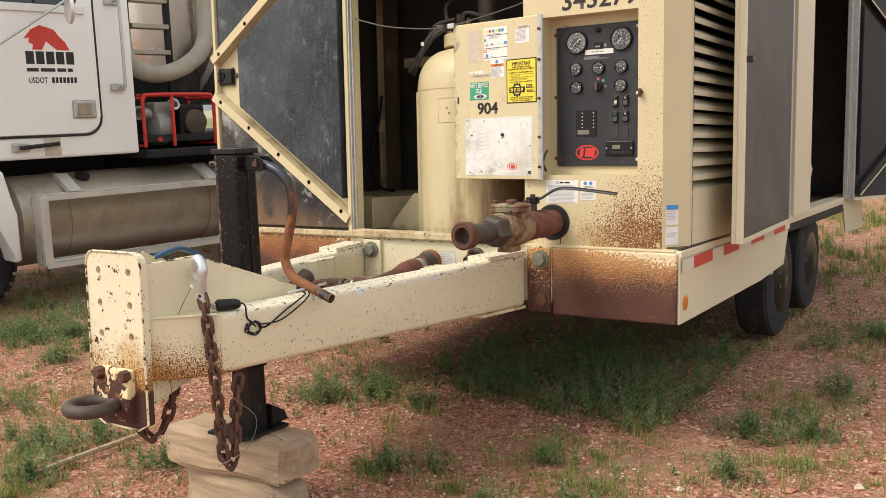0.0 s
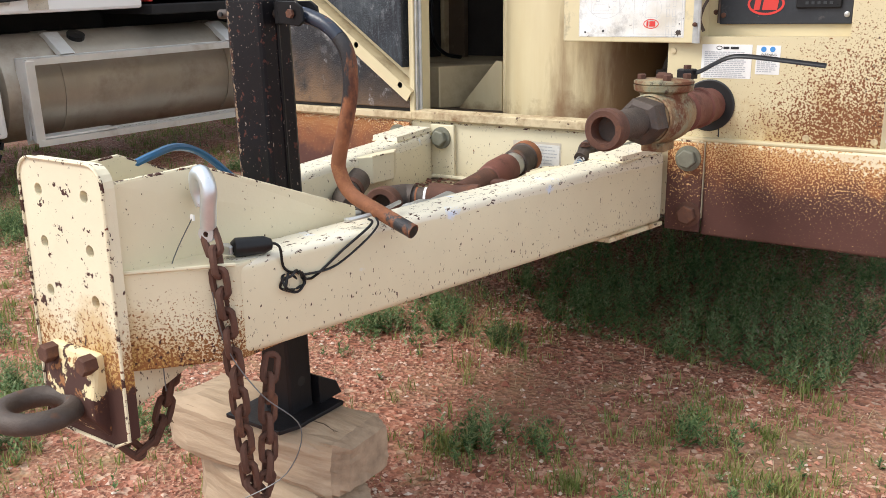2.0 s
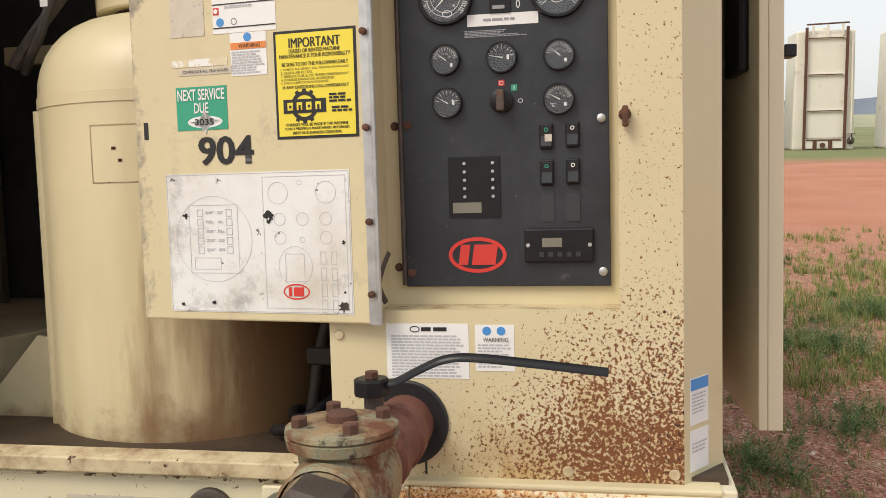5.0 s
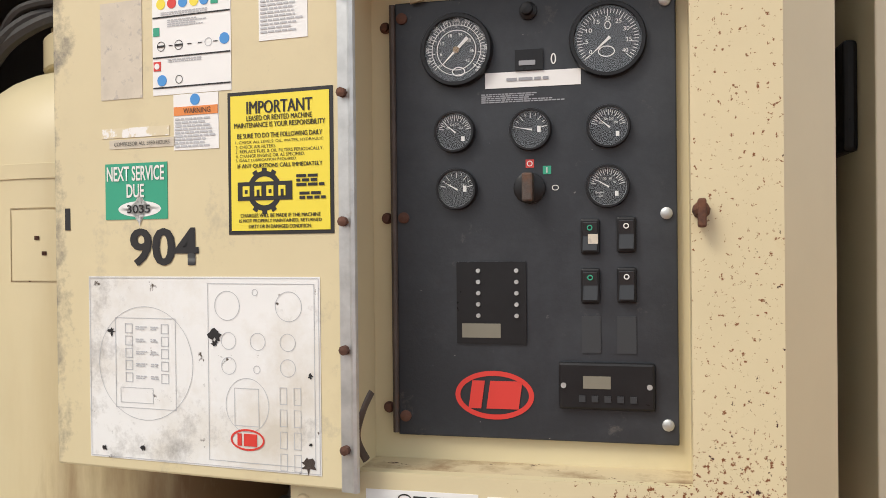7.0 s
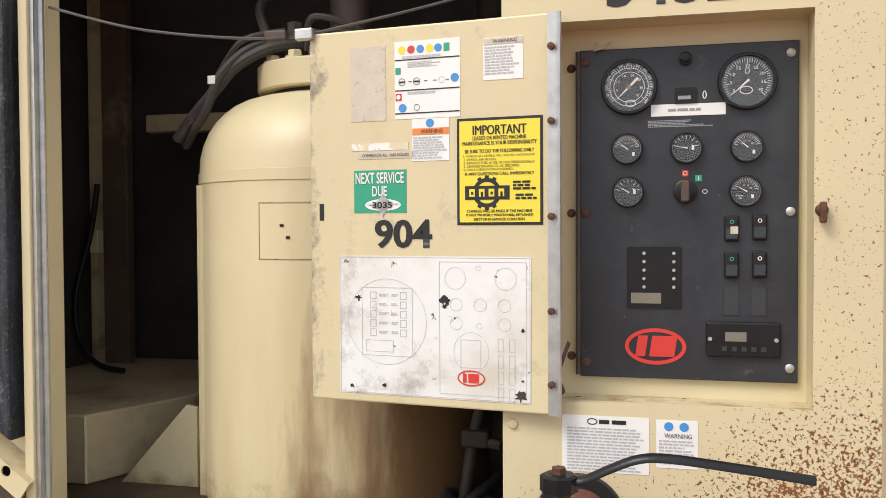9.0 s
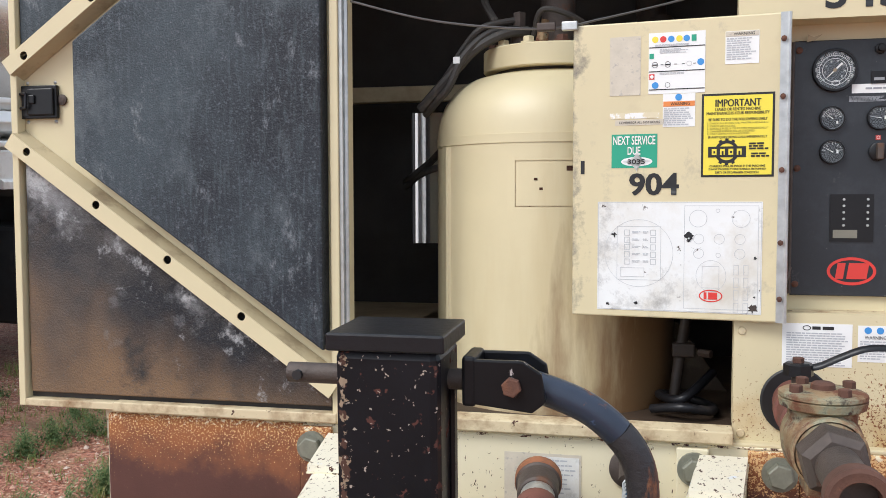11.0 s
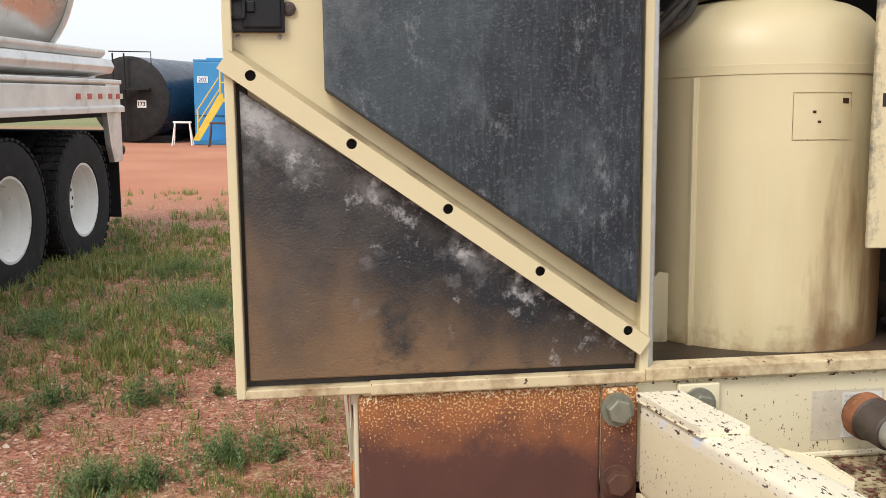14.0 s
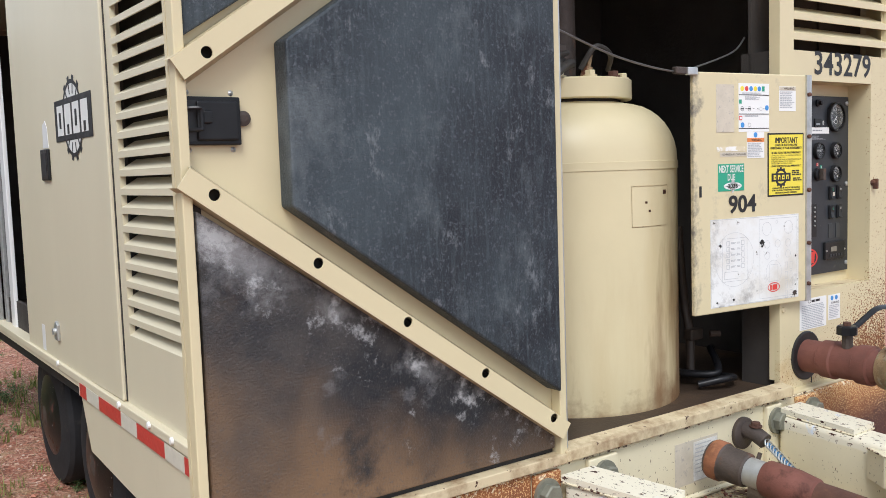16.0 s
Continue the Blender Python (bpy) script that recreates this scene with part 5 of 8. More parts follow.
part("heading", slab(0.234, 0.312, 0.545, 0.558, C0, lift=0.0009), orange, w1)
words("heading_word", "WARNING", 0.048, 0.0080, at(0.276, 0.5515, 0.0022), ink, w1)
part("lettering", bars(9, 0.074, 0.0030, at(0.236, 0.541, 0.0012), gap=0.7, seed=9), pale_ink, w1)
strip = part("service_strip", slab(0.112, 0.236, 0.500, 0.514, C0), faded, cover, "torn printed service strip")
words("strip_words", "COMPRESOR ALL 5850 HOURS", 0.104, 0.0060, at(0.174, 0.507, 0.0016), ink, strip)
part("torn_strip", slab(0.097, 0.225, 0.517, 0.532, C0), torn_tape, cover, "torn white strip")
grn = part("service_sticker", slab(0.103, 0.220, 0.390, 0.477, C0), green, cover, "green and white service sticker with a handwritten number")
words("sticker_words", "NEXT SERVICE", 0.108, 0.023, at(0.161, 0.461, 0.0016), white_ink, grn)
words("sticker_words", "DUE", 0.033, 0.021, at(0.161, 0.434, 0.0016), white_ink, grn)
part("correction", ring_oval(0.168, 0.406, 0.040, 0.012, 0.0398, C0, 0.0012), paper, grn)
words("handwriting", "3035", 0.044, 0.013, at(0.167, 0.406, 0.0020), ink, grn)
words("unit_number", "904", 0.124, 0.058, at(0.211, 0.347, 0.0008), ink, cover)
words("unit_number_shadow", "904", 0.124, 0.058, at(0.2135, 0.347, 0.0006), ink, cover)
yel = part("notice_border", slab(0.329, 0.503, 0.364, 0.573, C0), ink, cover, "yellow and black rental maintenance notice")
part("notice_face", slab(0.3345, 0.4975, 0.3695, 0.5675, C0, lift=0.0009), yellow, yel)
for k, (t, z, w, h) in enumerate((("IMPORTANT", 0.549, 0.108, 0.0185), ("LEASED OR RENTED MACHINE", 0.5335, 0.108, 0.0075), ("MAINTENANCE IS YOUR RESPONSIBILITY", 0.5235, 0.150, 0.0075), ("BE SURE TO DO THE FOLLOWING DAILY", 0.508, 0.140, 0.0070),
                                 ("IF ANY QUESTIONS CALL IMMEDIATELY", 0.4635, 0.140, 0.0070), ("CHARGES WILL BE MADE IF THE MACHINE", 0.3915, 0.132, 0.0055), ("IS NOT PROPERLY MAINTAINED, RETURNED", 0.3835, 0.136, 0.0055), ("DIRTY OR IN DAMAGED CONDITION.", 0.3755, 0.104, 0.0055))):
    words("notice_line", t, w, h, at(0.416, z, 0.0019), ink, yel, bold=0.0)
    words("notice_line", t, w, h, at(0.416 + 0.0012 * (1 if h > 0.01 else 0.35), z, 0.0022), ink, yel, bold=0.0)
for k, (t, w) in enumerate((("1. CHECK ALL LEVELS: OIL, WATER, HYDRAULIC", 0.145), ("2. CHECK AIR FILTERS.", 0.068), ("3. REPLACE FUEL & OIL FILTERS PERIODICALLY.", 0.145), ("4. CHANGE ENGINE OIL AS SPECIFIED.", 0.115), ("5. DAILY LUBRICATION REQUIRED.", 0.102))):
    words("notice_line", t, w, 0.0048, at(0.343 + w / 2, 0.4985 - 0.0066 * k, 0.0019), ink, yel, bold=0.0)
part("gear_badge", ring_oval(0.391, 0.427, 0.029, 0.029, 0.008, C0, 0.0021), ink, yel)
part("gear_band", slab(0.346, 0.437, 0.4135, 0.4405, C0, lift=0.0018), ink, yel)
for k in range(12):
    a = k * math.tau / 12
    if abs(math.sin(a)) > 0.55:
        part("gear_tooth", slab(-0.004, 0.004, 0.028, 0.0335, C0 @ pose(0.391, 0.427, 0, 0, 0, math.degrees(a) - 90), lift=0.0014), ink, yel)
for k in range(4):
    part("badge_block", slab(0.355 + 0.0200 * k, 0.3665 + 0.0200 * k, 0.4195, 0.4345, C0, lift=0.0027), yellow, yel)
    part("badge_slot", slab(0.359 + 0.0200 * k, 0.3635 + 0.0200 * k, 0.4235 - 0.004 * (k % 2), 0.4290, C0, lift=0.0033), ink, yel)
part("contact_lines", bars(3, 0.048, 0.0042, at(0.444, 0.449, 0.0022), gap=0.5, seed=12), ink, yel)
part("contact_lines", bars(2, 0.044, 0.0042, at(0.449, 0.424, 0.0022), gap=0.5, seed=13), ink, yel)
sheet = part("diagram_sheet", slab(0.068, 0.479, 0.018, 0.302, C0), paper_dirty, cover, "grease-stained white instrument diagram sheet")
part("outline", ring_oval(0.175, 0.168, 0.088, 0.088, 0.0008, C0, 0.0014), pale_ink, sheet)
part("outline", ring_oval(0.357, 0.113, 0.037, 0.040, 0.0008, C0, 0.0014), pale_ink, sheet)


def frame_lines(x0, x1, z0, z1, w=0.0009, bm=None):
    bm = bm or bmesh.new()
    for a in ((x0, x1, z0, z0 + w), (x0, x1, z1 - w, z1), (x0, x0 + w, z0, z1), (x1 - w, x1, z0, z1)):
        bm.faces.new([bm.verts.new(C0 @ Vector((u, v, 0.0014))) for u, v in ((a[0], a[2]), (a[1], a[2]), (a[1], a[3]), (a[0], a[3]))])
    return bm


for a in ((0.119, 0.232, 0.098, 0.238), (0.07, 0.477, 0.020, 0.300), (0.290, 0.470, 0.028, 0.292), (0.335, 0.377, 0.082, 0.138), (0.128, 0.190, 0.106, 0.130)):
    part("outline", frame_lines(*a), pale_ink, sheet)
for k in range(5):
    for x in (0.145, 0.212):
        part("key_drawing", frame_lines(x - 0.007, x + 0.007, 0.214 - 0.019 * k, 0.229 - 0.019 * k, 0.0012), pale_ink, sheet)
    part("lettering", bars(2, 0.022, 0.0018, at(0.158, 0.225 - 0.019 * k, 0.0014), gap=0.8, seed=20 + k), pale_ink, sheet)
    part("lettering", bars(2, 0.016, 0.0018, at(0.186, 0.225 - 0.019 * k, 0.0014), gap=0.8, seed=30 + k), pale_ink, sheet)
for x, z, r in ((0.324, 0.259, 0.022), (0.428, 0.259, 0.022), (0.326, 0.207, 0.013), (0.376, 0.207, 0.013), (0.426, 0.207, 0.013), (0.326, 0.170, 0.013), (0.426, 0.170, 0.013), (0.374, 0.166, 0.006), (0.372, 0.279, 0.005)):
    part("dial_drawing", ring_oval(x, z, r, r, 0.0009, C0, 0.0014), pale_ink, sheet)
for j in range(4):
    for x in (0.418, 0.441):
        part("switch_drawing", frame_lines(x - 0.006, x + 0.006, 0.117 - 0.032 * j, 0.142 - 0.032 * j, 0.0009), pale_ink, sheet)
part("red_oval", ring_oval(0.357, 0.062, 0.029, 0.016, 0.003, C0, 0.0016), red_ink, sheet)
part("red_block", slab(0.340, 0.347, 0.053, 0.071, C0, lift=0.0012), red_ink, sheet)
part("red_block", slab(0.351, 0.373, 0.053, 0.071, C0, lift=0.0012), red_ink, sheet)


def blot(x, z, r, seed):
    rnd = random.Random(seed)
    bm = bmesh.new()
    c = bm.verts.new(C0 @ Vector((x, z, 0.0018)))
    n = 16
    vs = [bm.verts.new(C0 @ Vector((x + r * rnd.uniform(0.25, 1.1) * math.cos(k * math.tau / n), z + r * rnd.uniform(0.25, 1.1) * math.sin(k * math.tau / n), 0.0018))) for k in range(n)]
    for k in range(n):
        bm.faces.new((c, vs[k], vs[(k + 1) % n]))
    return bm


for k, (x, z, r) in enumerate(((0.302, 0.216, 0.013), (0.302, 0.203, 0.008), (0.112, 0.216, 0.008), (0.096, 0.033, 0.006), (0.170, 0.038, 0.007), (0.456, 0.032, 0.015), (0.463, 0.160, 0.005), (0.462, 0.062, 0.004))):
    part("grease_blot", blot(x, z, r, k), dark_iron if r > 0.014 else ink, sheet)
part("wire_bracket", bx(-0.03, 0.012, -0.01, 0.006, CH - 0.012, CH + 0.012, 0.003), galv, cover)

# ---- control panel ----
panel = thing("instrument_cluster", "charcoal instrument panel with round gauges, switches and a red oval badge", "control panel", (0.83, 0.112, 1.305))
PY = 0.112
part("plate", prism([(0.624, 1.306), (1.036, 1.306), (1.036, 1.958), (0.624, 1.958)], "y", PY, PY + 0.012, bevel=0.002), panel_black, panel)
P0 = front(0, PY - 0.0002, 0)
part("panel_hinge", rod((0.621, PY - 0.002, 1.31), (0.621, PY - 0.002, 1.955), 0.005, 8), dark_iron, panel)


def gauge(x, z, r, needle, ticks, big=False):
    g = part("gauge", lathe([(-0.004, r), (0.010, r), (0.014, r * 0.97), (0.014, r * 0.88), (0.006, r * 0.86)], (x, PY, z), (0, -1, 0), 32, close=True), black_plastic, panel, smooth=True)
    part("dial", disc(x, z, r * 0.87, P0, 0.002, 0.003, 28), dial_grey if big else dial_black, g)
    bm = bmesh.new()
    for k in range(ticks):
        a = radians(220 - 260 * k / (ticks - 1)) if big else radians(168 - 156 * k / (ticks - 1))
        l = (0.12 if k % 5 else 0.2) if big else (0.14 if k % 2 else 0.26)
        p = [P0 @ Vector((x + q * r * math.cos(a) + w * math.sin(a), z + q * r * math.sin(a) - w * math.cos(a), 0.0056)) for q, w in ((0.80, 0.0005), (0.80, -0.0005), (0.80 - l, -0.0005), (0.80 - l, 0.0005))]
        bm.faces.new([bm.verts.new(c) for c in p])
    part("scale", bm, white_ink, g)
    a = radians(needle)
    tip, tail, sd = Vector((math.cos(a), math.sin(a), 0)), Vector((-math.cos(a), -math.sin(a), 0)), Vector((-math.sin(a), math.cos(a), 0))
    c = Vector((x, z, 0.0075))
    bm = bmesh.new()
    tl = 0.45 if big == 1 else 0.08
    bm.faces.new([bm.verts.new(P0 @ q) for q in (c + tip * r * 0.74, c + sd * r * 0.035, c + tail * r * tl + sd * r * 0.05, c + tail * r * tl - sd * r * 0.05, c - sd * r * 0.035)])
    part("needle", bm, white_ink, g)
    part("glass", disc(x, z, r * 0.87, P0, 0.001, 0.0095, 28), glass, g).visible_shadow = False
    return g


g1 = gauge(0.721, 1.881, 0.0545, 225, 41, 1)
part("inner_scale", ring_oval(0.721, 1.881, 0.030, 0.030, 0.0012, P0, 0.0058), white_ink, g1)
part("badge_oval", ring_oval(0.724, 1.849, 0.010, 0.007, 0.0015, P0, 0.0058), white_ink, g1)
g2 = gauge(0.942, 1.883, 0.0545, 222, 41, 2)
part("badge_oval", ring_oval(0.940, 1.866, 0.012, 0.008, 0.0015, P0, 0.0058), white_ink, g2)
for k, tx in enumerate("0 5 10 15 20 25 30 35 40".split()):
    a = radians(215 - 250 * k / 8)
    words("dial_number", tx, 0.0042 * len(tx), 0.006, P0 @ pose(0.942 + 0.0295 * math.cos(a), 1.883 + 0.0295 * math.sin(a), 0.0056), white_ink, g2)
for k, tx in enumerate("0 50 100 150 200 250 300 350 400 450 500 550 600".split()):
    a = radians(222 - 264 * k / 12)
    if k:
        words("dial_number", tx, 0.0030 * len(tx), 0.0048, P0 @ pose(0.721 + 0.0440 * math.cos(a), 1.881 + 0.0440 * math.sin(a), 0.0056, 0, 0, math.degrees(a) - 90), white_ink, g1, bold=0.004)
for k, tx in enumerate("6 12 18 24 30 36 42".split()):
    a = radians(192 - 236 * k / 6)
    words("dial_number", tx, 0.0030 * len(tx), 0.0050, P0 @ pose(0.721 + 0.0235 * math.cos(a), 1.881 + 0.0235 * math.sin(a), 0.0056), white_ink, g1, bold=0.004)
part("inner_scale", ring_oval(0.721, 1.881, 0.0375, 0.0375, 0.0010, P0, 0.0058), white_ink, g1)
part("needle_hub", disc(0.721, 1.881, 0.005, P0, 0.001, 0.008, 14), bronze, g1)
part("dial_sign", ring_oval(0.942, 1.903, 0.0045, 0.006, 0.0012, P0, 0.0058), white_ink, g2)
for x, z, nd, fuel, tx in ((0.717, 1.760, 140, 0, ("100", "220", "210", "250")), (0.830, 1.759, 170, 1, ()), (0.942, 1.759, 140, 0, ("100", "220", "210", "250")), (0.719, 1.675, 150, 1, ("12", "14")), (0.940, 1.674, 150, 0, ("0", "30", "60", "90"))):
    g = gauge(x, z, 0.031, nd, 9 if fuel else 21)
    for k, s in enumerate(tx):
        a = radians(150 - (120 / max(1, len(tx) - 1)) * k)
        words("dial_number", s, 0.0019 * len(s), 0.0034, P0 @ pose(x + 0.0115 * math.cos(a), z + 0.0115 * math.sin(a), 0.0056), white_ink, g, bold=0.003)
    part("dial_sign", slab(x + 0.010, x + 0.015, z - (0.004 if fuel else 0.014), z + (0.005 if fuel else -0.007), P0, 0.0004, 0.0052), white_ink, g)
    # the glint along the gauge rim, painted as a thin grey ring
    part("rim_glint", ring_oval(x, z, 0.0272, 0.0272, 0.0007, P0, 0.0085), grey_ink, g)
    if nd == 150 and not fuel:
        words("dial_word", "Engine", 0.012, 0.0036, P0 @ pose(x - 0.011, z - 0.009, 0.0056), white_ink, g, bold=0.003)
        words("dial_word", "Oil", 0.005, 0.0036, P0 @ pose(x - 0.010, z - 0.0135, 0.0056), white_ink, g, bold=0.003)
part("hour_meter", slab(0.808, 0.849, 1.846, 1.876, P0, 0.004), black_plastic, panel)
part("meter_window", slab(0.814, 0.838, 1.853, 1.860, P0, 0.001, 0.0042), grey_ink, panel)
part("meter_frame", ring_oval(0.864, 1.861, 0.004, 0.008, 0.002, P0, 0.001), white_ink, panel)
part("push_button", lathe([(0, 0.013), (0.006, 0.013), (0.008, 0.008), (0.02, 0.008), (0.022, 0.0)], (0.828, PY, 1.932), (0, -1, 0), 16), black_plastic, panel, smooth=True)
tapep = part("tape_strip", slab(0.763, 0.903, 1.822, 1.845, P0, 0.0008), paper, panel, "white printed tape strip")
part("tape_lettering", bars(1, 0.075, 0.0045, front(0.795, PY - 0.0014, 1.836), seed=44), grey_ink, tapep)
part("scratches", bars(5, 0.13, 0.0018, front(0.757, PY - 0.0004, 1.814), fill=(0.5, 1), gap=0.6, seed=45), grey_ink, panel)
knob = part("start_knob", lathe([(0, 0.023), (0.010, 0.023), (0.012, 0.020), (0.012, 0.0)], (0.828, PY, 1.674), (0, -1, 0), 24), black_plastic, panel, smooth=True)
part("knob_grip", bx(0.820, 0.836, PY - 0.032, PY - 0.012, 1.654, 1.695, 0.003), dark_iron, knob)
part("stop_mark", slab(0.822, 0.834, 1.704, 1.716, P0), red_ink, panel)
part("stop_eye", ring_oval(0.828, 1.710, 0.0042, 0.0042, 0.0012, P0, 0.0016), white_ink, panel)
part("run_mark", slab(0.847, 0.859, 1.694, 1.706, P0), green, panel)
part("run_bar", slab(0.8523, 0.8537, 1.696, 1.704, P0, lift=0.0009), white_ink, panel)
part("crank_mark", ring_oval(0.865, 1.674, 0.005, 0.004, 0.001, P0, 0.0012), white_ink, panel)
disp = part("alarm_display", slab(0.717, 0.821, 1.446, 1.567, P0, 0.003), black_plastic, panel)
part("display_window", slab(0.725, 0.783, 1.455, 1.476, P0, 0.001, 0.0032), lcd, disp)
for k in range(5):
    for x in (0.750, 0.807):
        part("indicator", disc(x, 1.554 - 0.0166 * k, 0.0032, P0, 0.003, 0.003, 12), galv, disp)
for x, z, lit in ((0.901, 1.577, 1), (0.952, 1.579, 2), (0.901, 1.506, 0), (0.952, 1.507, 2)):
    sw = part("rocker_switch", bx(x, x + 0.027, PY - 0.008, PY, z, z + 0.051, 0.003), black_plastic, panel)
    part("rocker", prism([(PY - 0.014, z + 0.005), (PY - 0.009, z + 0.026), (PY - 0.012, z + 0.046), (PY - 0.006, z + 0.046), (PY - 0.006, z + 0.005)], "x", x + 0.003, x + 0.024, bevel=0.001), dial_black, sw)
    part("switch_mark", ring_oval(x + 0.0135, z + 0.038, 0.004, 0.004, 0.0015, front(0, PY - 0.0115, 0), 0.0012), white_ink if lit == 2 else green, sw)
part("switch_wear", slab(0.912, 0.926, 1.592, 1.606, front(0, PY - 0.0118, 0), 0.0006), faded, panel)
for x in (0.901, 0.951):
    part("blank_plate", slab(x, x + 0.027, 1.435, 1.488, P0, 0.002), dial_grey, panel)
radio = part("heater_timer", bx(0.868, 1.004, PY - 0.010, PY, 1.354, 1.422, 0.004), black_plastic, panel, "black heater timer with a small display")
part("timer_window", slab(0.903, 0.942, 1.385, 1.403, front(0, PY - 0.0102, 0), 0.001), lcd, radio)
for k in range(5):
    part("timer_key", slab(0.897 + 0.018 * k, 0.906 + 0.018 * k, 1.366, 1.375, front(0, PY - 0.0102, 0), 0.002), dial_grey, radio)
for x in (0.875, 0.996):
    part("timer_screw", disc(x, 1.389, 0.004, front(0, PY - 0.0102, 0), 0.002, 0, 10), galv, radio)
part("red_oval", ring_oval(0.772, 1.370, 0.059, 0.036, 0.0075, P0, 0.001), red_ink, panel, "red oval badge")
slant = lambda x0, x1: prism([(x0, 1.350), (x1, 1.350), (x1 + 0.006, 1.391), (x0 + 0.006, 1.391)], "y", PY - 0.0016, PY - 0.0006)
part("badge_block", slant(0.733, 0.752), red_ink, panel)
part("badge_block", slant(0.760, 0.808), red_ink, panel)
for x, z in ((0.636, 1.934), (1.021, 1.934), (1.021, 1.634), (1.021, 1.335), (0.636, 1.634), (0.636, 1.335)):
    part("screw", lathe([(0, 0.0085), (0.004, 0.0085), (0.006, 0.005), (0.006, 0.0)], (x, PY, z), (0, -1, 0), 14), galv if x > 0.9 else rust, panel, smooth=True)
for z in (1.925, 1.634, 1.345):
    part("recess_bolt", hexbolt((0.606, RD, z), (0, -1, 0), 0.006, 0.008), rust, body)
part("torn_gasket", prism([(0.652, 1.953), (0.672, 1.957), (0.69, 1.972), (0.668, 1.965), (0.655, 1.972)], "y", PY - 0.012, PY - 0.008), interior_beige, panel)
part("cover_strap", sweep(smooth_line([(0.600, 0.03, 1.285), (0.593, 0.01, 1.32), (0.604, 0.005, 1.36), (0.612, 0.02, 1.385)], 5), 0.006, 6, flat=0.002), dark_iron, body)
part("wall_latch", lathe([(0, 0.012), (0.012, 0.010), (0.02, 0.004), (0.022, 0)], (1.065, Y0, 1.635), (0, -1, 0.1), 10), rust, body)
part("latch_tongue", bx(1.060, 1.071, Y0 - 0.024, Y0 - 0.004, 1.612, 1.65, 0.003), rust, body)
F0 = front(0, Y0 - 0.0002, 0)
n1 = part("compliance_label", slab(0.597, 0.762, 1.134, 1.243, F0), paper, body, "white printed compliance label")
part("label_oval", ring_oval(0.655, 1.232, 0.010, 0.0065, 0.002, F0, 0.0014), ink, n1)
part("label_heading", bars(1, 0.06, 0.008, front(0.668, Y0 - 0.001, 1.236), seed=50), ink, n1)
part("lettering", bars(14, 0.145, 0.0032, front(0.607, Y0 - 0.001, 1.220), fill=(0.9, 1.0), gap=0.9, seed=51), pale_ink, n1)
n2 = part("safety_label", slab(0.775, 0.851, 1.150, 1.241, F0), paper, body, "white warning label with blue signs")
for x in (0.798, 0.826):
    part("pictogram", disc(x, 1.229, 0.0085, F0, 0.0006, 0.0009), blue, n2)
words("heading_word", "WARNING", 0.05, 0.0085, front(0.815, Y0 - 0.0022, 1.212), ink, n2)
part("lettering", bars(8, 0.066, 0.0032, front(0.780, Y0 - 0.001, 1.203), gap=0.9, seed=52), pale_ink, n2)
n_ang = math.degrees(math.atan2(0.15 - Y0, 1.25 - 1.168))
A0 = pose(1.168, Y0, 0, 0, 0, n_ang) @ front(0, -0.0003, 0)
n3 = part("notice_label", slab(0.02, 0.085, 1.045, 1.135, A0), paper, body, "white notice with blue heading")
part("heading", slab(0.021, 0.084, 1.112, 1.134, A0, lift=0.0009), blue, n3)
part("lettering", bars(6, 0.055, 0.003, pose(1.168, Y0, 0, 0, 0, n_ang) @ front(0.025, -0.0012, 1.105), gap=1.3, seed=53), pale_ink, n3)
n4 = part("notice_label", slab(0.018, 0.085, 0.955, 1.035, A0), paper, body, "blank white notice")
part("lettering", bars(3, 0.055, 0.003, pose(1.168, Y0, 0, 0, 0, n_ang) @ front(0.025, -0.0012, 1.01), gap=1.5, seed=54), pale_ink, n4)
part("wall_seam", bx(0.668, 0.672, Y0 - 0.0015, Y0, 0.94, 1.0), ink, body)
for x, z in ((0.50, 0.955), (0.50, 1.22), (0.95, 0.955), (1.15, 0.955)):
    part("wall_screw", lathe([(0, 0.011), (0.005, 0.009), (0.006, 0)], (x, Y0, z), (0, -1, 0), 12), sill_paint, body, smooth=True)

# ---- discharge valve through the wall ----
valve = thing("ball_valve", "weathered bronze and rusty iron discharge valve with a black lever", "valve", (0.63, 0.03, 1.045))
VP, VD = Vector((0.632, 0.0335, 1.044)), Vector((-0.016, -0.79, 0.002)).normalized()
part("wall_grommet", lathe([(-0.002, 0.086), (0.004, 0.086), (0.006, 0.082), (0.004, 0.06)], VP, (0, -1, 0), 36), ink, valve, "black rubber hole edge")
part("wall_pipe", lathe([(-0.05, 0.057), (0.07, 0.057), (0.075, 0.064), (0.12, 0.066), (0.125, 0.060), (0.20, 0.058), (0.205, 0.066), (0.25, 0.067), (0.255, 0.058), (0.29, 0.055)], VP, VD, 28), rust_red, valve, "red-oxide union", smooth=True)
part("valve_body", lathe([(0.275, 0.050), (0.285, 0.066), (0.325, 0.076), (0.40, 0.082), (0.455, 0.076), (0.475, 0.068), (0.500, 0.066), (0.505, 0.052)], VP, VD, 32), bronze, valve, "greenish bronze body", smooth=True)
part("body_ring", lathe([(0.478, 0.069), (0.482, 0.074), (0.498, 0.074), (0.502, 0.069)], VP, VD, 32, close=True), bronze, valve, smooth=True)
VB = VP + VD * 0.392
part("bonnet", lathe([(0.0, 0.066), (0.070, 0.070), (0.078, 0.086), (0.094, 0.089), (0.096, 0.084), (0.099, 0.089), (0.106, 0.088), (0.110, 0.080), (0.114, 0.03), (0.112, 0.0)], VB, (0, 0, 1), 32), bronze, valve, smooth=True)
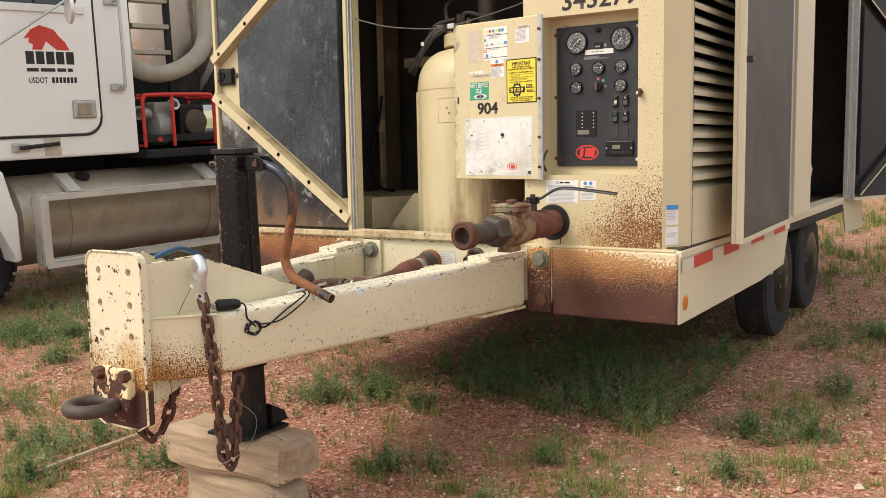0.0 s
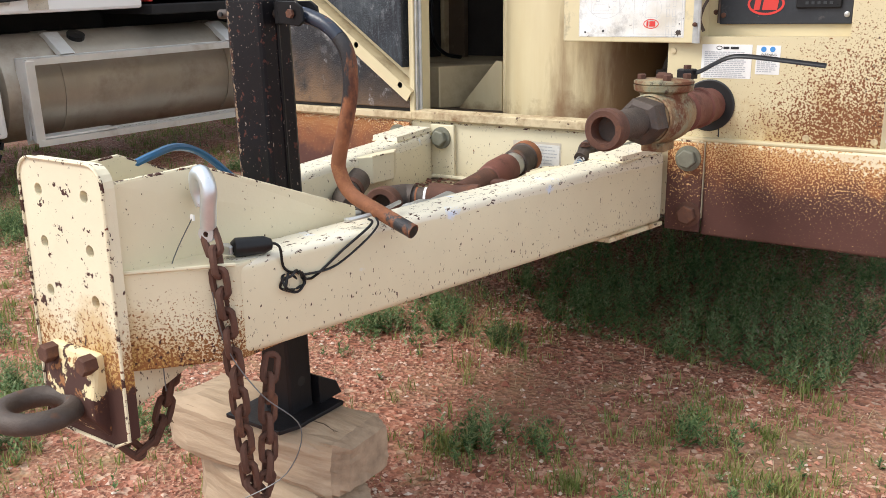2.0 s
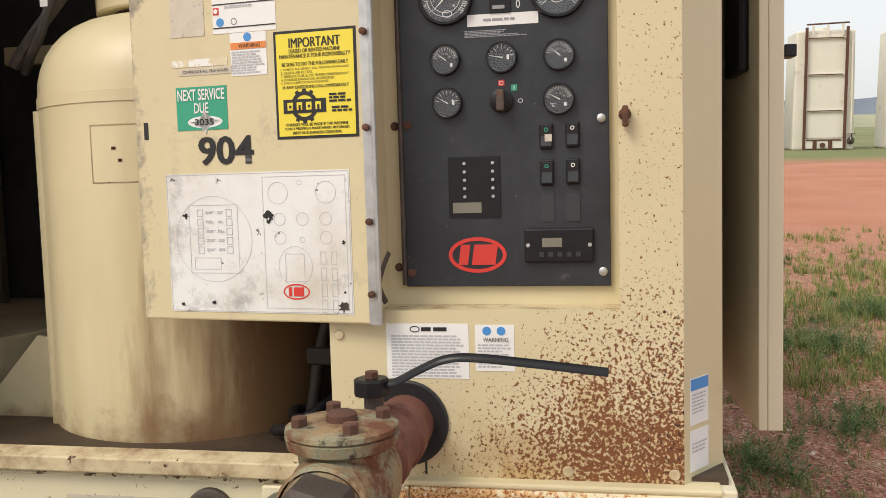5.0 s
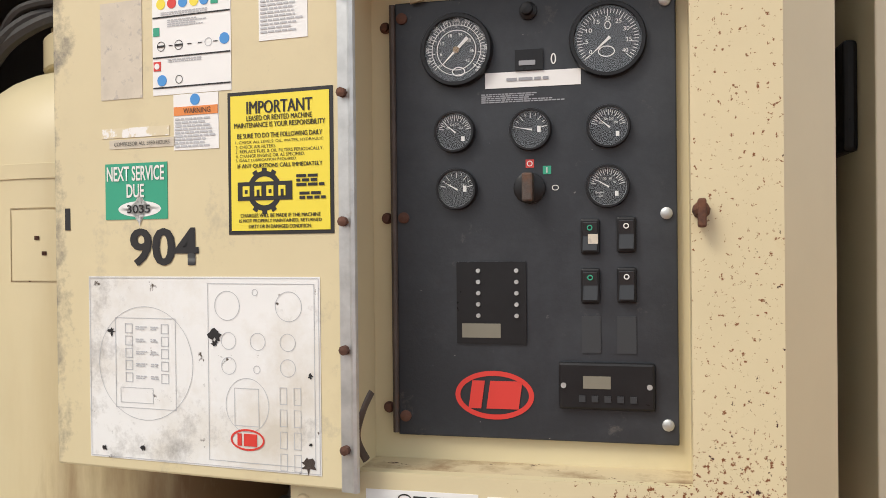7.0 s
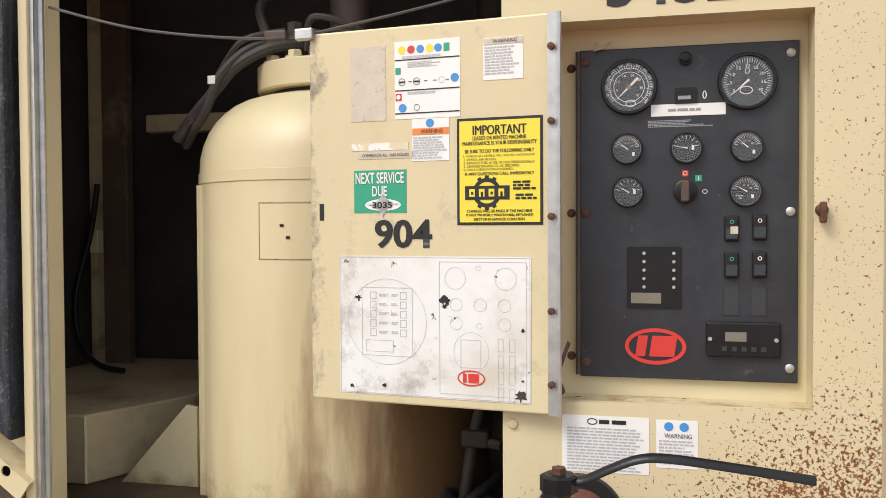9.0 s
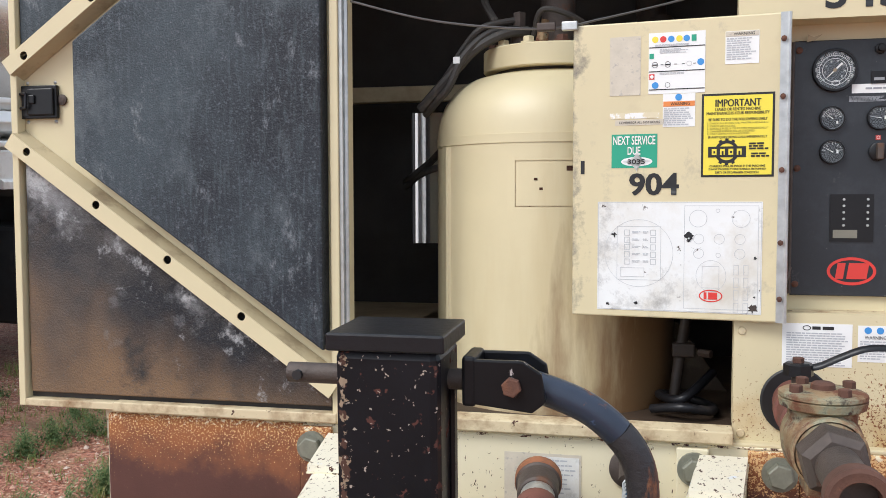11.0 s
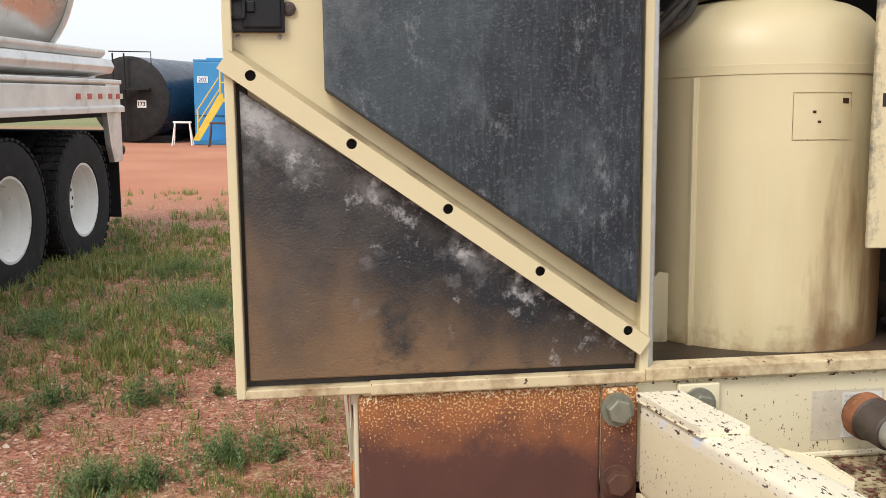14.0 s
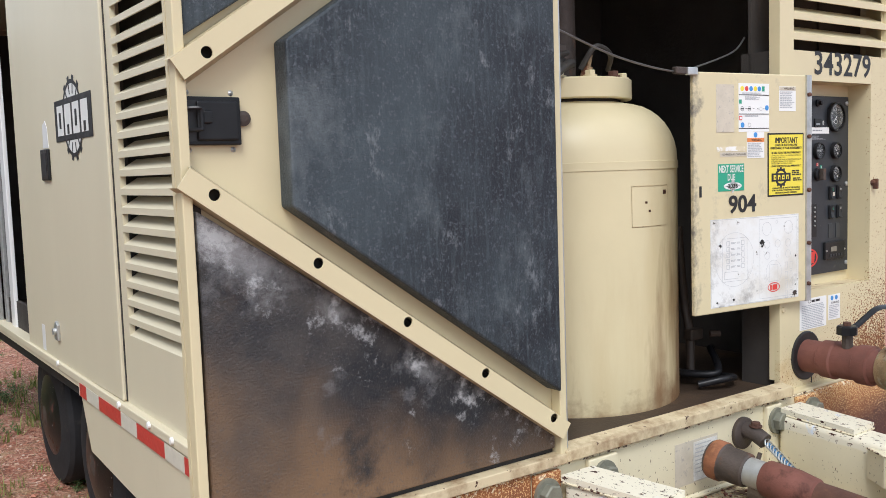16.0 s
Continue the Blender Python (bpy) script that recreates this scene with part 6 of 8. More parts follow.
part("bonnet_boss", lathe([(0.108, 0.026), (0.124, 0.024), (0.128, 0.018), (0.128, 0.0)], VB, (0, 0, 1), 18), rust, valve, smooth=True)
for k in range(4):
    a = k * math.tau / 4 + 0.5
    part("bonnet_bolt", hexbolt(VB + Vector((0.066 * math.cos(a), 0.066 * math.sin(a), 0.106)), (0, 0, 1), 0.012, 0.020, False), rust, valve)
part("hex_nipple", lathe([(0.495, 0.062), (0.505, 0.070), (0.570, 0.068), (0.585, 0.052)], VP, VD, 6), dark_iron, valve)
part("end_pipe", lathe([(0.575, 0.043), (0.745, 0.043)], VP, VD, 24), dark_iron, valve, smooth=True)
part("end_flange", lathe([(0.725, 0.045), (0.742, 0.056), (0.782, 0.058), (0.790, 0.052), (0.790, 0.036), (0.69, 0.034), (0.69, 0.0)], VP, VD, 32), rust, valve, "rusty open end flange", smooth=True)
part("lower_lug", bx(0.585, 0.655, -0.42, -0.33, 0.945, 0.972, 0.004), bronze, valve)
SP = VP + VD * 0.165
part("stem", rod(SP + Vector((-0.015, 0, 0.05)), SP + Vector((-0.015, 0, 0.115)), 0.018, 12), dark_iron, valve)
part("stem_nut", lathe([(0, 0.034), (0.026, 0.034), (0.03, 0.028), (0.03, 0.0)], SP + Vector((-0.018, 0, 0.098)), (0, 0, 1), 8), black_cap, valve)
part("stem_bolt", hexbolt(SP + Vector((-0.018, 0, 0.128)), (0, 0, 1), 0.012, 0.012, False), rust, valve)
lv = smooth_line([(SP.x - 0.01, SP.y, 1.160), (0.655, SP.y - 0.006, 1.166), (0.700, SP.y - 0.015, 1.190), (0.748, SP.y - 0.020, 1.211), (0.80, SP.y - 0.020, 1.215), (0.91, SP.y - 0.018, 1.205), (1.031, SP.y - 0.018, 1.192)], 6)
part("lever", sweep(lv, 0.010, 8, flat=0.0045), black_cap, valve, smooth=True)

# ---- jack with its crank ----
jack = thing("trailer_jack", "black chipped square-tube trailer jack with rusty crank handle", "jack", (-0.03, -1.285, 0.305), TRAILER @ pose(0, -1.345, 0.82, 1.5) @ pose(0, 1.26, -0.82))
part("outer_tube", bx(-0.076, 0.043, -1.325, -1.220, 0.56, 1.397, 0.010), jack_paint, jack)
part("top_cap", bx(-0.083, 0.050, -1.332, -1.213, 1.396, 1.416, 0.0025), black_cap, jack, "dull black cap")
part("corner_weld", rod((0.044, -1.27, 0.9), (0.044, -1.27, 1.36), 0.005, 6), black_paint, jack)
part("inner_tube", bx(-0.066, 0.033, -1.316, -1.229, 0.31, 0.60, 0.008), black_cap, jack)
part("tube_hole", lathe([(0, 0.014), (0.001, 0.0)], (0.0335, -1.27, 0.40), (1, 0, 0), 14), ink, jack)
part("foot", prism([(-0.13, -1.40), (0.07, -1.40), (0.09, -1.34), (0.09, -1.17), (-0.13, -1.17)], "z", 0.305, 0.317, bevel=0.002), black_cap, jack)
part("foot_web", prism([(-1.22, 0.317), (-1.13, 0.317), (-1.15, 0.36), (-1.22, 0.40)], "x", -0.06, 0.05, bevel=0.003), black_cap, jack)
part("cross_rod", rod((-0.150, -1.272, 1.357), (0.066, -1.272, 1.357), 0.012, 12), dark_iron, jack, smooth=True)
part("rod_hole", rod((-0.135, -1.288, 1.357), (-0.135, -1.256, 1.357), 0.006, 8), ink, jack)
for s in (-1, 1):
    part("clevis_cheek", prism([(0.075, 1.335), (0.140, 1.328), (0.155, 1.340), (0.150, 1.372), (0.130, 1.385), (0.075, 1.385)], "y", -1.268 + s * 0.026 - 0.004, -1.268 + s * 0.026 + 0.004, bevel=0.002), black_paint, jack)
part("clevis_end", bx(0.062, 0.078, -1.298, -1.238, 1.332, 1.388, 0.004), black_paint, jack)
part("clevis_pin", hexbolt((0.118, -1.298, 1.357), (0, -1, 0), 0.010, 0.008, False), rust, jack)
part("clevis_pin_shank", rod((0.118, -1.298, 1.357), (0.118, -1.232, 1.357), 0.008, 10), rust, jack)
hl = smooth_line([(0.105, -1.268, 1.357), (0.145, -1.268, 1.350), (0.206, -1.266, 1.324), (0.250, -1.264, 1.276), (0.258, -1.262, 1.212), (0.243, -1.258, 1.140), (0.203, -1.254, 1.025), (0.199, -1.252, 0.985), (0.228, -1.248, 0.932), (0.318, -1.25, 0.896), (0.415, -1.25, 0.861)], 6)
part("crank_neck", sweep(hl[:16], 0.0175, 12), neck_paint, jack, "black and blue chipped crank neck", smooth=True)
part("crank_handle", sweep(hl[15:], 0.018, 12), rust_orange, jack, "rust-orange bent crank", smooth=True)
part("handle_bore", lathe([(0, 0.015), (0.0012, 0.0)], hl[-1], hl[-1] - hl[-2], 12), ink, jack)

# ---- cribbing timbers under the jack ----
def beam_timber(name, x0, x1, y0, y1, z0, z1, label, turn, seed):
    cx, cy = (x0 + x1) / 2, (y0 + y1) / 2
    th = thing(name, label, "timber block", (0, 0, 0), TRAILER @ pose(cx, cy, z0, 0, 0, turn), "cribbing timbers")
    bm = bx(x0 - cx, x1 - cx, y0 - cy, y1 - cy, 0, z1 - z0)
    bmesh.ops.subdivide_edges(bm, edges=list(bm.edges), cuts=11, use_grid_fill=True)
    half = Vector(((x1 - x0) / 2, (y1 - y0) / 2, (z1 - z0) / 2))
    for v in bm.verts:
        p = v.co - Vector((0, 0, half.z))
        # knock the edges off and roughen the faces
        over = sum(sorted(abs(p[k]) / half[k] for k in range(3))[1:]) - 1.66
        if over > 0:
            p *= 1 - 0.13 * over / 0.34
        q = v.co + Vector((seed, 0, 0))
        v.co = p + Vector((0, 0, half.z)) + 0.016 * noise.noise_vector(q * 6) + 0.005 * noise.noise_vector(Vector((q.x * 6, q.y * 40, q.z * 40)))
    for f in bm.faces:
        f.material_index = 1 if abs(f.normal.x) > 0.7 else 0
    part("beam", bm, (timber, timber_end), th)
    return th


beam_timber("timber_block", -0.43, 0.235, -1.45, -1.215, 0.125, 0.303, "weathered square timber block under the jack foot", 4, 1.0)
low = beam_timber("timber_block", -0.36, 0.225, -1.435, -1.25, -0.075, 0.125, "split grey timber block lying on the gravel", -3, 5.0)

# ---- safety chains ----
def chain(name, path, hook_at, label):
    th = thing(name, label, "chain", path[0], group="safety chains")
    line = smooth_line(path, 40)
    step, links, last = 0.043, [], None
    acc = 0.0
    pts = [line[0]]
    for a, c in zip(line, line[1:]):
        acc += (c - a).length
        if acc >= step:
            pts.append(c)
            acc = 0.0
    for i, (a, c) in enumerate(zip(pts, pts[1:])):
        d = (c - a).normalized()
        u = d.orthogonal().normalized()
        u = (Matrix.Rotation(radians(90 * (i % 2) + 20), 3, d) @ u)
        mid = (a + c) / 2
        o = [mid + d * (0.0195 * math.copysign(1, math.cos(k * math.tau / 16)) * (abs(math.cos(k * math.tau / 16)) > 1e-6) + 0.0105 * math.cos(k * math.tau / 16)) + u * 0.0155 * math.sin(k * math.tau / 16) for k in range(16)]
        part("link", sweep(o, 0.0078, 6, closed=True), rust, th, smooth=True)
    if hook_at:
        h = Vector(hook_at)
        hk = smooth_line([h + Vector(v) for v in ((-0.028, 0.012, -0.040), (-0.036, 0.012, -0.005), (-0.020, 0.004, 0.030), (0.008, -0.004, 0.034), (0.028, -0.010, 0.006), (0.022, -0.010, -0.035), (0.014, -0.006, -0.075))], 6)
        part("hook", sweep(hk, [0.009 + 0.008 * math.sin(min(1, k / 14) * math.pi / 2) for k in range(len(hk))], 10), zinc, th, "bright zinc grab hook", smooth=True)
        part("hook_eye", lathe([(-0.010, 0.006), (-0.010, 0.018), (0.010, 0.018), (0.010, 0.006)], h + Vector((0.012, -0.006, -0.088)), (0.3, -1, 0), 16, close=True), zinc, th)
        part("wire_tag", bx(h.x - 0.022, h.x - 0.012, h.y - 0.022, h.y - 0.018, h.z - 0.062, h.z - 0.050), paper, th)
        part("tie_wire", sweep(smooth_line([h + Vector((-0.017, -0.02, -0.056)), h + Vector((-0.05, -0.06, -0.16)), h + Vector((-0.06, -0.09, -0.30)), h + Vector((-0.05, -0.10, -0.42))], 6), 0.0014, 5), wire_steel, th)
        part("tie_wire", sweep(smooth_line([h + Vector((0.05, -0.04, -0.20)), h + Vector((0.07, -0.03, -0.32)), h + Vector((0.13, 0.0, -0.42)), h + Vector((0.19, 0.05, -0.50)), h + Vector((0.17, 0.02, -0.60)), h + Vector((0.09, -0.04, -0.66))], 6), 0.0014, 5), wire_steel, th)
    return th


chain("safety_chain", [(0.212, -1.766, 0.921), (0.236, -1.775, 0.89), (0.252, -1.784, 0.844), (0.259, -1.774, 0.708), (0.265, -1.767, 0.591), (0.268, -1.760, 0.45), (0.272, -1.752, 0.345), (0.286, -1.735, 0.335), (0.292, -1.72, 0.40), (0.285, -1.705, 0.52), (0.275, -1.68, 0.61), (0.262, -1.65, 0.645)], (0.198, -1.760, 1.008), "rusty safety chain hanging from a zinc hook")
chain("safety_chain", [(0.03, -1.905, 0.50), (0.04, -1.90, 0.455), (0.058, -1.885, 0.43), (0.078, -1.86, 0.445), (0.085, -1.83, 0.50), (0.085, -1.80, 0.58), (0.08, -1.78, 0.65)], None, "rusty safety chain looped below the hitch plate")
hk2 = thing("grab_hook", "bright zinc grab hook on the drawbar web", "hook", (-0.11, -1.76, 1.05))
part("hook", sweep(smooth_line([(-0.165, -1.68, 0.95), (-0.172, -1.70, 1.01), (-0.168, -1.715, 1.030), (-0.155, -1.725, 1.01), (-0.15, -1.725, 0.94)], 6), 0.013, 10), zinc, hk2, smooth=True)
bh = thing("air_hose", "dark blue air hose lying along the drawbar", "hose", (-0.3, -1.6, 0.95))
part("hose", sweep(smooth_line([(-0.16, -1.72, 1.0), (-0.155, -1.62, 1.03), (-0.20, -1.50, 1.035), (-0.22, -1.40, 1.0), (-0.19, -1.32, 0.92)], 8), 0.010, 8), blue_hose, bh, smooth=True)

# ---- breakaway plug and its cord on the drawbar ----
plug = thing("trailer_plug", "black trailer plug with coiled cord lying on the drawbar", "plug", (0.25, -1.68, 0.86))
part("plug_body", lathe([(0, 0.012), (0.01, 0.021), (0.07, 0.019), (0.085, 0.012), (0.09, 0.0)], (0.222, -1.72, 0.880), (0.62, 0.78, 0.02), 12), black_plastic, plug, smooth=True)
part("plug_clip", bx(0.200, 0.235, -1.735, -1.712, 0.868, 0.888, 0.004), galv, plug)
rnd = random.Random(3)
coil = []
for k in range(60):
    a = k * 0.75
    coil.append((0.292 + 0.010 * math.sin(k * 1.3), -1.615 + 0.030 * math.cos(a), 0.790 + 0.020 * math.sin(a) + 0.006 * rnd.uniform(-1, 1)))
part("cord", sweep(smooth_line([(0.275, -1.655, 0.885), (0.290, -1.645, 0.875), (0.287, -1.635, 0.83), (0.290, -1.615, 0.81)] + coil[8:36] + [(0.296, -1.56, 0.785), (0.315, -1.47, 0.835), (0.325, -1.40, 0.868), (0.320, -1.37, 0.880), (0.30, -1.36, 0.882)], 4), 0.0032, 6), black_plastic, plug, smooth=True)
part("cord_loop", sweep(smooth_line([(0.298, -1.585, 0.80), (0.310, -1.50, 0.80), (0.330, -1.42, 0.84), (0.335, -1.37, 0.872), (0.315, -1.35, 0.886)], 6), 0.0028, 6), black_plastic, plug, smooth=True)
part("pull_pin", sweep(smooth_line([(0.265, -1.40, 0.884), (0.285, -1.40, 0.888), (0.30, -1.33, 0.892), (0.27, -1.20, 0.892)], 4), 0.0055, 8), galv, plug)

# ---- pipe fittings and clutter in the tray ----
tee = thing("pipe_tee", "rusty pipe tee assembly with galvanised reducer lying in the tray", "pipe fitting", (0.0, -0.5, 0.71))
PA, PB, TE = Vector((-0.008, -0.055, 0.836)), Vector((0.030, -0.46, 0.790)), Vector((0.046, -0.625, 0.771))
dp = (PB - PA).normalized()
part("end_collar", lathe([(0, 0.034), (0.0, 0.054), (0.012, 0.058), (0.045, 0.058), (0.05, 0.053), (0.12, 0.051), (0.125, 0.046)], PA, dp, 26), dark_iron, tee, smooth=True)
part("collar_bore", lathe([(0.001, 0.036), (0.0012, 0.0)], PA, dp, 20), ink, tee)
part("collar_band", lathe([(0.008, 0.0585), (0.012, 0.0605), (0.042, 0.0605), (0.046, 0.0585)], PA, dp, 26, close=True), rust_orange, tee, smooth=True)
part("zinc_nipple", lathe([(0.12, 0.043), (0.185, 0.043)], PA, dp, 22), galv, tee, smooth=True)
part("red_bushing", lathe([(0.175, 0.046), (0.185, 0.053), (0.27, 0.055), (0.33, 0.048), (0.335, 0.042)], PA, dp, 22), rust_red, tee, smooth=True)
part("tee_neck", lathe([(0.32, 0.042), (0.54, 0.046)], PA, dp, 22), rust, tee, smooth=True)
part("tee_body", lathe([(-0.085, 0.046), (-0.08, 0.054), (-0.05, 0.054), (-0.03, 0.050), (0.03, 0.050), (0.05, 0.054), (0.08, 0.054), (0.085, 0.046)], TE, (1, 0.35, 0), 24), rust, tee, smooth=True)
lx = Vector((-1, -0.42, 0)).normalized()
part("side_nipple", lathe([(0.07, 0.039), (0.15, 0.039)], TE, lx, 20), dark_iron, tee, smooth=True)
part("seal_tape", lathe([(0.088, 0.0400), (0.096, 0.0400)], TE, lx, 20), paper, tee)
part("seal_tape", lathe([(0.118, 0.0400), (0.124, 0.0400)], TE, lx, 20), rust_orange, tee)
part("elbow", sweep(smooth_line([TE + lx * 0.13, TE + lx * 0.165, TE + lx * 0.185 + Vector((0, -0.045, 0)), TE + lx * 0.185 + Vector((0.010, -0.09, 0))], 6), 0.048, 18), dark_iron, tee, smooth=True)
oc = TE + lx * 0.185 + Vector((0.010, -0.078, 0))
part("elbow_mouth", lathe([(0, 0.053), (0.0, 0.056), (0.05, 0.056), (0.055, 0.051), (0.055, 0.034), (0.01, 0.032), (0.01, 0.0)], oc, (0.35, -1, 0.08), 24), rust, tee, smooth=True)
gd = Vector((0.18, -1, -0.02)).normalized()
part("reducer", lathe([(0.04, 0.038), (0.15, 0.038), (0.20, 0.044), (0.225, 0.052), (0.285, 0.054), (0.298, 0.057), (0.300, 0.050), (0.23, 0.045), (0.19, 0.030), (0.19, 0.0)], TE, gd, 28), galv, tee, "galvanised reducer", smooth=True)
part("stub_elbow", sweep(smooth_line([TE + Vector((0.08, 0.02, 0)), TE + Vector((0.125, 0.03, 0.005)), TE + Vector((0.14, 0.04, 0.03)), TE + Vector((0.142, 0.045, 0.05))], 5), 0.034, 14), rust, tee, smooth=True)
part("stub_cap", lathe([(0, 0.030), (0.025, 0.030), (0.028, 0.024), (0.028, 0)], TE + Vector((0.142, 0.045, 0.045)), (0, 0, 1), 6), rust, tee)
f2 = thing("pipe_elbow", "dark rusty pipe elbow with hose clamp in the tray", "pipe fitting", (-0.28, -0.72, 0.71))
part("elbow", sweep(smooth_line([(-0.36, -0.62, 0.80), (-0.33, -0.71, 0.768), (-0.28, -0.78, 0.755), (-0.21, -0.82, 0.752)], 6), 0.045, 16), dark_iron, f2, smooth=True)
part("clamp_band", lathe([(-0.012, 0.048), (0.012, 0.048)], (-0.338, -0.69, 0.774), (0.35, -1, -0.3), 18), rust, f2, smooth=True)
f3 = thing("hose_coupling", "silver and dark hose coupling lying in the tray", "hose coupling", (-0.12, -0.92, 0.71))
part("coupling", lathe([(0, 0.022), (0.05, 0.026), (0.055, 0.018), (0.10, 0.018), (0.10, 0.0)], (-0.175, -0.80, 0.752), (0.35, -1, 0), 16), dark_iron, f3, smooth=True)
part("lug", bx(-0.165, -0.105, -0.955, -0.905, 0.745, 0.772, 0.006), galv, f3)
f4 = thing("iron_pipe_nipple", "short dark iron pipe nipple in the tray", "pipe fitting", (0.03, -0.98, 0.72))
part("nipple", lathe([(0, 0.03), (0.09, 0.03), (0.10, 0.036), (0.13, 0.036), (0.13, 0.022), (0.09, 0.02), (0.09, 0)], (0.03, -0.92, 0.745), (0.5, -1, 0), 16), dark_iron, f4, smooth=True)
f5 = thing("wooden_stake", "yellowed wooden stake in the tray", "stake", (-0.14, -1.0, 0.72))
part("stake", bx(-0.172, -0.138, -1.10, -0.955, 0.722, 0.742, 0.003), timber, f5)
knk = thing("tie_down_joint", "dark iron joint with spring cable on the beam", "cable fitting", (0.22, -0.02, 0.80))
part("joint_plate", lathe([(0, 0.052), (0.012, 0.052), (0.016, 0.046), (0.016, 0)], (0.222, 0.0035, 0.855), (0, -1, 0), 24), dark_iron, knk, smooth=True)
part("joint_yoke", sweep([(0.222, -0.01, 0.868), (0.222, -0.05, 0.862), (0.222, -0.085, 0.845)], 0.026, 12), dark_iron, knk, smooth=True)
part("joint_bolt", hexbolt((0.222, -0.05, 0.885), (0, 0, 1), 0.014, 0.016), rust, knk)
helix = [(0.223 + 0.015 * math.cos(k * 0.7), -0.09 - 0.0011 * k + 0.006 * math.sin(k * 0.7), 0.842 - 0.0008 * k + 0.014 * math.sin(k * 0.7)) for k in range(90)]
part("spring", sweep(helix, 0.0028, 5), galv, knk, smooth=True)
part("cable", sweep(smooth_line([(0.223, -0.09, 0.84), (0.224, -0.19, 0.77), (0.235, -0.24, 0.74), (0.25, -0.30, 0.725)], 6), 0.008, 8), blue_hose, knk, smooth=True)
part("hose_loop", sweep(smooth_line([(0.23, -0.06, 0.80), (0.20, -0.07, 0.75), (0.20, -0.12, 0.715), (0.26, -0.16, 0.712), (0.31, -0.14, 0.72)], 8), 0.007, 8), dark_iron, knk, smooth=True)


def grit(name, n, box, r0, r1, label, mats, seed):
    rnd = random.Random(seed)
    bm = bmesh.new()
    for _ in range(n):
        x, y = rnd.uniform(box[0], box[1]), rnd.uniform(box[2], box[3])
        if not (-0.48 + 0.17 * (-y) < x < 0.38 - 0.13 * (-y)):
            continue
        r = rnd.uniform(r0, r1)
        g = bmesh.ops.create_icosphere(bm, subdivisions=1, radius=r)["verts"]
        for v in g:
            v.co = Vector((v.co.x * rnd.uniform(0.7, 1.3), v.co.y * rnd.uniform(0.7, 1.3), v.co.z * 0.6)) + Vector((x, y, 0.705 + r * 0.3))
    th = thing(name, label, "debris", (0, 0, 0.705), kind="stuff")
    part("grit", bm, mats, th)


grit("tray_grit", 1500, (-0.40, 0.27, -1.10, -0.50), 0.003, 0.011, "rusty grit and pebbles on the tray floor", rust, 5)
grit("tray_leaves", 420, (-0.46, 0.3, -0.52, -0.02), 0.003, 0.009, "brown flakes on the tray floor", rust_red, 6)
rag = thing("dry_rag", "stiff brown-grey rag lying in the tray", "rag", (0.12, -0.30, 0.705))
bm = bx(0.08, 0.20, -0.46, -0.12, 0.706, 0.738)
bmesh.ops.subdivide_edges(bm, edges=list(bm.edges), cuts=5, use_grid_fill=True)
for v in bm.verts:
    v.co += Vector((0.03, 0.03, 0.022)) * 1.0 * noise.noise_vector(v.co * 14).x + 0.012 * noise.noise_vector(v.co * 30)
part("cloth", bm, bark, rag, smooth=True)

# ---- wire across the opening ----
wire = thing("stay_wire", "thin grey stay wire across the tank opening", "wire", (-0.02, 0.05, 2.0))
part("strand", sweep(smooth_line([(-0.54, 0.03, 2.10), (-0.30, 0.03, 2.035), (-0.02, 0.06, 2.008), (0.14, 0.10, 2.035), (0.40, 0.16, 2.10), (0.52, 0.2, 2.16)], 8), 0.0032, 6), wire_steel, wire, smooth=True)
part("clamp", bx(-0.03, 0.02, 0.045, 0.065, 2.0, 2.022, 0.004), dark_iron, wire)

# ---- what shows in the dark of the machine ----
for nm, pts, r, mt, lb in (("intake_pipe", [(0.30, 0.75, 0.94), (0.30, 0.8, 1.3), (0.34, 0.9, 1.7), (0.30, 1.05, 2.2)], 0.05, pipe_brown, "dark brown riser pipe inside the enclosure"),
                           ("drain_pipe", [(0.34, 0.30, 0.97), (0.36, 0.32, 1.12), (0.38, 0.36, 1.24), (0.40, 0.4, 1.5)], 0.016, pipe_brown, "thin rusty drain pipe beside the tank"),
                           ("oil_hose", [(0.28, 0.22, 0.965), (0.36, 0.16, 0.985), (0.44, 0.20, 0.97), (0.44, 0.32, 0.96), (0.36, 0.36, 0.975), (0.30, 0.30, 0.99), (0.36, 0.2, 1.0), (0.45, 0.3, 1.06)], 0.013, black_cap, "black oil hose coiled on the floor"),
                           ("vacuum_line", [(-1.13, 1.03, 1.76), (-1.15, 1.02, 1.60), (-1.185, 0.98, 1.38), (-1.15, 0.95, 1.22), (-1.06, 0.92, 1.15), (-0.95, 0.90, 1.135)], 0.010, black_cap, "thin black line on an inner post"),
                           ("exhaust_pipe", [(0.55, 1.9, 1.1), (0.8, 2.3, 1.25), (1.0, 2.7, 1.15), (1.05, 3.2, 1.2)], 0.12, interior_beige, "lagged exhaust pipe inside the enclosure")):
    th = thing(nm, lb, "pipe", pts[0])
    part("run", sweep(smooth_line(pts, 8), r, 12), mt, th, smooth=True)
dv = thing("drain_valve", "small rusty drain valve beside the tank", "valve", (0.37, 0.3, 1.1))
part("valve_block", bx(0.335, 0.40, 0.29, 0.33, 1.10, 1.14, 0.006), pipe_brown, dv)
part("valve_tap", rod((0.41, 0.27, 1.12), (0.44, 0.25, 1.12), 0.012, 8), pipe_brown, dv)
eng = thing("engine_block", "dim beige-grey engine block inside the enclosure", "engine", (0.6, 2.5, 0.94))
part("block", bx(0.35, 1.0, 1.4, 3.9, 0.94, 1.18, 0.03), interior_beige, eng)
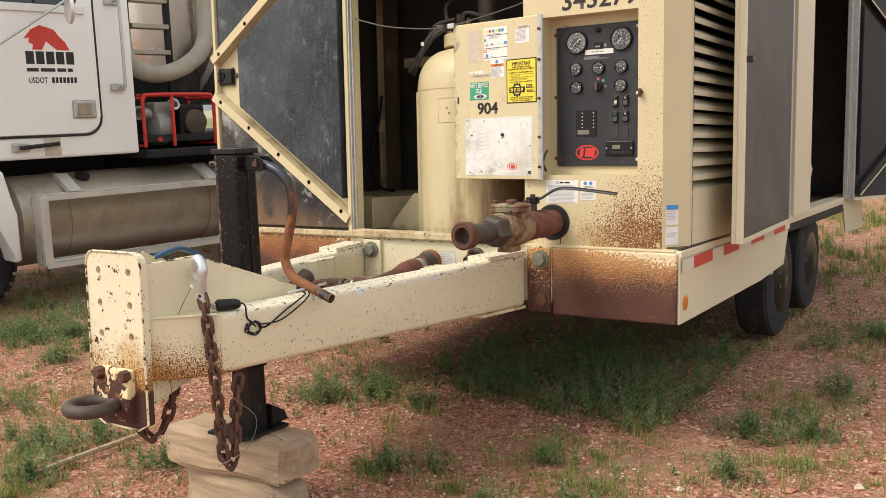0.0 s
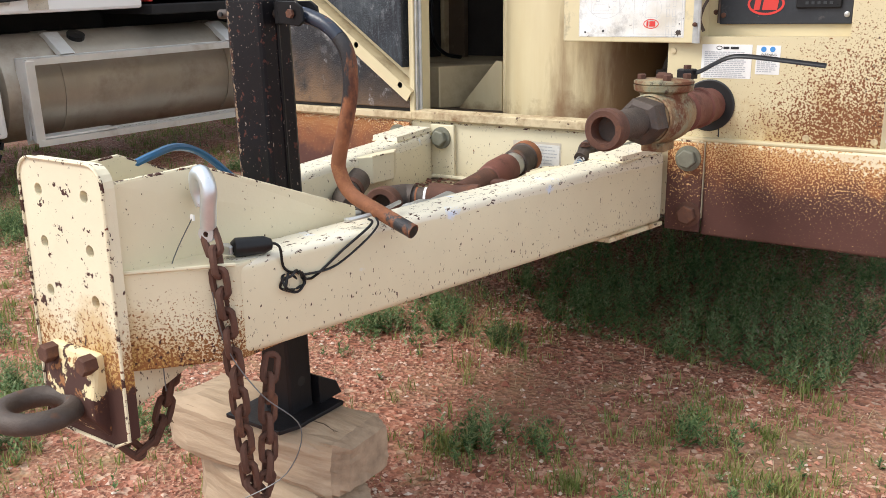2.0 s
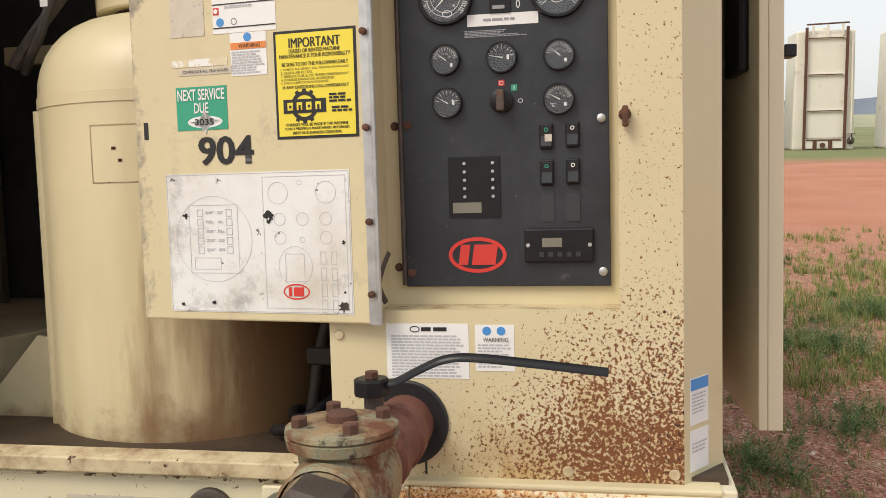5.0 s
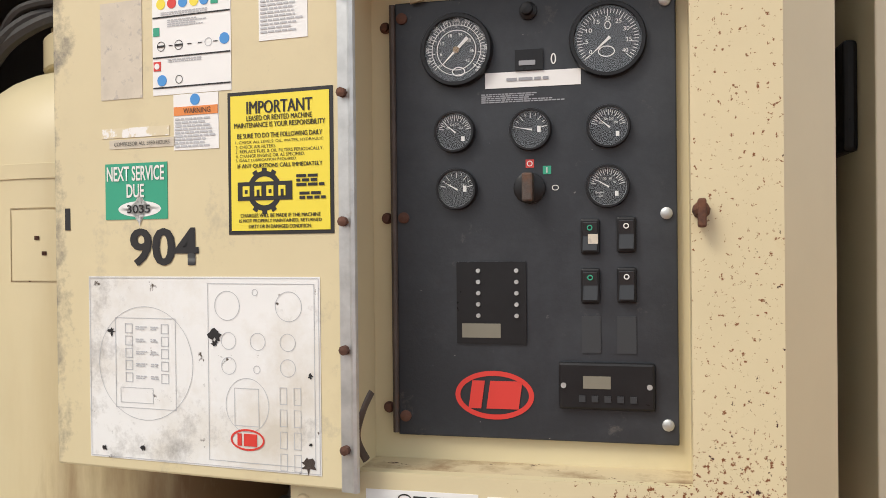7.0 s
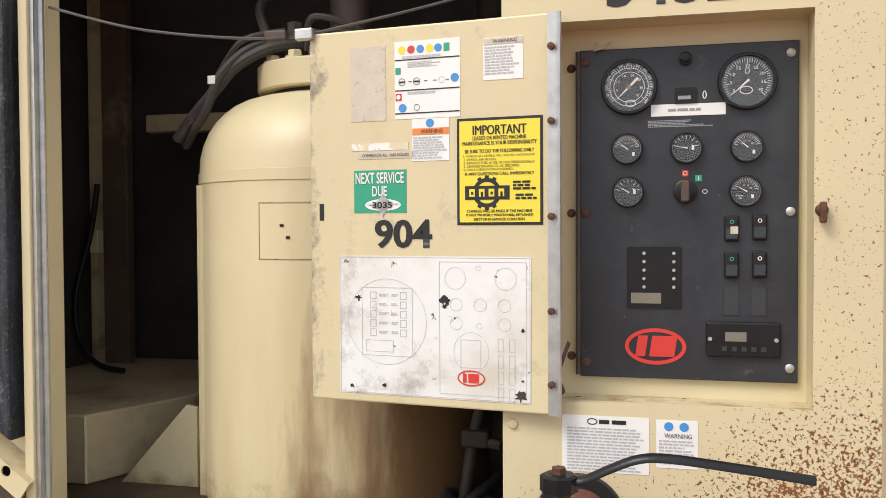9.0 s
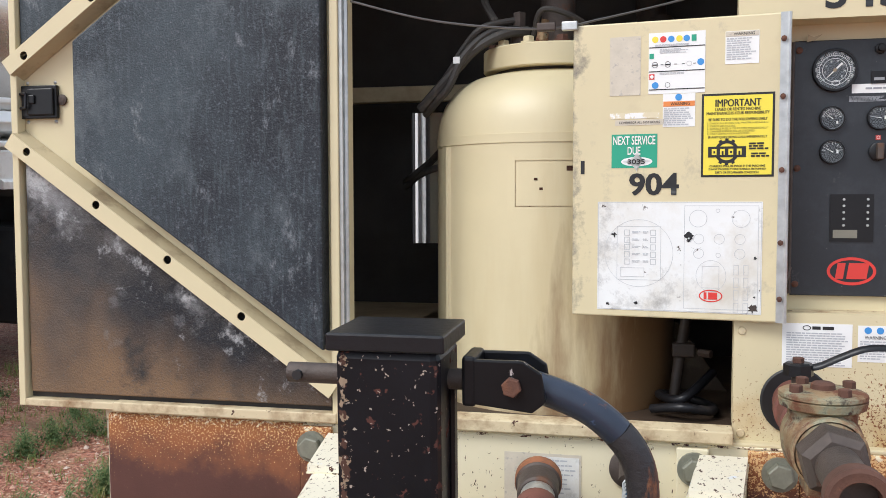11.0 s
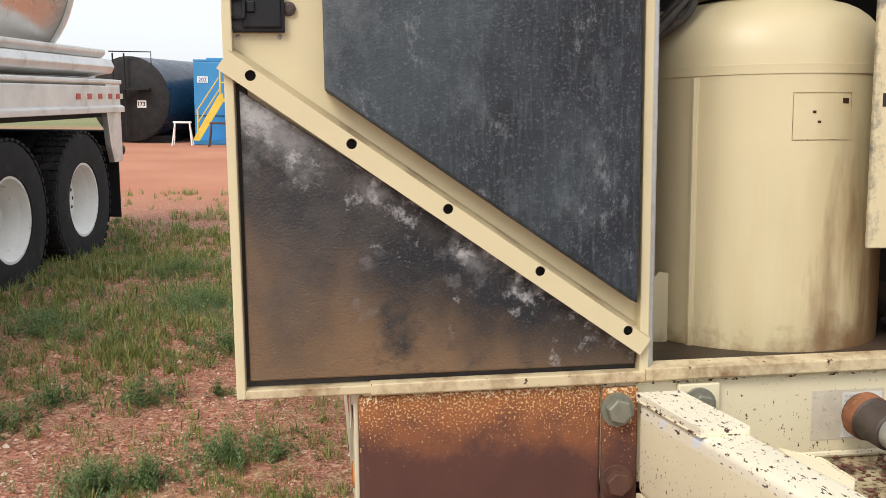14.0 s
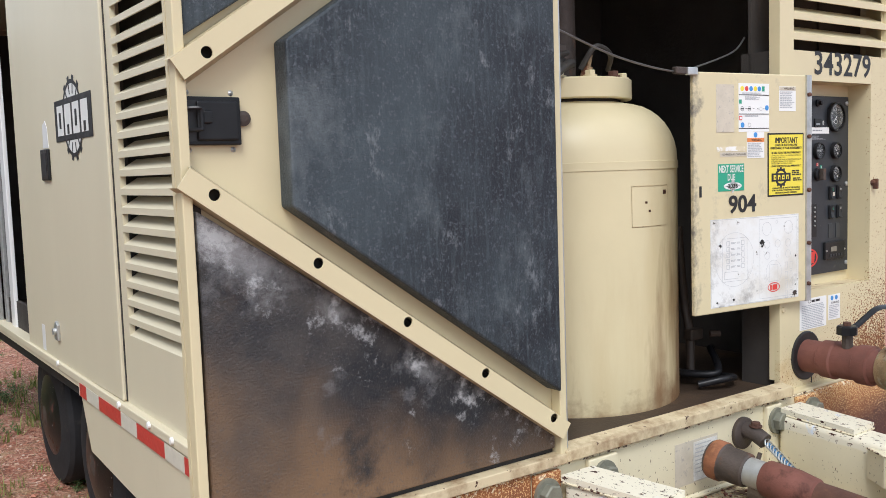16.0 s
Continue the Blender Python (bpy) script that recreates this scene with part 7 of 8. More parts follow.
part("cover", bx(0.4, 0.9, 1.5, 3.7, 1.18, 1.55, 0.06), interior, eng)

# ---- vacuum truck beside the trailer ----
TRUCK = pose(-3.978, 5.742, -0.10, 0, 0, -8.2) @ Matrix.Scale(1.1345, 4)
truck = thing("tank_truck", "white vacuum truck with aluminium fenders and a polished tank", "truck", (0, 0, 0), TRUCK)


def truck_wheel(y, x, r, rim):
    w = part("wheel", lathe([(0.05, 0.0), (0.05, 0.10), (0.03, 0.11), (0.03, 0.20), (0.0, 0.25), (0.0, 0.26), (0.02, 0.265), (0.14, 0.285), (0.19, 0.335), (0.20, 0.335), (0.20, 0.31), (0.14, 0.285), (0.0, 0.27)], (x - 0.21, y, r - 0.03), (1, 0, 0), 40, close=True), rim, truck, smooth=True)
    part("tyre", lathe([(-0.26, 0.33), (-0.27, 0.42), (-0.25, r - 0.03), (-0.20, r), (-0.03, r), (0.0, r - 0.03), (0.012, 0.45), (0.0, 0.335), (-0.02, 0.325)], (x, y, r - 0.03), (1, 0, 0), 48, close=True), rubber, w, smooth=True)
    part("tyre", lathe([(-0.58, 0.33), (-0.57, r - 0.03), (-0.53, r), (-0.35, r), (-0.31, r - 0.03), (-0.30, 0.33)], (x, y, r - 0.03), (1, 0, 0), 40, close=True), rubber, w, smooth=True)
    for k in range(10):
        a = k * math.tau / 10
        part("wheel_nut", hexbolt((x - 0.195, y + 0.13 * math.cos(a), r - 0.03 + 0.13 * math.sin(a)), (1, 0, 0), 0.016, 0.03, False), dark_iron, w)
    bm = bmesh.new()
    for k in range(44):
        a = k * math.tau / 44
        for x0, x1 in ((-0.25, -0.17), (-0.15, -0.09), (-0.07, -0.0)):
            g = bmesh.ops.create_cube(bm, size=1.0)["verts"]
            bmesh.ops.scale(bm, verts=g, vec=(x1 - x0, 0.052, 0.02))
            bmesh.ops.rotate(bm, verts=g, cent=(0, 0, 0), matrix=Matrix.Rotation(a, 3, "X"))
            bmesh.ops.translate(bm, verts=g, vec=(x + (x0 + x1) / 2, y - math.sin(a) * (r + 0.002), r - 0.03 + math.cos(a) * (r + 0.002)))
    tagged(part("tread", bm, rubber, w), kind="stuff")


truck_wheel(0.11, 0.0, 0.60, rim_white)
truck_wheel(1.47, 0.0, 0.60, rim_white)
truck_wheel(-5.12, -0.12, 0.56, truck_black)
for x in (-0.7, -1.8):
    part("frame_rail", bx(x - 0.05, x + 0.05, -6.2, 2.4, 0.75, 1.05), truck_black, truck)
part("chassis_floor", bx(-2.45, -0.12, -3.4, 2.35, 1.28, 1.34), truck_black, truck)
# black box added for the darkness below the cab
part("engine_bay", bx(-2.25, -0.80, -4.95, -3.42, 0.90, 1.30, 0.02), truck_black, truck)
# no truck part: a black sheet that blocks the view with painted shade
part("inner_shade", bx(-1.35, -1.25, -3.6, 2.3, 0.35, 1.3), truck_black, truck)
# aluminium fender: lower skirt, ledge, upper rail with a rounded nose
part("skirt", bx(-0.06, 0.02, -2.15, 2.40, 1.34, 1.58, 0.01), alu, truck, "brushed aluminium skirt")
part("skirt_lip", prism([(0.02, 1.33), (0.055, 1.33), (0.055, 1.38), (0.02, 1.40)], "y", -2.15, 2.42, bevel=0.004), alu, truck)
part("fender_ledge", prism([(-0.45, 1.62), (-0.02, 1.58), (0.03, 1.60), (0.03, 1.635), (-0.45, 1.67)], "y", -2.15, 2.44, bevel=0.008), alu, truck)
part("fender_rail", prism([(-0.30, 1.66), (-0.06, 1.70), (-0.03, 1.76), (-0.06, 1.83), (-0.30, 1.86)], "y", -2.15, 2.44, bevel=0.01), alu, truck)
part("hose_trough", prism([(-0.55, 1.84), (-0.12, 1.84), (-0.08, 1.88), (-0.08, 1.92), (-0.55, 1.95)], "y", -2.2, 2.35, bevel=0.01), alu, truck)
part("rear_skirt", prism([(2.05, 1.34), (2.12, 1.02), (2.20, 0.85), (2.42, 0.85), (2.42, 1.60), (2.05, 1.60)], "x", -0.04, 0.015, bevel=0.004), alu, truck)
part("bumper", bx(-2.4, -0.05, 2.42, 2.52, 0.95, 1.15, 0.02), truck_black, truck)
part("mud_flap", bx(-0.62, 0.0, 2.33, 2.345, 0.30, 0.95), truck_black, truck)
part("mud_flap", bx(-0.62, 0.0, -0.72, -0.705, 0.42, 1.20), truck_black, truck)
for y0 in (1.35, 1.6, 1.85, 2.1, 2.3):
    part("reflector", bx(0.021, 0.024, y0, y0 + 0.09, 1.455, 1.505), tape_red, truck)
    part("reflector", bx(0.021, 0.024, y0 + 0.09, y0 + 0.17, 1.455, 1.505), tape_white, truck)
for y0, mt in ((-1.70, amber),):
    part("marker_lamp", lathe([(0, 0.045), (0.02, 0.045), (0.04, 0.03), (0.042, 0)], (0.02, y0, 1.50), (1, 0, 0), 16), mt, truck, smooth=True)
part("tank_shell", lathe([(0, 0.0), (0.03, 0.55), (0.10, 0.85), (0.20, 0.99), (0.28, 1.02), (4.85, 1.02), (4.93, 0.99), (5.03, 0.85), (5.10, 0.5), (5.12, 0.0)], (-1.27, -2.75, 2.62), (0, 1, 0), 64), alu_tank, truck, "polished silver tank shell", smooth=True)
for y0 in (-2.45, -0.8, 0.8, 2.07):
    part("tank_ring", lathe([(-0.03, 1.021), (-0.025, 1.05), (0.025, 1.05), (0.03, 1.021)], (-1.27, y0, 2.62), (0, 1, 0), 64, close=True), alu, truck, smooth=True)
# lettering bent round the shell
for k, ch in enumerate("POTABLE"):
    words("tank_letter", ch, 0.082 if ch != "L" else 0.066, 0.16, pose(-0.268 + 0.010, -1.245 + 0.112 * k, 2.445, 98.0, 0, 90), ink, truck, depth=0.004)
part("rear_pipe", rod((-0.25, 2.35, 0.95), (-0.05, 2.6, 0.95), 0.05, 12), dark_iron, truck)
hyd = part("hydraulic_tank", bx(-0.55, -0.04, -1.98, -1.30, 0.42, 1.08, 0.03), truck_black, truck, "black hydraulic tank")
part("tank_cap", lathe([(0, 0.05), (0.04, 0.05), (0.05, 0.0)], (-0.25, -1.5, 1.08), (0, 0, 1), 14), bronze, hyd)
part("oval_label", bx(-0.0395, -0.037, -1.58, -1.37, 0.79, 0.97), paper, hyd)
part("oval_mark", ring_oval(0, 0, 0.085, 0.05, 0.0495, pose(-0.0365, -1.475, 0.88, 90, 0, 90), 0.0004), red_ink, hyd)
part("side_locker", bx(-0.5, -0.05, -1.20, -0.80, 0.62, 1.12, 0.02), truck_black, truck)
# cab
part("cab_side", bx(-0.10, -0.05, -5.05, -3.50, 1.20, 3.1, 0.02), truck_white, truck)
part("cab_back", bx(-2.4, -0.10, -3.55, -3.50, 1.20, 3.1), truck_white, truck)
part("cab_shell", bx(-2.45, -0.11, -5.0, -3.56, 1.22, 3.05), truck_white, truck)


def rounded(y0, y1, z0, z1, r, n=6):
    out = []
    for cy, cz, a0 in ((y1 - r, z0 + r, -90), (y1 - r, z1 - r, 0), (y0 + r, z1 - r, 90), (y0 + r, z0 + r, 180)):
        out += [(cy + r * math.cos(radians(a0 + 90 * k / n)), cz + r * math.sin(radians(a0 + 90 * k / n))) for k in range(n + 1)]
    return out


dr = part("cab_door", prism(rounded(-4.95, -3.83, 1.385, 3.0, 0.13), "x", -0.05, -0.03, bevel=0.006), truck_white, truck, "white cab door with a company badge")
part("door_seal", sweep([(-0.046, y, z) for y, z in rounded(-4.965, -3.815, 1.37, 3.0, 0.14)], 0.010, 6, closed=True), ink, dr)
part("door_window", prism(rounded(-4.85, -3.95, 2.36, 2.95, 0.06), "x", -0.03, -0.026), cab_glass, dr)
part("window_sill", bx(-0.032, -0.012, -4.9, -3.90, 2.30, 2.36, 0.006), alu, dr)
part("curtain", bx(-0.026, -0.024, -4.35, -4.10, 2.50, 2.9), teal_cloth, dr)
hb = part("handle_cup", bx(-0.03, -0.016, -4.06, -3.87, 1.50, 1.64, 0.012), galv, dr)
part("handle_paddle", bx(-0.016, -0.006, -4.02, -3.91, 1.525, 1.615, 0.006), dirty_steel, hb)
DM = pose(-0.0295, -4.20, 0, 90, 0, 90)
for k in range(5):
    part("badge_letter_bar", slab(-0.185 + 0.078 * k, -0.122 + 0.078 * k, 1.915, 2.01, DM), ink, dr)
part("small_bars", bars(1, 0.36, 0.026, pose(-0.0285, -4.385, 1.885, 90, 0, 90), seed=61, fill=(0.98, 1.0)), ink, dr)
words("carrier_word", "USDOT", 0.145, 0.043, pose(-0.0290, -4.305, 1.795, 90, 0, 90), ink, dr)
for k in range(7):
    part("number_bar", slab(0.0 + 0.0295 * k, 0.021 + 0.0295 * k, 1.774, 1.817, DM), ink, dr)
bm = bmesh.new()
cat = [(-0.19, 2.10), (-0.13, 2.17), (-0.06, 2.205), (-0.02, 2.195), (0.05, 2.175), (0.09, 2.12), (0.13, 2.085), (0.16, 2.022), (0.06, 2.022), (-0.02, 2.085), (-0.055, 2.022), (-0.13, 2.022), (-0.12, 2.06), (-0.155, 2.075), (-0.145, 2.11)]
bm.faces.new([bm.verts.new(DM @ Vector((u, v, 0.0008))) for u, v in cat])
part("red_emblem", bm, red_ink, dr, "red slanted emblem")
part("grab_bar", sweep(smooth_line([(-0.03, -3.64, 2.42), (0.04, -3.64, 2.42), (0.055, -3.64, 2.36), (0.055, -3.64, 1.80), (0.04, -3.64, 1.74), (-0.03, -3.64, 1.74)], 4), 0.014, 8), galv, truck, smooth=True)
for z in (2.42, 1.74):
    part("grab_base", bx(-0.05, -0.02, -3.72, -3.60, z - 0.03, z + 0.03, 0.006), galv, truck)
part("mirror", lathe([(0, 0.10), (0.02, 0.105), (0.03, 0.09), (0.05, 0.0)], (0.24, -4.16, 2.30), (0.2, 1, 0), 24), alu, truck, "round convex mirror", smooth=True)
part("mirror_arm", sweep(smooth_line([(0.24, -4.16, 2.40), (0.22, -4.2, 2.46), (0.1, -4.4, 2.46), (-0.03, -4.75, 2.42)], 5), 0.012, 6), galv, truck)
part("mirror_strut", sweep([(0.24, -4.18, 2.36), (0.05, -4.75, 1.95)], 0.010, 6), galv, truck)
part("tape_patch", bx(-0.05, -0.046, -4.30, -4.17, 1.22, 1.36), faded, truck)
part("door_step_handle", bx(-0.05, -0.02, -4.55, -4.42, 1.26, 1.33, 0.01), galv, truck)
part("pedal_bar", sweep([(-0.01, -4.50, 1.29), (-0.005, -4.20, 1.31)], 0.016, 6), black_plastic, truck)
# front fender
fo = [(-5.85, 1.32), (-5.3, 1.34), (-4.85, 1.30), (-4.66, 1.12), (-4.60, 0.80), (-4.585, 0.44), (-4.66, 0.44), (-4.72, 0.75), (-4.86, 1.05), (-5.12, 1.18), (-5.45, 1.10), (-5.85, 1.0)]
part("front_fender", prism(fo, "x", -0.45, 0.05, bevel=0.03), truck_white, truck, "white moulded front fender", smooth=True)
part("hood", bx(-2.2, -0.25, -6.6, -5.0, 1.3, 1.95, 0.12), truck_white, truck)
# fuel tank with steps and brackets
ft = part("fuel_tank", lathe([(0, 0.0), (0.01, 0.30), (0.03, 0.345), (0.06, 0.355), (1.86, 0.355), (1.89, 0.345), (1.91, 0.30), (1.92, 0.0)], (-0.36, -4.56, 0.71), (0, 1, 0), 40), dirty_steel, truck, "dusty cylindrical fuel tank", smooth=True)
for y0 in (-4.12, -2.84):
    part("tank_strap", lathe([(-0.04, 0.357), (-0.04, 0.364), (0.04, 0.364), (0.04, 0.357)], (-0.36, y0, 0.71), (0, 1, 0), 40, close=True), dirty_steel, ft, smooth=True)
    part("step_bracket", prism([(-0.28, 1.05), (-0.20, 1.07), (0.03, 0.94), (-0.02, 0.92)], "y", y0 - 0.05, y0 + 0.05, bevel=0.004), alu, ft)
part("filler_cap", lathe([(0, 0.06), (0.03, 0.06), (0.035, 0.0)], (-0.20, -3.95, 1.02), (0.45, 0, 0.9), 16), black_plastic, ft)
for z, x0 in ((0.925, -0.02), (0.41, -0.02)):
    bm = pierced([(x0, -4.45), (x0 + 0.16, -4.45), (x0 + 0.16, -2.72), (x0, -2.72)], [(x0 + 0.04 + 0.04 * j, -4.40 + 0.045 * k, 0.012) for k in range(37) for j in range(3)], lambda u, v, w: Vector((u, v, w)), 0.004)
    for v in bm.verts:
        v.co.z += z
    part("step_tread", bm, alu, ft)
    part("step_edge", bx(x0 + 0.158, x0 + 0.168, -4.45, -2.72, z - 0.035, z + 0.006), alu, ft)
    part("step_edge", bx(x0 - 0.01, x0, -4.45, -2.72, z - 0.035, z + 0.006), alu, ft)
for y0 in (-4.45, -2.74):
    part("step_post", prism([(-0.03, 0.93), (0.14, 0.93), (0.14, 0.88), (0.02, 0.40), (-0.03, 0.40)], "y", y0, y0 + 0.012), alu, ft)
    part("step_leg", prism([(0.10, 0.92), (0.15, 0.92), (0.145, 0.40), (0.095, 0.40)], "y", y0 - 0.01, y0 + 0.05, bevel=0.004), alu, ft)
part("bottom_board", bx(0.0, 0.13, -4.44, -3.90, 0.418, 0.432, 0.003), alu, ft)
# deck behind the cab, ladder, suction hose
part("deck", bx(-2.3, -0.02, -3.45, -2.35, 1.15, 1.22, 0.008), truck_black, truck)
for y0 in (-3.28, -2.88):
    part("ladder_rail", bx(-0.52, -0.47, y0 - 0.025, y0 + 0.025, 1.60, 3.2, 0.004), truck_black, truck)
for k in range(6):
    part("rung", bx(-0.56, -0.43, -3.26, -2.90, 2.06 + 0.225 * k - 0.02, 2.06 + 0.225 * k + 0.02, 0.004), dirty_steel, truck)
part("tool_rack", bx(-0.9, -0.6, -3.4, -2.5, 1.25, 1.9, 0.01), truck_black, truck)
part("suction_hose", sweep(smooth_line([(-0.35, -3.42, 2.9), (-0.34, -3.42, 2.2), (-0.32, -3.36, 1.95), (-0.28, -3.15, 1.86), (-0.25, -2.85, 1.95), (-0.24, -2.65, 2.2), (-0.25, -2.58, 2.9)], 8), 0.075, 14), hose_grey, truck, "thick suction hose", smooth=True)
part("strap", sweep(smooth_line([(0.06, -2.78, 1.70), (0.07, -2.70, 1.40), (0.06, -2.74, 0.95), (0.08, -2.82, 0.72)], 5), 0.02, 6, flat=0.002), strap_orange, truck, "orange ratchet strap")

# ---- motor pump in a red tube frame, standing on the deck ----
pump = thing("trash_pump", "grey motor pump in a red tube frame on the truck deck", "pump", (0, 0, 0), TRUCK @ pose(-0.30, -3.40, 1.22))
for x in (-0.22, 0.18):
    part("frame_tube", sweep(smooth_line([(x, 0.0, 0.02), (x, 0.0, 0.38), (x, 0.02, 0.44), (x, 0.08, 0.46), (x, 0.62, 0.46), (x, 0.68, 0.44), (x, 0.70, 0.38), (x, 0.70, 0.02)], 5), 0.016, 8), red_paint, pump, "red frame tube", smooth=True)
for y0, z in ((0.02, 0.43), (0.68, 0.43), (0.0, 0.03), (0.70, 0.03)):
    part("cross_tube", rod((-0.22, y0, z), (0.18, y0, z), 0.014, 8), red_paint, pump)
part("upright", rod((0.18, 0.28, 0.02), (0.18, 0.28, 0.46), 0.016, 8), red_paint, pump)
part("pump_case", lathe([(0, 0.10), (0.03, 0.15), (0.14, 0.16), (0.18, 0.12), (0.19, 0.0)], (0, 0.14, 0.18), (0, 1, 0), 24), pump_grey, pump, smooth=True)
part("pump_top", bx(-0.07, 0.09, 0.16, 0.34, 0.28, 0.40, 0.02), pump_grey, pump)
part("port", lathe([(0, 0.05), (0.08, 0.05), (0.085, 0.06), (0.13, 0.06), (0.13, 0.04), (0.05, 0.04), (0.05, 0)], (0.04, 0.12, 0.30), (0.5, -1, 0.1), 18), galv, pump, smooth=True)
part("port", lathe([(0, 0.04), (0.05, 0.04), (0.055, 0.05), (0.10, 0.05), (0.10, 0.032), (0.03, 0.03), (0.03, 0)], (0.08, 0.30, 0.36), (1, 0.1, 0.2), 18), galv, pump, smooth=True)
part("motor", bx(-0.16, 0.10, 0.40, 0.66, 0.06, 0.38, 0.03), black_plastic, pump)
part("recoil", lathe([(0, 0.11), (0.05, 0.11), (0.06, 0.09), (0.06, 0.0)], (0.10, 0.53, 0.22), (1, 0, 0), 20), dark_iron, pump, smooth=True)
part("drain_knob", lathe([(0, 0.02), (0.04, 0.02), (0.04, 0)], (0.15, 0.14, 0.08), (1, 0, 0), 8), red_paint, pump)

# ---- yard tanks in the distance ----
blk = thing("lying_tank", "dark horizontal steel tank lying across the yard", "storage tank", (0, 0, 0), pose(-7.4, 28.6, 0, 0, 0, 0))
ax = Vector((0.30, 0.954, 0))
part("shell", lathe([(0, 1.36), (9.5, 1.36)], (0, 0, 1.40), ax, 56), navy, blk, smooth=True)
part("end_cap", lathe([(-0.05, 0.0), (-0.04, 1.30), (0.0, 1.37), (0.02, 1.37)], (0, 0, 1.40), ax, 56), truck_black, blk, smooth=True)
part("number_plate", slab(-0.12, 0.20, -0.12, 0.12, pose(0.35, -0.16, 1.25, 90, 0, -17)), paper, blk)
words("unit_number", "173", 0.24, 0.14, pose(0.39, -0.165, 1.25, 90, 0, -17), ink, blk, depth=0.012)
for x in (-0.35, 0.0):
    part("ladder_rail", rod((x - 0.1, -0.18, 0.2), (x - 0.1, -0.18, 2.85), 0.03, 6), truck_black, blk)
part("platform_rail", sweep([(-0.55, -0.25, 2.9), (0.75, -0.25, 2.9), (0.75, -0.25, 1.9)], 0.02, 6), truck_black, blk)
part("platform", bx(-0.6, 0.7, -0.5, -0.2, 1.70, 1.76), truck_black, blk)
part("cradle", bx(-1.2, 1.3, 0.1, 8.8, 0.0, 0.22), truck_black, blk)
blu = thing("frac_tank", "bright blue steel frac tank with yellow stairs", "storage tank", (0, 0, 0), pose(-5.35, 27.6, 0, 0, 0, -4))
part("shell", bx(0, 2.7, 0.5, 11, 0.12, 2.62, 0.03), tank_blue, blu)
part("front_lower", bx(1.05, 2.7, 0.0, 0.5, 0.12, 1.35, 0.03), tank_blue, blu)
part("skid", bx(0, 2.75, -0.05, 11, 0.0, 0.14), tank_blue, blu)
part("seam", bx(-0.005, 1.05, 0.488, 0.5, 0.88, 0.91), navy, blu)
part("top_rail", bx(0.0, 2.7, 0.5, 0.55, 2.62, 2.68), tank_blue, blu)
for x, z in ((1.45, 0.62), (1.80, 0.62), (2.15, 0.62), (1.85, 1.05)):
    part("valve", lathe([(0, 0.13), (0.10, 0.13), (0.12, 0.07), (0.22, 0.07), (0.22, 0)], (x, 0.0, z), (0, -1, 0), 16), galv if z < 0.9 else tank_blue, blu, smooth=True)
part("stair_string", prism([(0.12, 0.15), (0.34, 0.15), (1.10, 1.35), (1.10, 1.62), (0.95, 1.55)], "y", -0.55, -0.50), yellow_rail, blu)
part("landing", bx(1.05, 2.7, -0.55, 0.0, 1.36, 1.46), yellow_rail, blu)
for p, q in (((0.30, 1.10), (0.98, 2.10)), ((0.30, 0.70), (1.0, 1.75))):
    part("stair_rail", rod((p[0], -0.53, p[1]), (q[0], -0.53, q[1]), 0.022, 6), yellow_rail, blu)
for x, z0, z1 in ((0.30, 0.25, 1.12), (1.02, 1.4, 2.45), (2.1, 1.4, 2.45)):
    part("rail_post", rod((x, -0.53, z0), (x, -0.53, z1), 0.03, 6), yellow_rail, blu)
for z in (1.95, 2.42):
    part("landing_rail", rod((1.02, -0.53, z), (2.68, -0.53, z), 0.022, 6), yellow_rail, blu)
part("number_plate", bx(0.12, 0.46, 0.485, 0.499, 1.95, 2.15), paper, blu)
words("unit_number", "202", 0.26, 0.13, front(0.29, 0.484, 2.05), blue, blu, depth=0.008)
part("hatch", bx(0.4, 1.4, 0.6, 1.4, 2.62, 2.74, 0.02), tank_blue, blu)


def sawhorse(x, y, mt, label):
    s = thing("sawhorse", label, "sawhorse", (0, 0, 0), pose(x, y, 0), "yard sawhorses")
    part("top_bar", bx(-0.28, 0.28, -0.04, 0.04, 0.68, 0.74, 0.01), mt, s)
    for sx in (-1, 1):
        for sy in (-1, 1):
            part("leg", rod((sx * 0.22, sy * 0.03, 0.70), (sx * 0.30, sy * 0.22, 0.0), 0.022, 6), mt, s)


sawhorse(-5.57, 27.1, rim_white, "pale painted steel sawhorse standing in the yard")
sawhorse(-4.38, 26.4, rust, "brown rusty steel sawhorse standing in the yard")


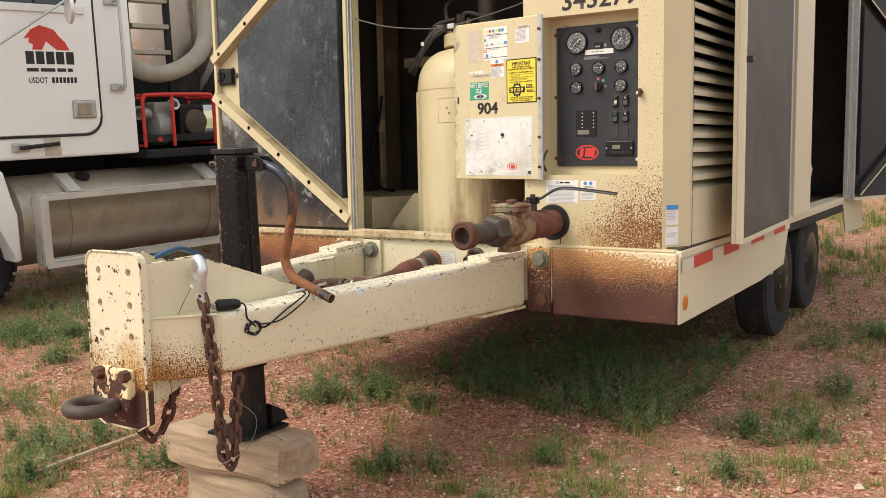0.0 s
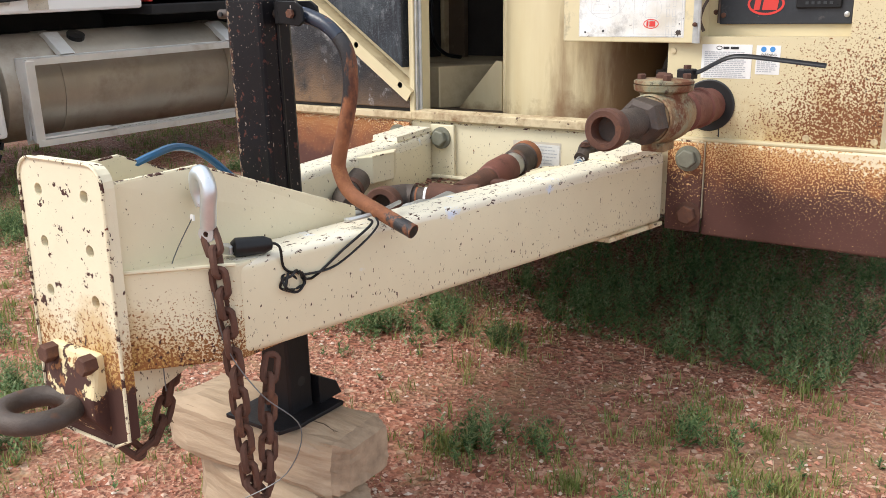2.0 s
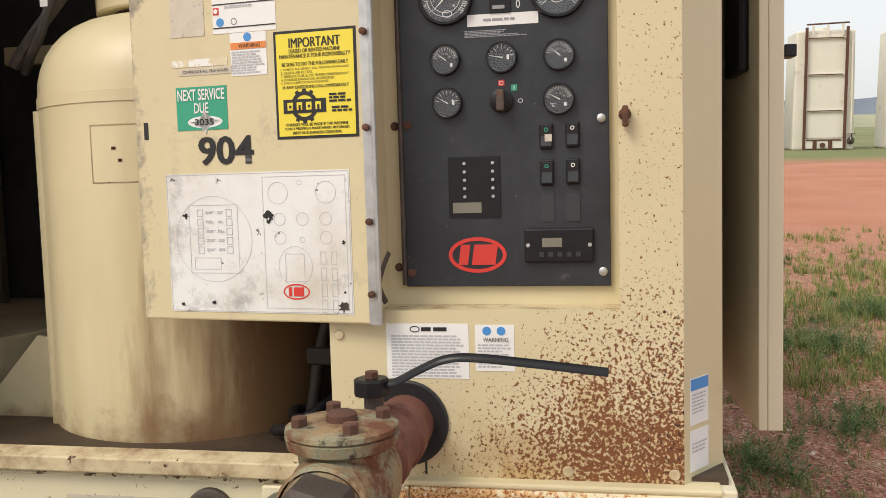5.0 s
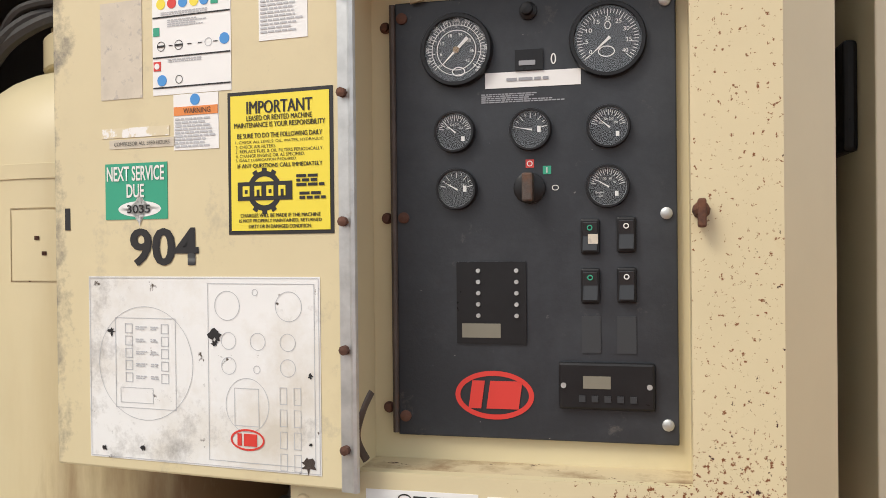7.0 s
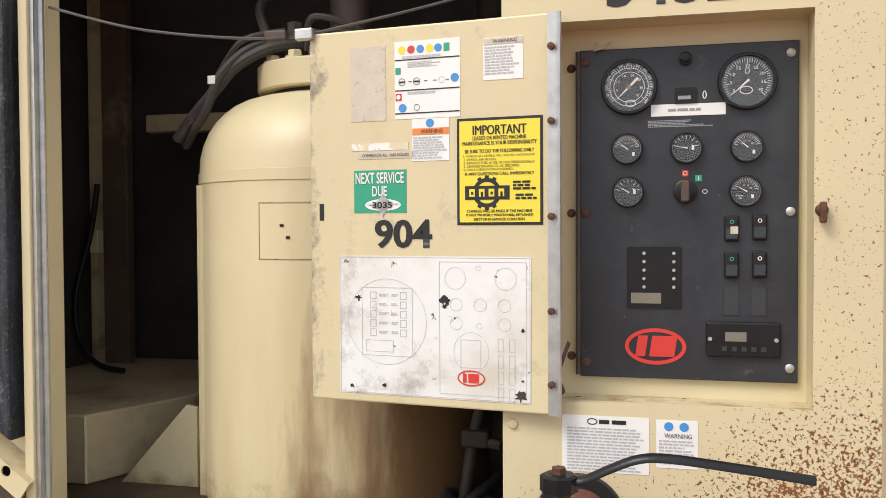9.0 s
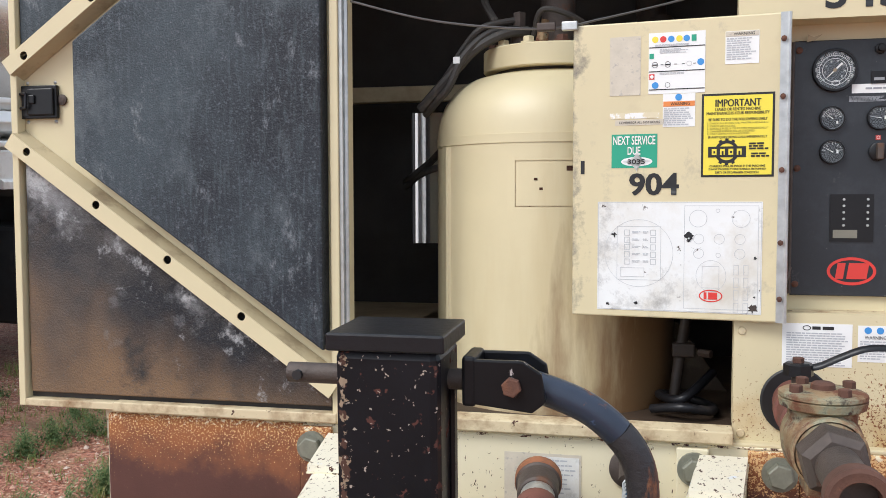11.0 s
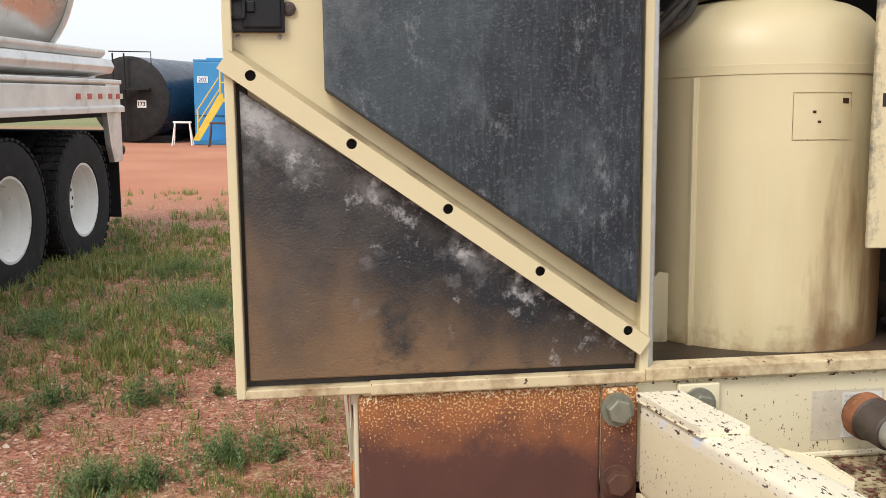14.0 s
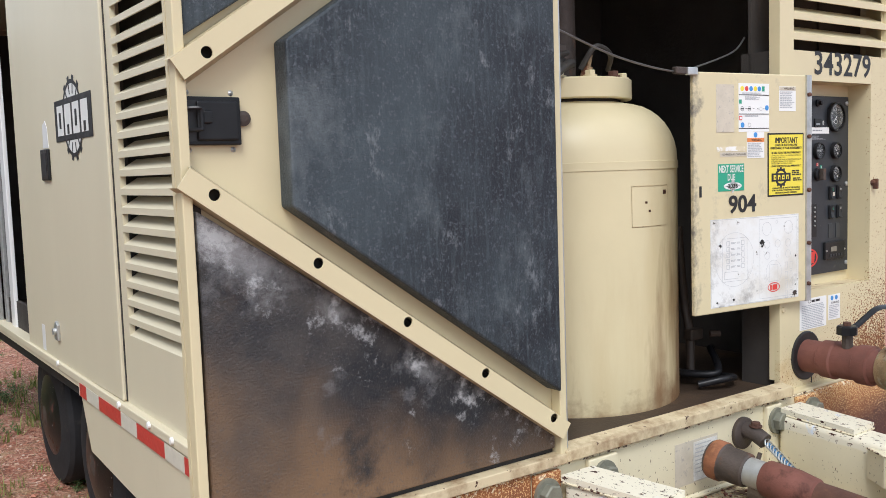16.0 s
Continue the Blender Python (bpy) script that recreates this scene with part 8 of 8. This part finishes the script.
def upright_tank(x, y, label):
    """A tall steel tank seen end on: tapered white walls, ribs, two brown rails, a sump and a valve."""
    k = thing("upright_tank", label, "storage tank", (0, 0, 0), pose(x, y, -0.02), "white yard tanks")
    part("shell", tapered(-1.65, 2.0, 0.1, 3.2, 0.0, 7.3, 0.12), tank_white, k)
    part("front_sheet", bx(-0.95, 1.35, 0.02, 0.10, 0.75, 7.0, 0.02), tank_white, k)
    for z in (2.35, 4.55, 6.75):
        part("rib", bx(-1.15, 1.42, -0.10, 0.0, z, z + 0.10), tank_white, k)
        part("rib_drip", bx(-0.85, 1.2, -0.106, -0.102, z + 0.02, z + 0.085), rust, k)
    for u in (-0.98, 1.37):
        part("rail", bx(u - 0.08, u + 0.08, -0.22, -0.10, 0.0, 7.45, 0.01), rust, k)
    part("top_rail", rod((-1.0, -0.15, 7.62), (1.45, -0.15, 7.68), 0.05, 8), rust, k)
    for u in (-0.6, 0.25, 1.1):
        part("top_post", bx(u - 0.06, u + 0.06, -0.18, -0.10, 7.0, 7.64), tank_white, k)
    part("sump", bx(-0.95, 1.30, -0.16, 0.08, 0.10, 0.62, 0.02), tank_white, k)
    part("sump_lip", bx(-0.85, 1.2, -0.20, -0.10, 0.58, 0.66, 0.01), rust, k)
    for u in (-0.35, 0.55):
        part("sump_strut", bx(u - 0.11, u + 0.11, -0.24, -0.16, 0.0, 0.58), rust, k)
    part("drain", lathe([(0, 0.16), (0.12, 0.16), (0.12, 0.0)], (0.1, -0.16, 0.30), (0, -1, 0), 12), rust, k)
    part("side_pipe", rod((1.78, -0.06, 0.5), (1.70, -0.06, 6.6), 0.05, 8), tank_white, k)
    valve = part("valve", lathe([(0, 0.10), (0.05, 0.22), (0.12, 0.22), (0.16, 0.10), (0.40, 0.10), (0.40, 0)], (1.78, 0.1, 0.55), (0.1, -1, 0), 12), dark_iron, k, smooth=True)
    part("hand_wheel", lathe([(0, 0.20), (0.04, 0.22), (0.04, 0.0)], (1.80, -0.15, 0.95), (0, 0, 1), 12), dark_iron, valve)
    part("valve_stem", rod((1.80, -0.15, 0.6), (1.80, -0.15, 0.95), 0.035, 8), dark_iron, valve)
    part("roof_hatch", lathe([(0, 0.4), (0.25, 0.4), (0.3, 0.0)], (0.2, 1.6, 7.29), (0, 0, 1), 20), tank_white, k)
    return k


def tapered(x0, x1, y0, y1, z0, z1, lean):
    """A closed box whose four walls lean in towards the top."""
    bm = bmesh.new()
    lo = [bm.verts.new(p) for p in ((x0, y0, z0), (x1, y0, z0), (x1, y1, z0), (x0, y1, z0))]
    hi = [bm.verts.new(p) for p in ((x0 + lean, y0, z1), (x1 - lean, y0, z1), (x1 - lean, y1, z1), (x0 + lean, y1, z1))]
    bm.faces.new(lo), bm.faces.new(hi)
    for i in range(4):
        bm.faces.new((lo[i], lo[(i + 1) % 4], hi[(i + 1) % 4], hi[i]))
    bmesh.ops.bevel(bm, geom=list(bm.edges), offset=0.12, segments=2, affect="EDGES", profile=0.5)
    return bm


upright_tank(13.55, 57.8, "tall white steel tank with rusty ribs and brown rails")
upright_tank(7.95, 56.5, "tall white steel tank with a dark valve at its foot")
upright_tank(19.25, 58.2, "tall white steel tank at the end of the row")


def ridge(name, y, x0, x1, h, seed, mat, label):
    n = 60
    vs, fs = [], []
    for i in range(n + 1):
        x = x0 + (x1 - x0) * i / n
        z = h * (0.62 + 0.5 * noise.noise((x * 0.004, seed, 0)) + 0.15 * noise.noise((x * 0.02, seed, 2)))
        vs += [(x, y - 60, -1), (x, y, max(z, 1)), (x, y + 80, -1)]
    for i in range(n):
        for j in range(2):
            fs.append((i * 3 + j, (i + 1) * 3 + j, (i + 1) * 3 + j + 1, i * 3 + j + 1))
    me = bpy.data.meshes.new(name)
    me.from_pydata(vs, [], fs)
    me.materials.append(mat)
    me.polygons.foreach_set("use_smooth", [True] * len(fs))
    tagged(new(name, me), label, "hills", kind="structure")


ridge("backdrop_hills", 760, -900, 900, 30, 4.0, surf("hazy_hills", (0.17, 0.20, 0.24), 0.95, var=0.15, scale=0.02, bump=0.0), "hazy blue-grey hills on the horizon")
ridge("backdrop_field", 420, -900, 900, 9, 9.0, surf("pale_field", (0.32, 0.32, 0.20), 0.95, var=0.2, scale=0.02, bump=0.0), "pale dry prairie rise before the hills")

# ---- stick, stones, grass and weeds ----
stick = thing("wooden_stick", "thin weathered stick lying on the gravel", "stick", (0, 0, 0), pose(-1.17, -1.28, 0.012, 0, 0, 0))
part("stick", sweep([(-0.02, -0.28, 0.0), (0.0, 0.0, 0.008), (0.0, 0.34, 0.0)], 0.013, 6), timber, stick, smooth=True)


def leafy(name, cols, translucent=0.35):
    m = bpy.data.materials.new(name)
    m.use_nodes = True
    nt = m.node_tree
    b = nt.nodes["Principled BSDF"]
    geo = nt.nodes.new("ShaderNodeNewGeometry")
    r = nt.nodes.new("ShaderNodeValToRGB")
    while len(r.color_ramp.elements) < len(cols):
        r.color_ramp.elements.new(0.5)
    for i, (e, c) in enumerate(zip(r.color_ramp.elements, cols)):
        e.position, e.color = i / (len(cols) - 1), (*c, 1)
    nt.links.new(geo.outputs["Random Per Island"], r.inputs[0])
    nt.links.new(r.outputs[0], b.inputs["Base Color"])
    b.inputs["Roughness"].default_value = 0.65
    if translucent:
        tl = nt.nodes.new("ShaderNodeBsdfTranslucent")
        nt.links.new(r.outputs[0], tl.inputs[0])
        mx = nt.nodes.new("ShaderNodeMixShader")
        mx.inputs[0].default_value = translucent
        nt.links.new(b.outputs[0], mx.inputs[1])
        nt.links.new(tl.outputs[0], mx.inputs[2])
        nt.links.new(mx.outputs[0], nt.nodes["Material Output"].inputs[0])
    return m


def scatter(name, verts, faces, mat, label, category):
    me = bpy.data.meshes.new(name)
    me.from_pydata(verts, [], faces)
    me.materials.append(mat)
    tagged(new(name, me), label, category, kind="stuff")


def cover_at(x, y):
    """How thickly weeds grow at a place: 0 bare, 1 thick."""
    n = 0.5 + 0.9 * noise.noise((x * 0.9, y * 0.9, 7)) + 0.5 * noise.noise((x * 2.7, y * 2.7, 8))
    if -0.7 < x < 1.15 and 0.15 < y < 2.3:
        n += 0.35
    if -4.6 < x < -1.4 and 3.2 < y < 9:
        n += 0.30
    if -6.5 < x < -3.2 and -2 < y < 4:
        n += 0.25
    if 1.3 < x and y > 3.5:
        n += 0.22
    if 1.15 < x < 2.4 and -0.5 < y < 3.2:
        n -= 0.30
    if y < -0.2 and x > -1.0:
        n -= 0.12
    if y > 9.5:
        n -= (y - 9.5) * 0.28
    if x > 0.4 and y < -0.9:
        n -= 0.15
    return n


rnd = random.Random(11)
V, Fc, V2, F2, V3, F3 = [], [], [], [], [], []


def blade(vs, fs, x, y, z, h, w, lean, a):
    i = len(vs)
    dx, dy, ox, oy = math.cos(a) * lean, math.sin(a) * lean, -math.sin(a) * w, math.cos(a) * w
    vs += [(x - ox, y - oy, z - 0.01), (x + ox, y + oy, z - 0.01), (x + dx * 0.4 + ox * 0.8, y + dy * 0.4 + oy * 0.8, z + h * 0.55), (x + dx * 0.4 - ox * 0.8, y + dy * 0.4 - oy * 0.8, z + h * 0.55), (x + dx, y + dy, z + h)]
    fs += [(i, i + 1, i + 2, i + 3), (i + 3, i + 2, i + 4)]


def weed(vs, fs, x, y, z, h, n):
    """Upright leafy stems from one root."""
    for _ in range(n):
        a, l = rnd.uniform(0, math.tau), rnd.uniform(0.03, 0.30) * h
        sh = h * rnd.uniform(0.55, 1.1)
        m = max(6, int(sh / 0.0095))
        for k in range(m):
            t = (k + 1) / m
            px, py, pz = x + math.cos(a) * l * t * t, y + math.sin(a) * l * t * t, z + sh * t
            b2, s = k * 2.4 + rnd.uniform(-0.6, 0.6), rnd.uniform(0.014, 0.028) * (1.15 - 0.65 * t)
            i = len(vs)
            ux, uy, up = math.cos(b2), math.sin(b2), rnd.uniform(0.35, 1.1)
            w = 0.17
            vs += [(px, py, pz), (px + ux * s * 0.5 - uy * s * w, py + uy * s * 0.5 + ux * s * w, pz + s * up * 0.55), (px + ux * s, py + uy * s, pz + s * up * 0.85), (px + ux * s * 0.5 + uy * s * w, py + uy * s * 0.5 - ux * s * w, pz + s * up * 0.5)]
            fs.append((i, i + 1, i + 2, i + 3))


def grass_tuft(x, y, h, w=1.0):
    z = ground_height(x, y)
    for _ in range(rnd.randint(7, 15)):
        blade(V, Fc, x + rnd.gauss(0, 0.02), y + rnd.gauss(0, 0.02), z, h * rnd.uniform(0.4, 1.2), rnd.uniform(0.0013, 0.0026) * w, rnd.uniform(0.15, 0.9) * h, rnd.uniform(0, math.tau))


def weed_at(x, y, h):
    weed(V2, F2, x, y, ground_height(x, y) - 0.004, h, rnd.randint(2, 5))


def clump(cx, cy, r, n, h0, h1):
    """A patch of weeds, thick and tall in the middle and thin at its edge."""
    for _ in range(n):
        q, a = r * abs(rnd.gauss(0, 0.55)), rnd.uniform(0, math.tau)
        weed_at(cx + q * math.cos(a), cy + q * math.sin(a), rnd.uniform(h0, h1) * max(0.45, 1.15 - 0.6 * q / r))


# a thin, broken cover of short grass and dry straw, thicker farther from the traffic
count = 0
while count < 8000:
    x, y = rnd.uniform(-6.5, 5.5), rnd.uniform(-2.9, 13.0)
    d = cover_at(x, y)
    if rnd.random() > d * d:
        continue
    count += 1
    grass_tuft(x, y, rnd.uniform(0.03, 0.085) * (1.6 if y > 3.5 else 1.0), 2.0 if y > 4 else 1.1)
count = 0
while count < 22000:
    x, y = rnd.uniform(-4.5, 4.0), rnd.uniform(-2.6, 9.0)
    if rnd.random() > 0.35 + 0.9 * cover_at(x * 0.8 + 3, y):
        continue
    count += 1
    blade(V3, F3, x, y, ground_height(x, y) + 0.006, rnd.uniform(0.004, 0.03), rnd.uniform(0.0008, 0.0018), rnd.uniform(0.02, 0.07), rnd.uniform(0, math.tau))
for cx, cy, r, n in ((-1.5, -1.4, 0.5, 240), (-1.1, -1.75, 0.4, 150), (-2.4, -0.9, 0.6, 160), (-0.75, -1.0, 0.3, 80), (0.55, -0.75, 0.35, 110), (1.1, -0.45, 0.45, 170), (1.75, 0.2, 0.5, 190), (0.1, -0.75, 0.25, 60), (0.75, -0.15, 0.5, 140), (1.6, 1.0, 0.4, 120), (1.95, 2.2, 0.6, 190), (-2.0, 0.5, 0.5, 120), (-1.6, 1.4, 0.4, 110), (-2.6, 3.6, 0.8, 330), (-2.3, 5.2, 1.0, 420), (-3.2, 6.4, 1.2, 420), (2.8, 4.6, 1.1, 420), (3.4, 7.0, 1.5, 560)):
    for _ in range(int(n * (0.7 if cy < 3 else 0.6))):
        q, a = r * abs(rnd.gauss(0, 0.7)), rnd.uniform(0, math.tau)
        grass_tuft(cx + q * math.cos(a), cy + q * math.sin(a), rnd.uniform(0.02, 0.06) if cy < 3 else rnd.uniform(0.04, 0.10), 1.0 if cy < 3 else 2.0)
# weeds: single plants and patches of many sizes
for _ in range(620):
    x, y = rnd.uniform(-5.0, 4.2), rnd.uniform(-2.2, 10.5)
    d = cover_at(x, y)
    if rnd.random() < d:
        clump(x, y, rnd.uniform(0.06, 0.30), rnd.randint(3, 26), 0.05, 0.14)
# the thick weeds in the shade of the trailer's nose
for _ in range(1350):
    x, y = rnd.uniform(-0.5, 1.1), rnd.uniform(0.16, 1.9)
    edge = 0.26 + 0.16 * noise.noise((x * 2.5, 0, 5)) + 0.45 * max(0, 0.15 - x) ** 1.2
    thick = 0.95 - 0.38 * max(0, y - 0.5) - 0.5 * max(0, -x - 0.1) + 0.6 * noise.noise((x * 2.2, y * 2.2, 9))
    if y > edge and rnd.random() < thick:
        weed_at(x, y, rnd.uniform(0.08, 0.23) * min(1.0, 0.55 + (y - edge) * 1.5))
for cx, cy, r, n in ((-2.34, 1.57, 0.22, 60), (-2.12, 1.62, 0.14, 24), (-2.82, 2.73, 0.2, 30), (-3.1, 2.18, 0.2, 34), (-1.81, 1.85, 0.22, 44), (-2.35, 2.69, 0.18, 26), (-2.97, 2.41, 0.2, 26), (-2.2, 0.99, 0.13, 18),
                     (-2.57, 0.94, 0.18, 26), (-1.65, 0.74, 0.15, 20), (-3.1, 1.93, 0.18, 24), (-3.3, 4.2, 0.6, 130), (-2.3, 4.9, 0.7, 150), (-2.0, 3.7, 0.35, 70), (-2.6, 6.2, 0.9, 160), (-3.4, 3.3, 0.4, 60), (0.17, -0.71, 0.11, 16), (0.36, -0.62, 0.08, 8),
                     (1.45, 0.51, 0.15, 20), (1.72, 0.6, 0.13, 18), (1.52, -0.08, 0.12, 16), (-0.78, -0.06, 0.22, 34), (-0.55, 0.1, 0.2, 26), (1.69, 1.37, 0.2, 22), (1.71, 2.68, 0.35, 40), (0.77, -0.31, 0.15, 12), (2.3, 3.4, 0.5, 50), (2.6, 5.2, 0.9, 110), (3.2, 6.5, 1.2, 150),
                     (-3.7, -0.04, 0.35, 80), (-3.37, 0.14, 0.3, 60), (-4.2, -0.2, 0.5, 110), (-4.0, 0.9, 0.5, 110), (-2.88, -0.32, 0.15, 24), (-1.54, -1.3, 0.16, 26), (-1.4, -1.08, 0.13, 20), (-1.17, -1.6, 0.14, 20), (-0.78, -1.14, 0.18, 24), (0.75, -0.85, 0.1, 8)):
    clump(cx, cy, r * 1.3, int(n * 2.4), 0.06, 0.18)
V4, F4 = [], []
for _ in range(420):
    x, y = rnd.uniform(-0.15, 1.1), 0.2 + 1.1 * rnd.random() ** 1.5
    if noise.noise((x * 2.2, y * 2.2, 9)) > -0.25 and y > 0.30 + 0.16 * noise.noise((x * 2.5, 0, 5)):
        weed(V4, F4, x, y, ground_height(x, y), rnd.uniform(0.12, 0.25), rnd.randint(1, 3))
for cx, cy, r, n in ((-2.34, 1.57, 0.25, 30), (-1.81, 1.85, 0.25, 22), (-2.3, 4.6, 0.8, 110), (-3.3, 4.2, 0.6, 60), (-0.7, 0.0, 0.25, 20), (1.6, 0.5, 0.25, 22), (-1.4, -1.3, 0.3, 34), (0.2, -0.7, 0.15, 10), (-3.8, 0.3, 0.7, 70), (2.5, 5.0, 1.0, 60)):
    for _ in range(n):
        q, a = r * abs(rnd.gauss(0, 0.6)), rnd.uniform(0, math.tau)
        x, y = cx + q * math.cos(a), cy + q * math.sin(a)
        weed(V4, F4, x, y, ground_height(x, y), rnd.uniform(0.09, 0.19), rnd.randint(1, 3))
scatter("tall_weeds", V4, F4, leafy("tall_weed_leaves", [(0.11, 0.19, 0.08), (0.19, 0.29, 0.125), (0.30, 0.39, 0.19), (0.42, 0.46, 0.24)]), "taller pale green weed stalks under the trailer nose", "weeds")
scatter("grass", V, Fc, leafy("grass_blades", [(0.12, 0.175, 0.035), (0.21, 0.26, 0.065), (0.31, 0.33, 0.10), (0.46, 0.40, 0.19)]), "patchy green grass growing through the gravel", "grass")
scatter("weeds", V2, F2, leafy("weed_leaves", [(0.05, 0.11, 0.035), (0.11, 0.19, 0.065), (0.18, 0.27, 0.10), (0.31, 0.36, 0.16)]), "low leafy green weeds growing through the gravel", "weeds")
scatter("dry_straw", V3, F3, leafy("straw_blades", [(0.40, 0.31, 0.17), (0.52, 0.43, 0.26)]), "dry straw-coloured stalks among the weeds", "straw")

VS, FS = [], []
OCT = [(1, 0, 0), (-1, 0, 0), (0, 1, 0), (0, -1, 0), (0, 0, 1), (0, 0, -1)]
OF = [(0, 2, 4), (2, 1, 4), (1, 3, 4), (3, 0, 4), (2, 0, 5), (1, 2, 5), (3, 1, 5), (0, 3, 5)]
for k in range(130000):
    x, y = rnd.uniform(-4.5, 3.6), rnd.uniform(-2.6, 6.0)
    if k < 16000:
        x, y = rnd.uniform(-2.2, 2.4), rnd.uniform(-1.8, 1.2)
    if noise.noise((x * 1.3, y * 1.3, 21)) + 0.5 * noise.noise((x * 4, y * 4, 22)) < rnd.uniform(-0.35, 0.35):
        continue
    r = 0.0028 + 0.008 * rnd.random() ** 3 + (rnd.uniform(0.008, 0.022) if rnd.random() < 0.006 else 0)
    z = ground_height(x, y) + r * 0.25
    a = rnd.uniform(0, math.tau)
    sx, sy, sz = r * rnd.uniform(0.8, 1.5), r * rnd.uniform(0.7, 1.2), r * rnd.uniform(0.5, 0.9)
    i = len(VS)
    for u, v, w in OCT:
        u, v, w = u * sx * rnd.uniform(0.7, 1.2), v * sy * rnd.uniform(0.7, 1.2), w * sz
        VS.append((x + u * math.cos(a) - v * math.sin(a), y + u * math.sin(a) + v * math.cos(a), z + w))
    FS += [tuple(i + q for q in f) for f in OF]
scatter("gravel_stones", VS, FS, leafy("scoria_stones", [(0.16, 0.055, 0.035), (0.38, 0.135, 0.08), (0.50, 0.215, 0.14), (0.60, 0.36, 0.26), (0.66, 0.55, 0.46)], 0.0), "loose red scoria stones on the ground", "gravel")
